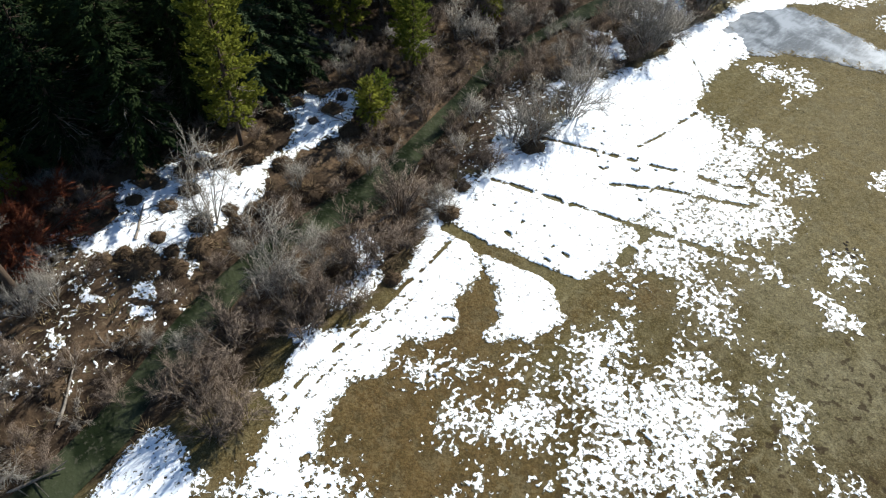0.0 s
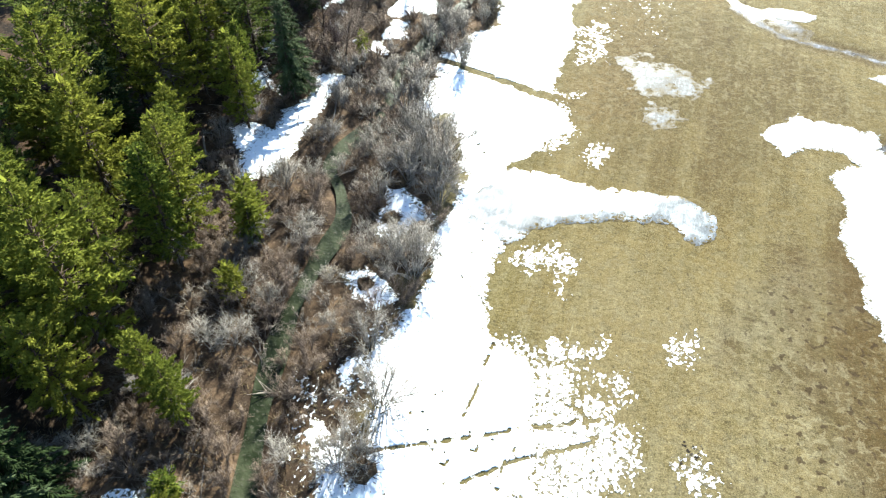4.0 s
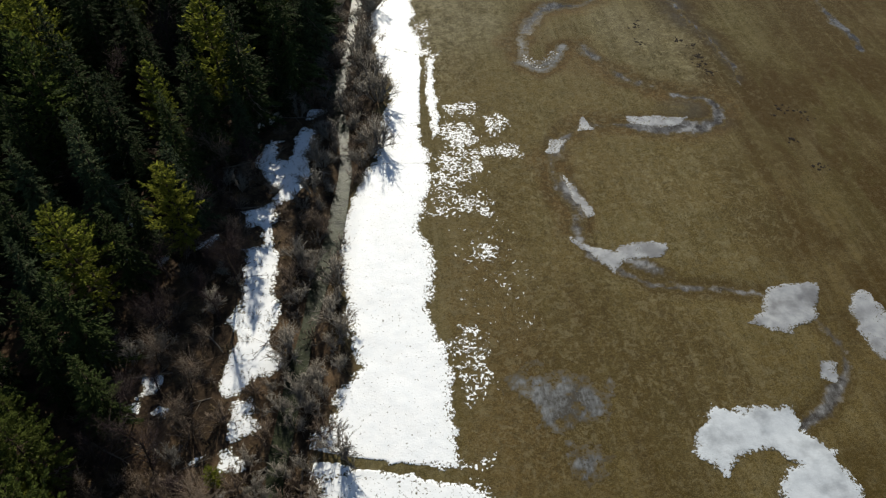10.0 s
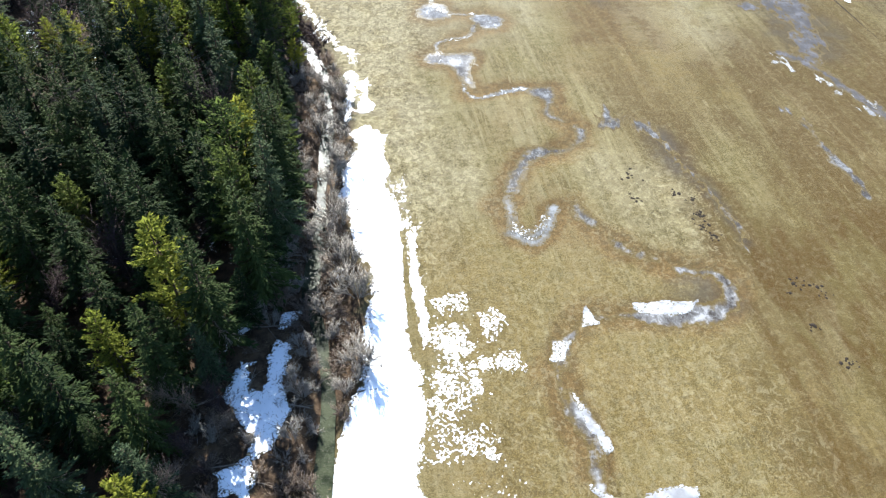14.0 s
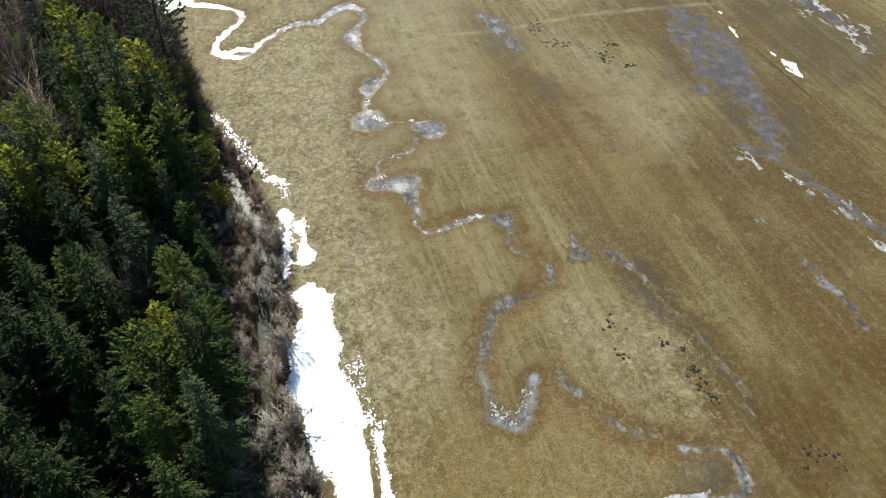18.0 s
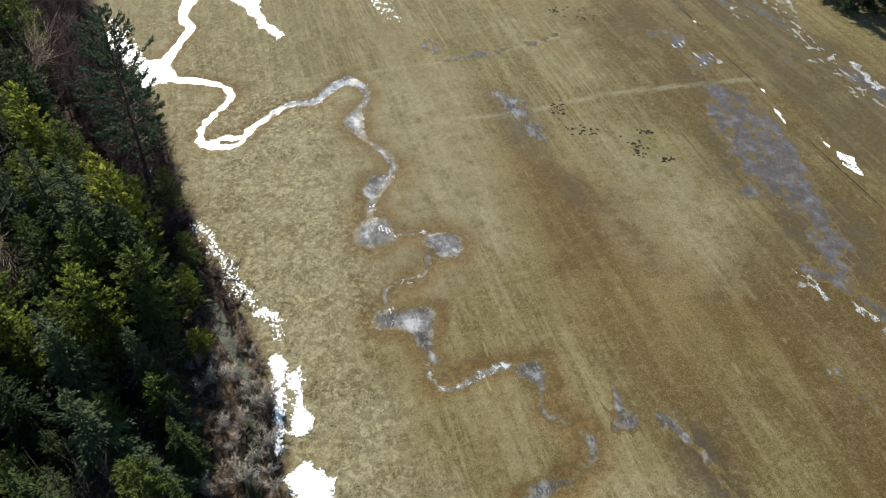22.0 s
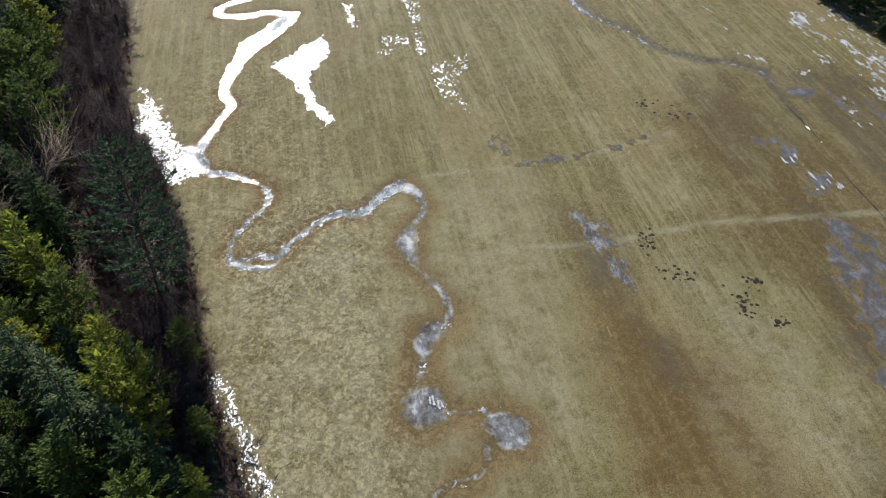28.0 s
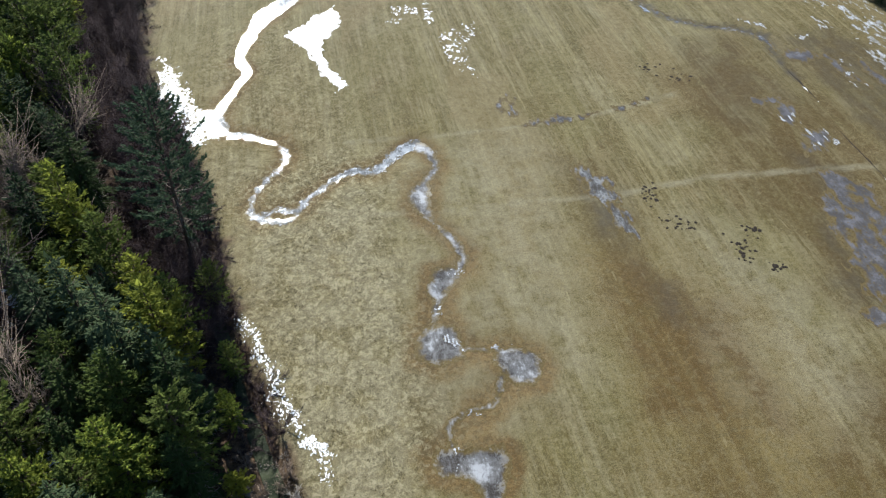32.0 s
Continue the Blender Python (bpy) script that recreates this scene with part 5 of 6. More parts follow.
ice_sheet("frozen_channel", [(CHANNEL_FAR[:17], 0.95), ([(-29.1, 195.7), (-28.2, 193.6), (-25.6, 192.2), (-23.4, 192.4)], 0.7)], -40, 2, 188, 222, 0.28, ICE_PALE, "looping pale frozen channel in far meadow", 1.25)
ice_sheet("frozen_channel", [(CHANNEL_FAR[17:], 1.15), (POOL_F, 0), ([(-24.2, 254.2), (-19.1, 261.2), (-15.7, 261.9), (-17.1, 257.4), (-21.6, 251.5), (-24.8, 246.9), (-27.8, 244.4), (-28.8, 246.6), (-26.8, 251.4)], 0)], -44, -6, 208, 280, 0.4, ICE_PALE, "glittering pale frozen channel near the wood", 0.7)
ice_sheet("meadow_ice", [([(11.5, 137.3), (12.7, 136.7), (11.8, 131.9), (10.3, 132.6)], 0), ([(14.1, 134.9), (17.8, 133.3), (16.6, 128.7), (14.8, 129.1), (14.3, 132.7)], 0), ([(17.3, 127.7), (17.3, 124.3), (18.3, 120.1), (19.5, 115.4), (19.5, 111.3), (18.8, 108.4)], 0.75), ([(36.7, 132.3), (37.3, 125.5), (37.9, 118.1), (37.5, 113.7)], 0.5)], 2, 42, 100, 140, 0.3, ICE_FILM, "thin grey ice film in a shallow meadow hollow", 2.4, along=0.35)
ice_sheet("meadow_ice", [([(11.6, 206.6), (18.3, 208.2), (20.3, 207.2), (18, 206)], 0), (blob(20, 191, 1.8, 4.5, 12), 0), (blob(21, 184, 1.0, 4, 10), 0), (blob(12.8, 212, 1.4, 2.6), 0), ([(20, 207.2), (27, 207.8), (36, 209.5)], 0.35)], 6, 40, 176, 218, 0.3, ICE_FILM, "thin grey ice film in a tractor-wide hollow", 2.6, along=0.35)
ice_sheet("meadow_ice", [([(52.4, 188.5), (57, 187), (60, 178), (58, 168), (53, 158), (49.5, 154), (47, 160), (46.6, 173)], 0), (blob(49, 150, 2.2, 9, -20), 0), (blob(53, 160, 2.0, 10, -10), 0), ([(55.7, 196.6), (61.4, 196.1), (56.1, 191), (52.1, 190)], 0), ([(54.9, 203.9), (59.1, 202.7), (56.3, 198.7), (54.3, 199.3)], 0), ([(52.5, 206.2), (58.2, 205.8), (56.3, 204.3), (52.7, 204.8)], 0), (blob(45, 161.4, 1.8, 1.6), 0)], 38, 66, 136, 210, 0.35, ICE_SMUDGE, "patchy grey ice and meltwater on wet pasture", 2.4, along=0.35)
ice_sheet("meadow_ice", [([(43, 147), (46, 143), (47.5, 138), (49, 131), (50.5, 124), (50, 112)], 0.9)], 38, 58, 108, 150, 0.3, ICE_SMUDGE, "narrow grey melt film bordering scattered pasture snow", 1.6, along=0.35)
ice_sheet("meadow_ice", [(blob(68, 217, 3.2, 2.2), 0), (blob(73, 211, 1.2, 6, 8), 0), (blob(78, 205, 1.5, 9, 5), 0), (blob(80, 180, 1.6, 9, 3), 0), (blob(72, 190, 1.2, 8), 0)], 62, 86, 164, 226, 0.4, ICE_SMUDGE, "streaks of grey ice on soaked far pasture", 1.5, along=0.35)
ice_sheet("frozen_brook", [([(38, 275), (39.8, 254.6), (42.3, 248.1), (47.2, 242.6), (47.9, 238)], 1.1)], 34, 60, 230, 276, 0.4, ICE_PALE, "narrow frozen brook crossing the far pasture", 1.4)

ice_sheet("frozen_brook", [(BROOK[3:9], 0.95)], 44, 68, 214, 246, 0.3, ICE_FILM, "dark slushy stretch of the far pasture brook", 0.9)

spts = []
for (ax, ay), (bx, by) in zip(STREAM, STREAM[1:]):
    steps = max(2, int(math.hypot(bx - ax, by - ay) / 0.7))
    spts += [(ax + (bx - ax) * i / steps, ay + (by - ay) * i / steps) for i in range(steps)]
sp = np.array(spts)
for _ in range(3):
    sp[1:-1] = 0.25 * sp[:-2] + 0.5 * sp[1:-1] + 0.25 * sp[2:]
tang = np.gradient(sp, axis=0)
tang /= np.linalg.norm(tang, axis=1)[:, None]
nor = np.stack([tang[:, 1], -tang[:, 0]], 1)
half = 0.72 + 0.32 * smooth(22, 14, sp[:, 1]) + 0.7 * value_noise(sp[:, 0] * 0.2, sp[:, 1] * 0.2, 91)
wv, wf = [], []
for i, (p, n_, h_) in enumerate(zip(sp, nor, half)):
    for j in range(5):
        q = p + n_ * h_ * (j - 2) / 2
        wv.append((q[0], q[1], -0.66))
    if i:
        wf += [(5 * i - 5 + j, 5 * i - 4 + j, 5 * i + 1 + j, 5 * i + j) for j in range(4)]
tagged(new("stream_water", mesh_from("stream_water", wv, wf, WATER)), "dark greenish shallow stream water between willow brush", "water", kind="structure")


# the narrow drain ditch that runs straight down the far pasture
dv, df = [], []
for i in range(180):
    y = 216 - 0.55 * i
    x = float(np.interp(y, [110, 160, 190.8, 203, 216], [59.4, 60.8, 62.2, 63.0, 63.7])) + 0.12 * float(value_noise(np.array(y * 0.8), np.array(3.0), 95))
    w = 0.34 + 0.2 * float(value_noise(np.array(y * 0.6), np.array(7.0), 96))
    z = float(ground_z(x, y))
    dv += [(x - w, y, z + 0.03), (x - w * 0.3, y, z + 0.012), (x + w * 0.4, y, z + 0.012), (x + w, y, z + 0.03)]
    if i:
        df += [(4 * i - 4 + j, 4 * i + j, 4 * i + 1 + j, 4 * i - 3 + j) for j in range(3)]
tagged(new("drain_ditch", mesh_from("drain_ditch", dv, df, SOIL)), "narrow dark muddy drain ditch crossing the far pasture", "ditch", kind="structure")

# ---------------------------------------------------------------- building blocks for plants
rng = np.random.default_rng(7)


def part(name, me, parent, label=""):
    ob = new(name, me)
    ob.parent = parent
    if label:
        tagged(ob, label)
    return ob


def prisms(a, b, ra, rb, sides=3):
    """Tapered sticks from the points a to the points b, all in one soup of vertices and faces."""
    a, b = np.asarray(a, float), np.asarray(b, float)
    n = len(a)
    ra, rb = np.broadcast_to(ra, n), np.broadcast_to(rb, n)
    d = b - a
    d = d / (np.linalg.norm(d, axis=1)[:, None] + 1e-9)
    ref = np.where(np.abs(d[:, 2:3]) > 0.9, np.array([[1.0, 0, 0]]), np.array([[0, 0, 1.0]]))
    u = np.cross(d, ref)
    u /= np.linalg.norm(u, axis=1)[:, None] + 1e-9
    v = np.cross(d, u)
    vs = np.zeros((n, 2 * sides, 3))
    for k in range(sides):
        ang = 2 * math.pi * k / sides
        off = math.cos(ang) * u + math.sin(ang) * v
        vs[:, k] = a + off * ra[:, None]
        vs[:, sides + k] = b + off * rb[:, None]
    base = (np.arange(n) * 2 * sides)[:, None]
    f = np.concatenate([base + np.array([[k, (k + 1) % sides, sides + (k + 1) % sides, sides + k]]) for k in range(sides)])
    return vs.reshape(-1, 3), f


def tube(points, radii, sides=7):
    """One tapered tube along a list of points."""
    pts = np.asarray(points, float)
    vs, fs = [], []
    for i, (p, r) in enumerate(zip(pts, radii)):
        d = pts[min(i + 1, len(pts) - 1)] - pts[max(i - 1, 0)]
        d /= np.linalg.norm(d) + 1e-9
        u = np.cross(d, (0.13, 0.97, 0.2))
        u /= np.linalg.norm(u)
        v = np.cross(d, u)
        for k in range(sides):
            ang = 2 * math.pi * k / sides
            vs.append(p + r * (math.cos(ang) * u + math.sin(ang) * v))
        if i:
            fs += [((i - 1) * sides + k, (i - 1) * sides + (k + 1) % sides, i * sides + (k + 1) % sides, i * sides + k) for k in range(sides)]
    return np.array(vs), np.array(fs)


def join(*chunks):
    vs, fs, at = [], [], 0
    for v, f in chunks:
        vs.append(v)
        fs.append(f + at if isinstance(f, np.ndarray) else [tuple(k + at for k in q) for q in f])
        at += len(v)
    if any(isinstance(f, list) for f in fs) or len({f.shape[1] for f in fs}) > 1:
        return np.concatenate(vs), [tuple(q) for f in fs for q in (f if isinstance(f, list) else f.tolist())]
    return np.concatenate(vs), np.concatenate(fs)


def sprays(at, way, size, wide, loose=0.3):
    """Needle sprays: a folded lozenge each, lying roughly flat along its branch."""
    n = len(at)
    way = way / (np.linalg.norm(way, axis=1)[:, None] + 1e-9)
    side = np.cross(way, rng.normal(0, 1, (n, 3)) * loose + np.array([0, 0, 1.0]))
    side /= np.linalg.norm(side, axis=1)[:, None] + 1e-9
    up = np.cross(side, way)
    vs = np.zeros((n, 4, 3))
    s, w = size[:, None], (size * wide)[:, None]
    vs[:, 0] = at
    vs[:, 1] = at + way * s * 0.42 + side * w - up * w * 0.45
    vs[:, 2] = at + way * s
    vs[:, 3] = at + way * s * 0.42 - side * w - up * w * 0.45
    return vs.reshape(-1, 3), np.arange(n * 4).reshape(n, 4)


def needles(at, ends, r):
    """Fine twigs as three-sided spikes."""
    vs, f = prisms(at, ends, r, 0.0)
    n = len(at)
    keep = np.zeros((n, 4, 3))
    v6 = vs.reshape(n, 6, 3)
    keep[:, :3], keep[:, 3] = v6[:, :3], ends
    base = (np.arange(n) * 4)[:, None]
    return keep.reshape(-1, 3), np.concatenate([base + np.array([[k, (k + 1) % 3, 3]]) for k in range(3)])


def conifer_meshes(kind, height, spread, clear, whorls, per, reach, needle, grain=1.0, core=3):
    """Trunk, crown and dead lower twigs of one conifer. clear: bare part of the trunk; reach: shoots along a branch."""
    lean = rng.normal(0, 0.02, 2)
    hs = np.linspace(-0.3, height, 9)
    trunk = tube([(lean[0] * h + 0.05 * math.sin(h), lean[1] * h, h) for h in hs], [0.011 * height * (1 - 0.93 * max(0, h) / height) + 0.012 for h in hs])
    heavy, lop = rng.uniform(0, 2 * math.pi), rng.uniform(0.05, 0.28)
    bh, ba, bl, bt = [], [], [], []
    for i in range(whorls):
        u = (i + rng.uniform(0, 0.6)) / whorls
        h = height * (clear + (0.985 - clear) * u)
        if kind == "fir":
            ln = spread * ((1 - u) ** 0.8) * (0.68 + 0.32 * min(1, u * 6)) + 0.2
            rise = -0.30 + 0.80 * u
        else:
            ln = spread * (0.62 + 0.38 * min(1, u * 3.2)) * (1 - u ** 1.9) ** 0.8 + 0.22
            rise = -0.10 + 0.75 * u
        n = per if u < 0.85 else max(4, per - 2)
        turn, big = rng.uniform(0, 2 * math.pi), rng.uniform(0.82, 1.12)
        for j in range(n):
            if u < 0.8 and rng.uniform() < 0.10:
                continue
            a = turn + 2 * math.pi * j / n + rng.normal(0, 0.22)
            bh.append(h + rng.normal(0, 0.10))
            ba.append(a)
            bl.append(ln * big * rng.uniform(0.62, 1.16) * (1 + lop * math.cos(a - heavy)))
            bt.append(rise + rng.normal(0, 0.10))
    bh, ba, bl, bt = map(np.array, (bh, ba, bl, bt))
    start = np.stack([lean[0] * bh, lean[1] * bh, bh], 1)
    out = np.stack([np.cos(ba), np.sin(ba), bt], 1)
    end = start + out * bl[:, None]
    wood = join(trunk, needles(start, start + (end - start) * 0.85, 0.014 + 0.010 * bl))
    at, way, size = [], [], []
    for i in range(len(bh)):
        k = max(5, int(reach * (0.35 + 0.9 * bl[i] / spread)))
        inner = 0.14 if kind == "fir" else 0.30
        us = inner + (1 - inner) * ((np.arange(k) + rng.uniform(0, 1, k)) / k) ** (1.0 if kind == "fir" else 0.75)
        side = np.where(np.arange(k) % 2 == 0, 1.0, -1.0)
        fan = side * (rng.uniform(0.35, 1.15, k) if kind == "fir" else rng.uniform(0.0, 1.5, k)) * (1.25 - 0.8 * us)
        ang = ba[i] + fan
        sag = -0.24 * bl[i] * us * us if kind == "fir" else 0.14 * bl[i] * us * us
        p = start[i] + out[i] * (bl[i] * us)[:, None] + np.stack([rng.normal(0, 0.05, k), rng.normal(0, 0.05, k), sag + rng.normal(0, 0.05 if kind == "fir" else 0.10, k)], 1)
        w = np.stack([np.cos(ang), np.sin(ang), (-0.20 if kind == "fir" else 0.45) + rng.normal(0, 0.18 if kind == "fir" else 0.42, k)], 1)
        at.append(p)
        way.append(w)
        reachy = np.clip(bl[i] * 0.42 * (1.1 - 0.55 * us), 0.26, 0.85) if kind == "fir" else np.full(k, 0.30 + 0.10 * bl[i] / spread)
        size.append(reachy * rng.uniform(0.75, 1.25, k) * (0.78 + 0.022 * height) * grain)
    cores = np.repeat(np.arange(len(bh)), core)
    us = rng.uniform(0.04, 0.5, len(cores))
    at.append(start[cores] + out[cores] * (bl[cores] * us)[:, None] + rng.normal(0, 0.10, (len(cores), 3)))
    way.append(out[cores] + rng.normal(0, 0.6, (len(cores), 3)))
    size.append(rng.uniform(0.5, 0.85, len(cores)) * (0.5 + 0.5 * bl[cores] / spread))
    tip = np.array([[lean[0] * height, lean[1] * height, height - 0.5]])
    at, way, size = np.concatenate(at + [tip]), np.concatenate(way + [np.array([[0, 0, 1.0]])]), np.concatenate(size + [np.array([0.8])])
    crown = sprays(at, way, size, 0.21 if kind == "fir" else 0.27, 0.30 if kind == "fir" else 0.7)
    n = 46
    dh, da = height * (0.07 + (clear + 0.22) * rng.uniform(0, 1, n)), rng.uniform(0, 2 * math.pi, n)
    dl = spread * rng.uniform(0.25, 0.85, n)
    da0 = np.stack([lean[0] * dh, lean[1] * dh, dh], 1)
    da1 = da0 + np.stack([np.cos(da) * dl, np.sin(da) * dl, -dl * rng.uniform(0.0, 0.4, n)], 1)
    rep = np.repeat(np.arange(n), 4)
    mid = da0[rep] + (da1 - da0)[rep] * rng.uniform(0.35, 1, len(rep))[:, None]
    dead = join(needles(da0, da1, 0.022), needles(mid, mid + (da1 - da0)[rep] * 0.25 + rng.normal(0, 0.2, (len(rep), 3)), 0.014))
    return mesh_from("trunk", *wood, BARK), mesh_from("crown", *crown, needle, shade=False), mesh_from("dead_skirt", *dead, TWIG_DRY)


def branching(base, stems, height, spread, twigs, tiny, thick, upright, fine=0.018):
    """Bare woody growth: stems from a base, twigs on stems, twiglets on twigs."""
    A, B, RA, RB = [], [], [], []
    a2, b2, r2 = [], [], []
    for s in range(stems):
        ang, tilt = rng.uniform(0, 2 * math.pi), abs(rng.normal(0, 1)) * (1 - upright) + 0.12
        p = np.array([math.cos(ang) * base * rng.uniform(0, 1), math.sin(ang) * base * rng.uniform(0, 1), -0.15])
        d = np.array([math.cos(ang) * math.sin(tilt), math.sin(ang) * math.sin(tilt), math.cos(tilt)])
        ln = height * rng.uniform(0.65, 1.05) / max(0.6, d[2] + 0.25)
        r = thick * rng.uniform(0.6, 1.1)
        for seg in range(3):
            q = p + d * ln / 3
            A.append(p), B.append(q), RA.append(r), RB.append(r * 0.68)
            for _ in range(twigs if seg else twigs // 2):
                f = p + (q - p) * rng.uniform(0.1, 1.0)
                e = d + rng.normal(0, 0.5, 3) + np.array([d[0], d[1], 0.15]) * spread
                e /= np.linalg.norm(e)
                tl = ln * rng.uniform(0.2, 0.42)
                g = f + e * tl
                g[2] = max(g[2], 0.06)
                a2.append(f), b2.append(g), r2.append(r * 0.32)
            p, r = q, r * 0.68
            d = d + rng.normal(0, 0.16, 3) + np.array([d[0], d[1], -0.10]) * 0.22
            d /= np.linalg.norm(d)
    a2, b2, r2 = np.array(a2), np.array(b2), np.array(r2)
    n = len(a2)
    rep = np.repeat(np.arange(n), tiny)
    u = rng.uniform(0.25, 1.0, len(rep))[:, None]
    f = a2[rep] + (b2 - a2)[rep] * u
    e = (b2 - a2)[rep] * rng.uniform(0.35, 0.7, len(rep))[:, None] + rng.normal(0, 0.16, (len(rep), 3)) * height * 0.55
    g = f + e
    g[:, 2] = np.maximum(g[:, 2], 0.05)
    stems_mesh = prisms(A, B, np.array(RA), np.array(RB), 5)
    twig_mesh = join(needles(a2, b2, np.maximum(r2, fine)), needles(f, g, fine))
    return stems_mesh, twig_mesh


def domed(stems, height, radius, twigs, tiny, thick, fine, ragged=0.25):
    """A leafless shrub: bowed stems fanning out of one stool, fine twigs filling a ragged dome."""
    A, B, RA, RB, a2, b2 = [], [], [], [], [], []
    for _ in range(stems):
        ang, out = rng.uniform(0, 2 * math.pi), rng.uniform(0.05, 1.0) ** 0.6
        top = np.array([math.cos(ang) * radius * out, math.sin(ang) * radius * out, height * math.sqrt(max(0.05, 1 - 0.86 * out * out))]) * rng.uniform(1 - ragged, 1 + 0.5 * ragged)
        foot = np.array([math.cos(ang) * 0.18, math.sin(ang) * 0.18, -0.15]) * rng.uniform(0.4, 1.6)
        bow = (foot + top) * 0.5 + np.array([0, 0, 0.16 * height]) * out + rng.normal(0, 0.05, 3) * height
        pts = [foot, 0.5 * foot + 0.5 * bow, bow, 0.5 * bow + 0.5 * top, top]
        for k, (p, q) in enumerate(zip(pts, pts[1:])):
            r = thick * (1 - 0.22 * k) * rng.uniform(0.8, 1.1)
            A.append(p), B.append(q), RA.append(r), RB.append(r * 0.78)
            for _ in range(twigs if k > 1 else twigs // 2 if k else 0):
                f = p + (q - p) * rng.uniform(0, 1)
                e = f * np.array([1, 1, 0.8]) / (np.linalg.norm(f) + 0.1) + rng.normal(0, 0.42, 3) + np.array([0, 0, 0.15])
                g = f + e / (np.linalg.norm(e) + 1e-6) * height * rng.uniform(0.14, 0.32)
                g[2] = max(g[2], 0.05)
                a2.append(f), b2.append(g)
    a2, b2 = np.array(a2), np.array(b2)
    rep = np.repeat(np.arange(len(a2)), tiny)
    f = a2[rep] + (b2 - a2)[rep] * rng.uniform(0.2, 1.0, len(rep))[:, None]
    e = (b2 - a2)[rep] * rng.uniform(0.3, 0.6, len(rep))[:, None] + rng.normal(0, 0.075, (len(rep), 3)) * height
    g = f + e
    g[:, 2] = np.maximum(g[:, 2], 0.04)
    return prisms(A, B, np.array(RA), np.array(RB), 4), join(needles(a2, b2, fine * 1.3), needles(f, g, fine))


def scatter(count, x0, x1, y0, y1, gap, ok, taken=None, grow=None):
    """Random places at least a gap apart, inside the area that ok() allows."""
    out, cells = list(taken or []), {}
    for p in out:
        cells.setdefault((int(p[0] // gap), int(p[1] // gap)), []).append(p)
    made = []
    for _ in range(count):
        x, y = rng.uniform(x0, x1), rng.uniform(y0, y1)
        if not ok(x, y):
            continue
        cx, cy = int(x // gap), int(y // gap)
        if any(math.hypot(x - q[0], y - q[1]) < gap for i in (-1, 0, 1) for j in (-1, 0, 1) for q in cells.get((cx + i, cy + j), ())):
            continue
        cells.setdefault((cx, cy), []).append((x, y))
        made.append((x, y))
    return made


# ---------------------------------------------------------------- conifers
TREE_KINDS = []
for i in range(5):
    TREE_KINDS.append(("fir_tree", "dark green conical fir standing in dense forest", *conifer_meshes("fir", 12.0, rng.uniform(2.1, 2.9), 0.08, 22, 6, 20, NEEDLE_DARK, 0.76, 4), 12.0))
for i in range(4):
    TREE_KINDS.append(("pine_tree", "yellow-green lodgepole pine with bushy pointed crown", *conifer_meshes("pine", 12.0, rng.uniform(1.9, 2.6), 0.18, 18, 6, 24, NEEDLE_LIGHT, 0.84, 4), 12.0))
for i in range(3):
    TREE_KINDS.append(("spruce_tree", "grey-green spruce with loose layered branches", *conifer_meshes("fir", 12.0, rng.uniform(2.0, 2.7), 0.14, 19, 6, 21, NEEDLE_BLUE, 0.76, 4), 12.0))
for i in range(2):
    TREE_KINDS.append(("young_pine", "small bright green young pine on the brown bank", *conifer_meshes("pine", 5.0, 1.25, 0.08, 12, 6, 12, NEEDLE_LIGHT, 0.75), 5.0))
TREE_KINDS.append(("tall_pine", "tall ponderosa pine with bare lower trunk at meadow edge", *conifer_meshes("pine", 25.0, 5.2, 0.24, 21, 7, 60, NEEDLE_TALL, 0.8, 1), 25.0))
for i in range(4):
    TREE_KINDS.append(("green_pine", "mid-green pine with broad rounded uneven crown", *conifer_meshes("pine", 12.0, rng.uniform(2.1, 2.8), 0.2, 17, 6, 25, NEEDLE_MID, 0.84, 4), 12.0))
BARE = []
for i in range(3):
    stems, twigs = branching(0.05, 1, 9.0, 0.55, 30, 5, 0.13, 0.97)
    BARE.append(("bare_tree", "leafless grey-brown tree among dark conifers", mesh_from("trunk", *stems, BARK), mesh_from("twig_crown", *twigs, TWIG_DARK if i else TWIG_RED), None, 9.0))


def stand(kind, x, y, height, tilt=0.0):
    if y < 62 and kind[0] in NEAR_FORMS:
        forms = NEAR_FORMS[kind[0]]
        kind = forms[int(abs(x) * 7 + y * 3) % len(forms)]
    name, label, a, b, dead, base = kind
    s = height / base
    thing = new(name)
    w = s * rng.uniform(0.92, 1.12)
    thing.matrix_basis = pose(x, y, float(ground_z(x, y)), tilt, 0, rng.uniform(0, 360)) @ Matrix.Diagonal((w, w, s, 1))
    part("trunk", a, thing)
    part(b.name.split(".")[0], b, thing)
    if dead:
        part("dead_skirt", dead, thing, "skirt of bare grey dead lower branches")
    tagged(thing, label, "tree", {"fir_tree": "firs of the forest", "pine_tree": "pines of the forest", "spruce_tree": "spruces of the forest", "young_pine": "young pines by the stream", "bare_tree": "leafless trees of the forest", "green_pine": "broad green pines of the forest"}.get(name, ""))
    return thing


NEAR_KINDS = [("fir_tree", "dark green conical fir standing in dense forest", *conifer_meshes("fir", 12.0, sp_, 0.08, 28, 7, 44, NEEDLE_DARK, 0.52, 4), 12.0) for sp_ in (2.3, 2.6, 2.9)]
NEAR_KINDS += [("pine_tree", "yellow-green lodgepole pine with bushy pointed crown", *conifer_meshes("pine", 12.0, sp_, 0.16, 24, 7, 50, NEEDLE_LIGHT, 0.62, 1), 12.0) for sp_ in (2.0, 2.4, 2.8)]
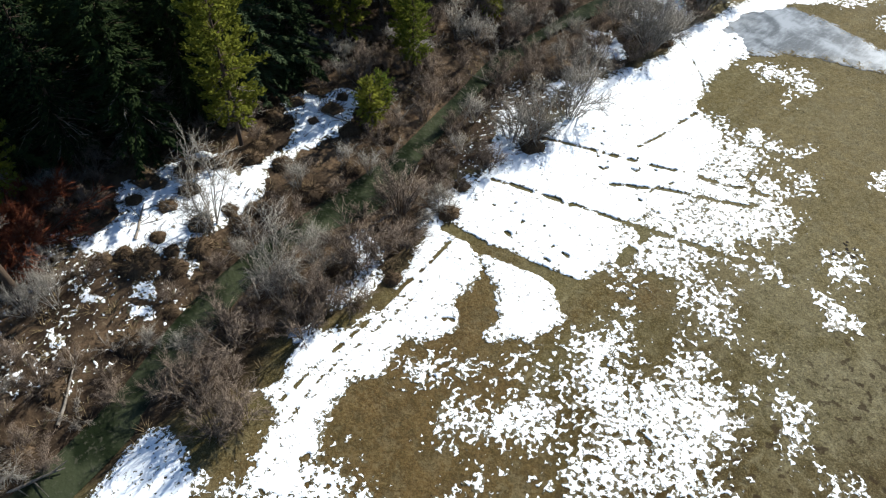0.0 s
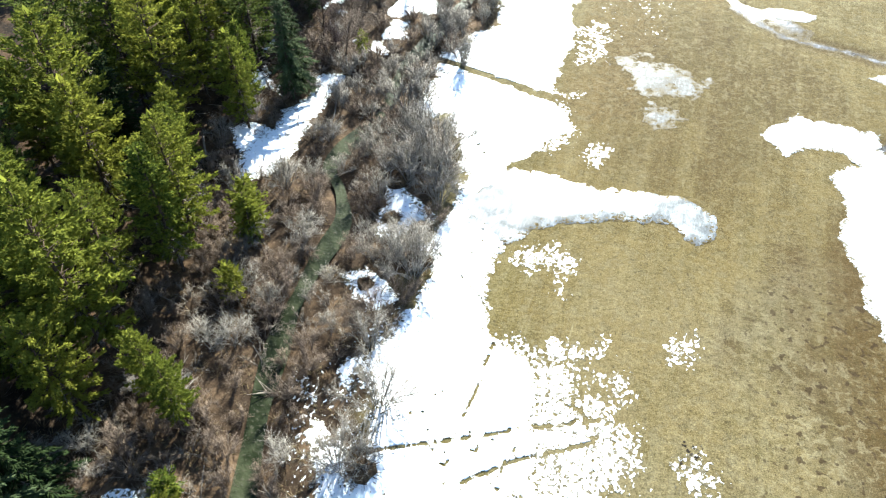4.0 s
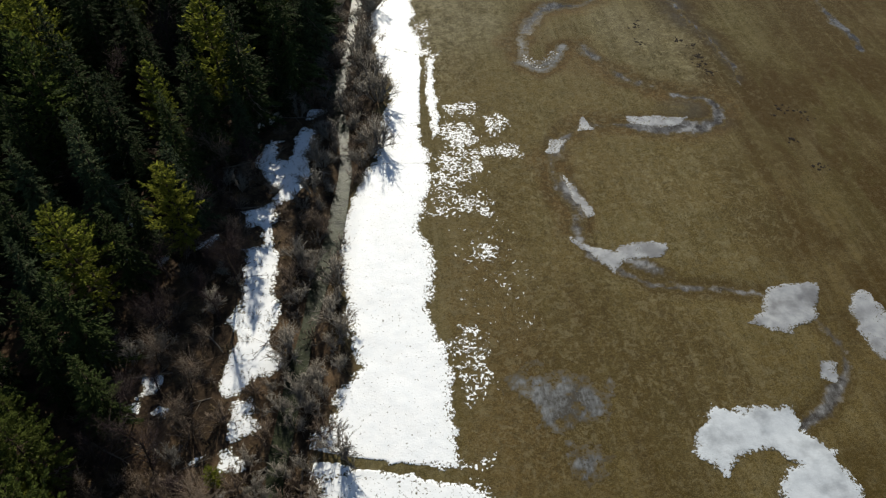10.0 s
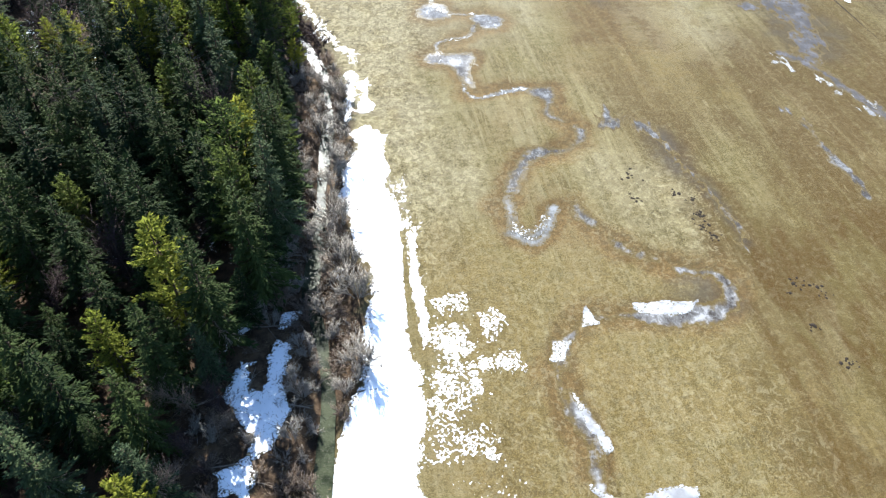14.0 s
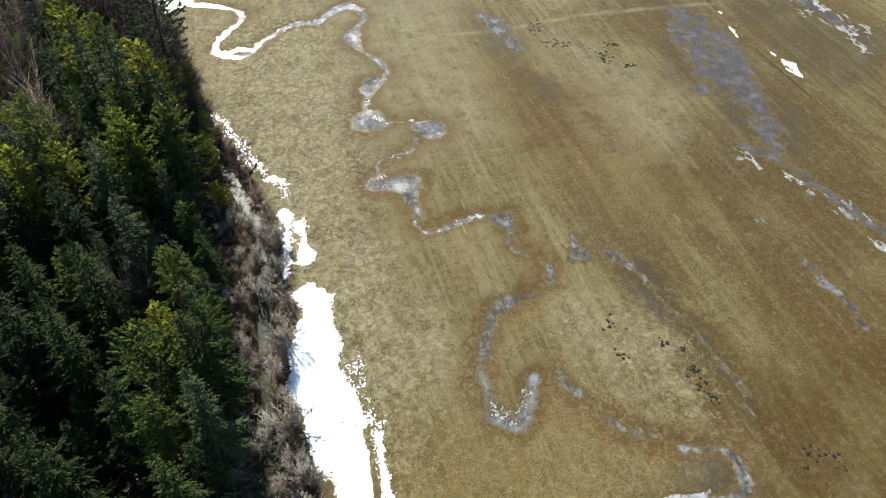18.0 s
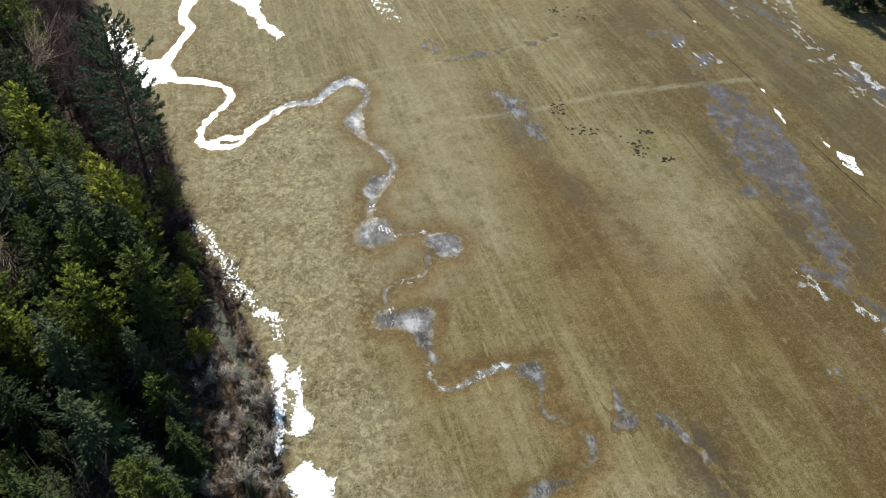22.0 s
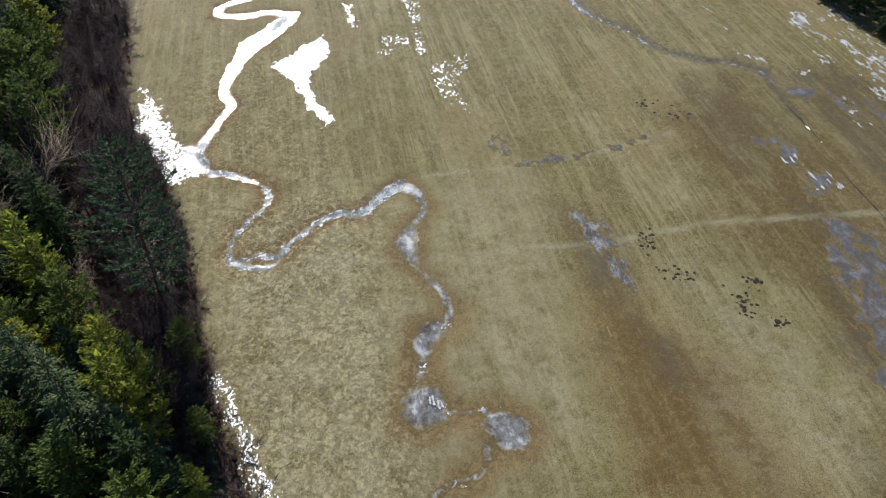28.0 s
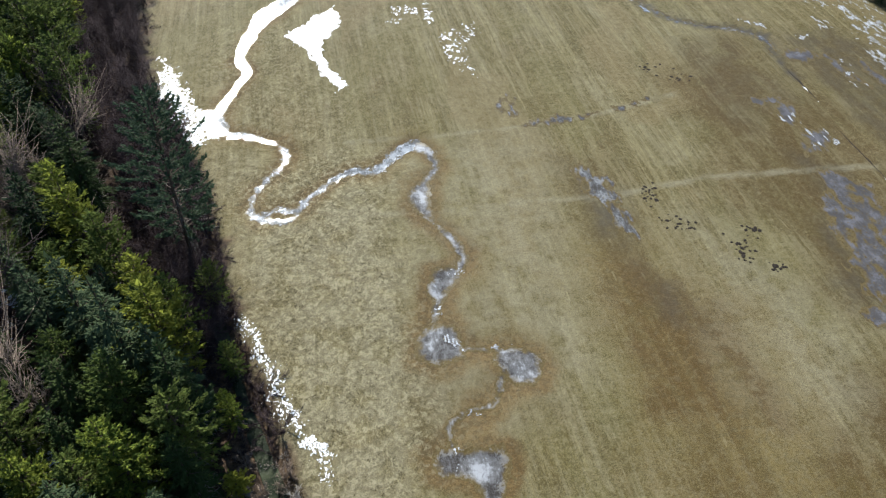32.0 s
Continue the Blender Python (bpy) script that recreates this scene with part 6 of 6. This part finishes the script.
NEAR_KINDS += [("spruce_tree", "grey-green spruce with loose layered branches", *conifer_meshes("fir", 12.0, sp_, 0.12, 25, 7, 44, NEEDLE_BLUE, 0.52, 3), 12.0) for sp_ in (2.3, 2.7)]
NEAR_KINDS += [("green_pine", "mid-green pine with broad rounded uneven crown", *conifer_meshes("pine", 12.0, sp_, 0.18, 23, 7, 50, NEEDLE_MID, 0.62, 1), 12.0) for sp_ in (2.3, 2.8)]
NEAR_FORMS = {"fir_tree": NEAR_KINDS[0:3], "pine_tree": NEAR_KINDS[3:6], "spruce_tree": NEAR_KINDS[6:8], "green_pine": NEAR_KINDS[8:10]}
FIRS, PINES, SPRUCES, YOUNG, TALL, GREENS = TREE_KINDS[0:5], TREE_KINDS[5:9], TREE_KINDS[9:12], TREE_KINDS[12:14], TREE_KINDS[14], TREE_KINDS[15:19]
SOLO = [("p", -32.4, 11.6, 12.0), ("y", -29.8, 20.2, 3.0), ("p", -33.2, 24.8, 7.0), ("p", -31.7, 24.1, 6.6), ("y", -34.9, 37.9, 4.6), ("f", -36.3, 17.7, 10.5), ("y", -29.1, 18.9, 3.6), ("y", -35.5, 38.9, 4.8), ("f", -40.3, 55.3, 9), ("p", -42.4, 51.1, 8), ("p", -37.9, 33.7, 10.5), ("p", -38.6, 36.4, 11), ("y", -33.6, 33.1, 3.3), ("s", -40.2, 53.9, 9.8), ("p", -41.4, 48.6, 8.8), ("f", -44.8, 66.4, 10), ("y", -37, 61.5, 2.6), ("p", -48.1, 77.8, 13), ("s", -41.9, 87.2, 11), ("p", -41.0, 105.2, 16.5), ("p", -46.4, 100.2, 11), ("p", -42, 84.2, 11)]
SOLO += [("p", -42.5, 27, 10), ("p", -45, 31, 11), ("p", -41.2, 23.5, 8.5), ("p", -46.5, 25, 11), ("p", -44.2, 36, 12), ("p", -43.6, 20.6, 9), ("p", -40.6, 31.2, 9.5)]
SOLO += [("t", -36, 186.8, 28), ("g", -32.4, 178.5, 9), ("s", -39, 165.6, 22), ("p", -30.6, 161.5, 8), ("p", -35.2, -0.5, 9), ("f", -35.6, 7.2, 13), ("f", -36.8, 11, 14), ("s", -36.2, 14.6, 12), ("f", -38.5, 8, 15), ("f", -37, 3.5, 13), ("f", -41, 3, 15), ("f", -41, 12, 15), ("f", -39.6, 16, 14), ("f", -43, 8, 15), ("f", -44, 15, 16), ("s", -33, 131, 12), ("g", -34.4, 134.5, 13), ("s", -35, 150, 12), ("g", -33.5, 145, 10), ("p", -32, 127, 8), ("g", -30.8, 168.5, 7), ("y", -30.2, 154, 5), ("g", -35.5, 172, 14)]
pool = {"p": PINES, "f": FIRS, "s": SPRUCES, "y": YOUNG, "t": [TALL], "g": GREENS}
for i, (k, x, y, h) in enumerate(SOLO):
    stand(pool[k][i % len(pool[k])], x, y, h)
spots = [(s[1], s[2]) for s in SOLO]


def in_forest(x, y):
    if x > float(edge_x(FOREST_EDGE, y)) - (0.2 if 95 < y < 170 else 1.2):
        return False
    return not (13 < y < 33 and x > -44 and (int(x * 1.3) + int(y * 0.9)) % 2)


def forest_height(y):
    return float(np.interp(y, [0, 22, 32, 60, 80, 110, 150, 175, 260], [13, 12.5, 12.5, 12.5, 13, 15, 15.5, 18, 19]))


def thinned(x, y):
    """In the forest, outside its small clearings."""
    if -76 < x < -54 and 160 < y < 202 and (int(x * 1.7) * 7 + int(y * 1.3) * 5) % 3:
        return False
    return in_forest(x, y) and float(fbm(np.array(x), np.array(y), 0.085, 181, 2)) > (-0.28 if y < 62 else -0.42)


trees = scatter(5000, -80, -34, 30, 64, 3.3, thinned, spots)
trees += [(float(edge_x(FOREST_EDGE, y)) - 0.6 + rng.normal(0, 0.5), y) for y in np.arange(106, 176, 3.4)]
trees += scatter(16000, -86, -30, -12, 286, 3.5, thinned, spots + trees)
trees = [p for p in trees if -3 < p[1] < 278 and p[0] > float(edge_x(FOREST_EDGE, p[1])) - (36 if p[1] < 85 or p[1] > 235 else 46)]
for i, (x, y) in enumerate(trees):
    h = forest_height(y) * rng.uniform(0.55, 1.18)
    r = rng.uniform()
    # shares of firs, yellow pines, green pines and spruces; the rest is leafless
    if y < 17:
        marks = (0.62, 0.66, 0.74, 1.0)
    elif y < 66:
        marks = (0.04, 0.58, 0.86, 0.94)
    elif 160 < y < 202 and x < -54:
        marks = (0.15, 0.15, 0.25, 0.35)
    # here and next: extra near-black firs stand in for forest shade
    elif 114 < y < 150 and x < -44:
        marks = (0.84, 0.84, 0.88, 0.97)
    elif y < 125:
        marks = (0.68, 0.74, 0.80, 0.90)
    else:
        marks = (0.30, 0.45, 0.72, 0.89)
    if r < marks[0]:
        kind = FIRS[i % 5]
    elif r < marks[1]:
        kind = PINES[i % 4]
    elif r < marks[2]:
        kind = GREENS[i % 4]
    elif r < marks[3]:
        kind = SPRUCES[i % 3]
    else:
        kind = BARE[i % 3]
        h *= 0.8
    stand(kind, x, y, h)
for i, (x, y) in enumerate(scatter(2200, -58, -34, 165, 275, 1.75, lambda x, y: float(edge_x(FOREST_EDGE, y)) < x < float(edge_x(MEADOW_EDGE, y)) - 1)):
    stand(BARE[1 + i % 2], x, y, rng.uniform(4.5, 9.5))
for i, (x, y) in enumerate(scatter(700, -50, -36, 54, 100, 2.3, lambda x, y: float(edge_x(FOREST_EDGE, y)) - 1.5 < x < float(edge_x(FOREST_EDGE, y)) + 5.5 and not any(float(inside_distance(x, y, a[3])) > -0.4 for a in SNOW_AREAS if a[0] == "side_snow"))):
    stand(BARE[i % 3], x, y, rng.uniform(3.0, 7.5))
for i, (x, y) in enumerate(scatter(60, -37.5, -32.4, 172, 185, 1.3, lambda x, y: True)):
    stand(BARE[1 + i % 2], x, y, rng.uniform(5, 9))
for x, y in scatter(300, 91, 112, 196, 285, 4.2, lambda x, y: x > 91 + 0.04 * (248 - y)):
    stand(FIRS[int(x * 7) % 5], x, y, rng.uniform(11, 16))
print("trees", len(trees))

# ---------------------------------------------------------------- willow brush along the stream
# stems, height, radius, twigs, ragged, material, kind, label
SHRUB_FORMS = [(22, 2.3, 1.7, 5, 0.2, TWIG_GREY, "willow_shrub", "grey leafless willow shrub with dense fine twigs"), (18, 2.0, 1.3, 5, 0.3, TWIG_GREY, "willow_shrub", "grey leafless willow shrub with dense fine twigs"), (20, 1.4, 1.3, 5, 0.3, TWIG_RED, "dogwood_shrub", "low reddish-brown leafless shrub on stream bank"), (18, 1.8, 1.2, 5, 0.35, TWIG_RED, "dogwood_shrub", "low reddish-brown leafless shrub on stream bank"), (10, 3.0, 1.2, 6, 0.35, TWIG_GREY, "alder_shrub", "tall open grey alder shrub beside the stream"), (16, 0.9, 1.5, 4, 0.5, TWIG_DRY, "brush_tangle", "low bleached tangle of dry bent branches")]


def shrub_set(tiny, thick, fine):
    made = []
    for stems, tall, wide, twigs, ragged, mat, name, label in SHRUB_FORMS:
        a, b = domed(stems, tall, wide, twigs, tiny, thick, fine, ragged)
        made.append((name, label, mesh_from("woody_frame", *a, mat), mesh_from("twig_crown", *b, mat)))
    return made


SHRUBS_NEAR, SHRUBS_FAR = shrub_set(5, 0.026, 0.0085), shrub_set(2, 0.036, 0.021)


def shrub(kind, x, y, s, flat=1.0):
    name, label, a, b = (SHRUBS_NEAR if y < 52 else SHRUBS_FAR)[kind]
    thing = new(name)
    thing.matrix_basis = pose(x, y, float(ground_z(x, y)), 0, 0, rng.uniform(0, 360)) @ Matrix.Diagonal((s, s, s * flat, 1))
    part("woody_frame", a, thing)
    part("twig_crown", b, thing)
    return tagged(thing, label, "shrub", {"willow_shrub": "willow shrubs along the stream", "dogwood_shrub": "reddish shrubs along the stream", "alder_shrub": "alder shrubs along the stream", "brush_tangle": "brush tangles on the bank"}[name])


CLEAR = [np.array(a[3]) for a in SNOW_AREAS if a[0] in ("side_snow", "bank_snow") and a[1] > 0.6]


def in_brush(x, y):
    if x > float(edge_x(MEADOW_EDGE, y)) - 0.4 or x < float(edge_x(FOREST_EDGE, y)) - 2.0:
        return False
    if y < 20 and float(line_distance(x, y, STREAM)) > 1.1 and not any(float(inside_distance(x, y, [tuple(p) for p in c])) > -1.0 for c in CLEAR):
        return True
    if float(line_distance(x, y, STREAM)) < 0.75 + 0.8 * float(value_noise(np.array(x * 0.25), np.array(y * 0.25), 191)):
        return False
    return not any(float(inside_distance(x, y, [tuple(p) for p in c])) > (-0.9 if y < 30 else -0.3) for c in CLEAR)


BIG_SHRUBS = [(-16.6, 1.5, 1.15, 2), (-16.3, 2.7, 1.1, 3), (-17.2, 2.6, 1.0, 2), (-18.3, 7.0, 1.1, 2), (-18.9, 8.4, 1.2, 3), (-18.6, 9.8, 1.0, 2), (-20.2, 12.7, 1.2, 3), (-19.8, 14.1, 1.1, 2), (-21.8, 28.4, 1.5, 0), (-23.4, 38.4, 1.6, 0), (-24, 32.4, 1.3, 1), (-21.9, 25.6, 1.4, 1), (-25.6, 50.2, 2.0, 0), (-26.9, 47.4, 1.8, 1), (-24.8, 47.2, 1.5, 0), (-27.6, 51.5, 1.6, 0), (-25, 39.6, 1.5, 1), (-24.6, 34.3, 1.3, 3), (-18.6, 1.8, 1.5, 3), (-20.2, 4.2, 1.5, 2), (-20.4, 11.6, 1.6, 3), (-22, 15.5, 1.5, 3), (-20, 7.6, 1.3, 2), (-22.6, 24.6, 1.4, 1), (-25.3, 33.4, 1.1, 3), (-24.2, 45.8, 1.3, 1), (-27.6, 7.2, 1.6, 4), (-22.3, 7.8, 1.5, 4), (-28, 63, 1.1, 0), (-24.6, 99.2, 1.4, 0), (-24.6, 108, 1.6, 0), (-25.3, 112.6, 1.7, 1), (-26, 119, 1.6, 0), (-25, 129.6, 1.4, 0), (-24.4, 146, 1.5, 1)]
for x, y, s, k in BIG_SHRUBS:
    shrub(k, x, y, s)
red_form = branching(0.4, 14, 2.2, 0.9, 8, 7, 0.026, 0.42, 0.016)
red_frame, red_crown = mesh_from("woody_frame", *red_form[0], TWIG_RED), mesh_from("leaf_crown", *red_form[1], TWIG_RUST)
for x, y, s in ((-32.6, -0.9, 1.2), (-34.2, -0.2, 1.2), (-31.4, -1.9, 1.0), (-33.6, -2.2, 1.2), (-35.2, 0.8, 1.1)):
    thing = new("russet_bush")
    thing.matrix_basis = pose(x, y, float(ground_z(x, y)), 0, 0, 60 * x) @ Matrix.Diagonal((s, s, s * 0.9, 1))
    part("woody_frame", red_frame, thing)
    part("leaf_crown", red_crown, thing)
    tagged(thing, "russet-red bushy shrub at the dark forest edge", "shrub", "russet bushes at the forest edge")
brush = scatter(4200, -48, -16, -14, 62, 1.15, in_brush, [(b[0], b[1]) for b in BIG_SHRUBS])
brush += scatter(3600, -60, -16, 62, 262, 1.8, in_brush, [(b[0], b[1]) for b in BIG_SHRUBS])
brush += scatter(9000, -48, -24, 62, 200, 1.35, lambda x, y: in_brush(x, y) and float(line_distance(x, y, STREAM)) < 3.2, brush)
far_v, far_f, far_at = [], [], 0
fa, fb = branching(0.35, 10, 1.9, 0.9, 6, 3, 0.042, 0.42, 0.022)
far_form = join(fa, fb)
for i, (x, y) in enumerate(brush):
    if y > 158:
        c, s_, q = math.cos(i * 1.7), math.sin(i * 1.7), rng.uniform(0.6, 1.15)
        v = far_form[0] * q
        far_v.append(np.stack([c * v[:, 0] - s_ * v[:, 1] + x, s_ * v[:, 0] + c * v[:, 1] + y, v[:, 2] * rng.uniform(0.75, 1.1) + float(ground_z(x, y))], 1))
        far_f += [tuple(k + far_at for k in f) for f in far_form[1]]
        far_at += len(v)
        continue
    r = rng.uniform()
    near_wood = x < float(edge_x(FOREST_EDGE, y)) + 3.5
    k = (2 + i % 2) if (r < 0.42 or near_wood and r < 0.6) else (i % 2) if r < 0.78 else 4 if r < 0.86 else 5
    if y < 20:
        k = 2 + i % 2 if r < 0.58 else i % 2 if r < 0.66 else 4 if r < 0.86 else 5
    shrub(k, x, y, rng.uniform(0.55, 1.1) * (0.9 if y < 20 else 1.0) * (1.15 if 95 < y < 140 else 1.0), rng.uniform(0.75, 1.1))
tagged(new("far_brush", mesh_from("far_brush", np.concatenate(far_v), far_f, TWIG_DARK)), "reddish-brown leafless brush along the far forest edge", "brush", kind="stuff")
print("shrubs", len(brush))

# ---------------------------------------------------------------- bank grass, fallen wood, earth mounds
n = 2600
tx, ty = rng.uniform(-50, -15, n * 3), rng.uniform(-14, 230, n * 3)
ok = (tx < edge_x(MEADOW_EDGE, ty) + 0.3) & (tx > edge_x(FOREST_EDGE, ty) - 5) & (line_distance(tx, ty, STREAM) > 0.9)
tx, ty = tx[ok][:n], ty[ok][:n]
tz = ground_z(tx, ty)
rep = np.repeat(np.arange(len(tx)), 9)
ang, ln = rng.uniform(0, 2 * math.pi, len(rep)), rng.uniform(0.25, 0.65, len(rep))
a = np.stack([tx[rep] + 0.12 * np.cos(ang), ty[rep] + 0.12 * np.sin(ang), tz[rep] - 0.03], 1)
b = a + np.stack([np.cos(ang) * ln * 0.75, np.sin(ang) * ln * 0.75, ln * rng.uniform(0.25, 0.8, len(rep))], 1)
tagged(new("bank_grass", mesh_from("bank_grass", *prisms(a, b, 0.03, 0.006), STRAW)), "dry straw-coloured grass tussocks along the stream bank", "grass", kind="stuff")


def tussock_meshes(seed_turn):
    rings, fs = [(0, 0, 0.42)], []
    for r_, z_ in ((0.25, 0.38), (0.48, 0.24), (0.62, 0.05), (0.66, -0.12)):
        for k in range(10):
            j = 1 + 0.16 * math.sin(k * 2.3 + seed_turn + r_ * 5)
            rings.append((r_ * j * math.cos(k * 0.628), r_ * j * math.sin(k * 0.628), z_))
    fs += [(0, 1 + k, 1 + (k + 1) % 10) for k in range(10)]
    for q in range(3):
        fs += [(1 + q * 10 + k, 11 + q * 10 + k, 11 + q * 10 + (k + 1) % 10, 1 + q * 10 + (k + 1) % 10) for k in range(10)]
    k = 150
    u, a_ = rng.uniform(0, 1, k), rng.uniform(0, 2 * math.pi, k)
    s = np.stack([0.6 * u * np.cos(a_), 0.6 * u * np.sin(a_), 0.42 * (1 - u ** 2)], 1)
    e = s + np.stack([np.cos(a_) * (0.12 + 0.25 * u), np.sin(a_) * (0.12 + 0.25 * u), rng.uniform(-0.12, 0.22, k)], 1)
    return mesh_from("sod", rings, fs, LITTER_SOD), mesh_from("grass_tuft", *prisms(s, e, 0.022, 0.006), STRAW_DARK)


TUSSOCKS = [tussock_meshes(i * 1.3) for i in range(3)]
side_poly = [a for a in SNOW_AREAS if a[0] == "side_snow"][0][3]
spots_t = scatter(400, -35, -25, -2, 22, 1.3, lambda x, y: float(inside_distance(x, y, side_poly)) > -0.8 and abs(x + 29.5) > 2.0)[:16]
spots_t += [(-31.9, 4.7), (-30.2, 5.9), (-30.6, 7.4), (-28.0, 6.7), (-28.1, 8.4), (-30.8, 11.4), (-29.5, 12.6), (-27.7, 3.3), (-32.2, 8.7), (-28.5, 4.5), (-33.2, 1.6), (-28.6, 2.7), (-31.8, 13.0), (-33.7, 16.3)]
spots_t += scatter(300, -34, -17, -10, 45, 2.2, lambda x, y: float(edge_x(FOREST_EDGE, y)) < x < float(edge_x(MEADOW_EDGE, y)) + 0.6 and float(line_distance(x, y, STREAM)) > 1.2)[:46]
for i, (x, y) in enumerate(spots_t):
    thing = new("grass_tussock")
    s = rng.uniform(0.75, 1.15) if 16 <= i < 30 else rng.uniform(0.6, 1.3)
    thing.matrix_basis = pose(x, y, float(ground_z(x, y)), 0, 0, rng.uniform(0, 360)) @ Matrix.Diagonal((s, s, s * rng.uniform(0.7, 1.0), 1))
    part("sod", TUSSOCKS[i % 3][0], thing)
    part("grass_tuft", TUSSOCKS[i % 3][1], thing)
    tagged(thing, "brown dry grass tussock rising from the snowy bank", "tussock", "grass tussocks on the bank")


def fallen(x, y, length, turn, r, mat):
    thing = new("fallen_branch")
    z = float(ground_z(x, y))
    thing.matrix_basis = pose(x, y, z + r * 0.6, 0, rng.uniform(-4, 4), turn)
    pts = [(length * u, 0.06 * length * math.sin(3 * u), 0.12 * math.sin(2.5 * u)) for u in (-0.5, -0.25, 0, 0.25, 0.5)]
    part("stem", mesh_from("stem", *tube(pts, [r, r * 0.85, r * 0.7, r * 0.5, r * 0.25]), mat), thing)
    k = 5
    u = rng.uniform(-0.2, 0.45, k)
    s = np.stack([length * u, 0.06 * length * np.sin(3 * u), 0.12 * np.sin(2.5 * u)], 1)
    e = s + np.stack([rng.uniform(0.1, 0.3, k) * length, rng.normal(0, 0.16, k) * length, rng.uniform(0.0, 0.12, k) * length], 1)
    for i in range(k):
        part("side_branch", mesh_from("side_branch", *prisms(s[i:i + 1], e[i:i + 1], r * 0.4, r * 0.15), mat), thing)
    tagged(thing, "bleached bare branch fallen across the brushy bank", "branch", "fallen branches on the bank")


for x, y in scatter(260, -46, -18, -8, 120, 3.5, lambda x, y: float(edge_x(FOREST_EDGE, y)) - 3 < x < float(edge_x(MEADOW_EDGE, y)) - 1):
    fallen(x, y, rng.uniform(2, 4.5), rng.uniform(0, 360), rng.uniform(0.05, 0.11), TWIG_DRY)
leaning = new("dead_trunk")
leaning.matrix_basis = pose(-28.7, -2.3, float(ground_z(-28.7, -2.3)), 2, -6, 0)
part("stem", mesh_from("stem", *tube([(0, 0, h) for h in (-0.3, 1, 3, 5, 7.5)], [0.3, 0.24, 0.2, 0.17, 0.1], 9), BARK), leaning)
tagged(leaning, "bare brown dead trunk leaning at the forest edge", "tree trunk")

# burrow mounds; those at y 105 to 125 stand in for dark-green tufts
MOUND_CLUSTERS = [(26.9, 188.2, 5, 0.9), (26.3, 186.4, 3, 0.7), (27.5, 181.8, 3, 0.9), (29.2, 180.8, 4, 0.8), (37.6, 178.2, 5, 0.8), (35, 175.6, 6, 1.0), (37.3, 171.5, 6, 0.7), (34.2, 174, 3, 0.7), (16.2, 116.8, 3, 0.5), (16, 114.4, 4, 0.5), (15.7, 112.4, 5, 0.5), (16.3, 110.4, 4, 0.4), (9.6, 118, 3, 0.6), (10.8, 122.4, 4, 0.8), (14.5, 118.2, 3, 0.6), (21.8, 102, 4, 0.8), (24.3, 100.9, 4, 0.8), (20.9, 96.6, 3, 0.6), (21.8, 91.8, 4, 0.6), (-4.7, 31.5, 6, 0.5), (40, 219, 4, 1.4), (43, 215, 4, 1.2)]
mv, mf = [(0, 0, 0.13)], []
for ring, (rad, hz) in enumerate(((0.14, 0.10), (0.24, 0.03), (0.30, -0.05))):
    for k in range(9):
        j = 1 + 0.22 * math.sin(k * 2.7 + ring)
        mv.append((rad * j * math.cos(k * 0.698), rad * j * math.sin(k * 0.698), hz))
mf += [(0, 1 + k, 1 + (k + 1) % 9) for k in range(9)]
for ring in range(2):
    mf += [(1 + ring * 9 + k, 10 + ring * 9 + k, 10 + ring * 9 + (k + 1) % 9, 1 + ring * 9 + (k + 1) % 9) for k in range(9)]
mound_mesh = mesh_from("earth_mound", mv, mf, SOIL)
for cx, cy, count, rad in MOUND_CLUSTERS:
    for _ in range(count * 3):
        x, y, s = cx + rng.normal(0, rad * 0.8), cy + rng.normal(0, rad * 0.8), rng.uniform(0.3, 0.85) * (1.3 if cy > 160 else 1.0 if cy > 60 else 0.45)
        ob = new("earth_mound", mound_mesh)
        ob.matrix_basis = pose(x, y, float(ground_z(x, y)), 0, 0, rng.uniform(0, 360)) @ Matrix.Diagonal((s * rng.uniform(0.7, 1.5), s, s * 0.5, 1))
        tagged(ob, "small dark mound on meadow for burrow soil and grass tufts", "earth mound", "burrow mounds on the meadow")
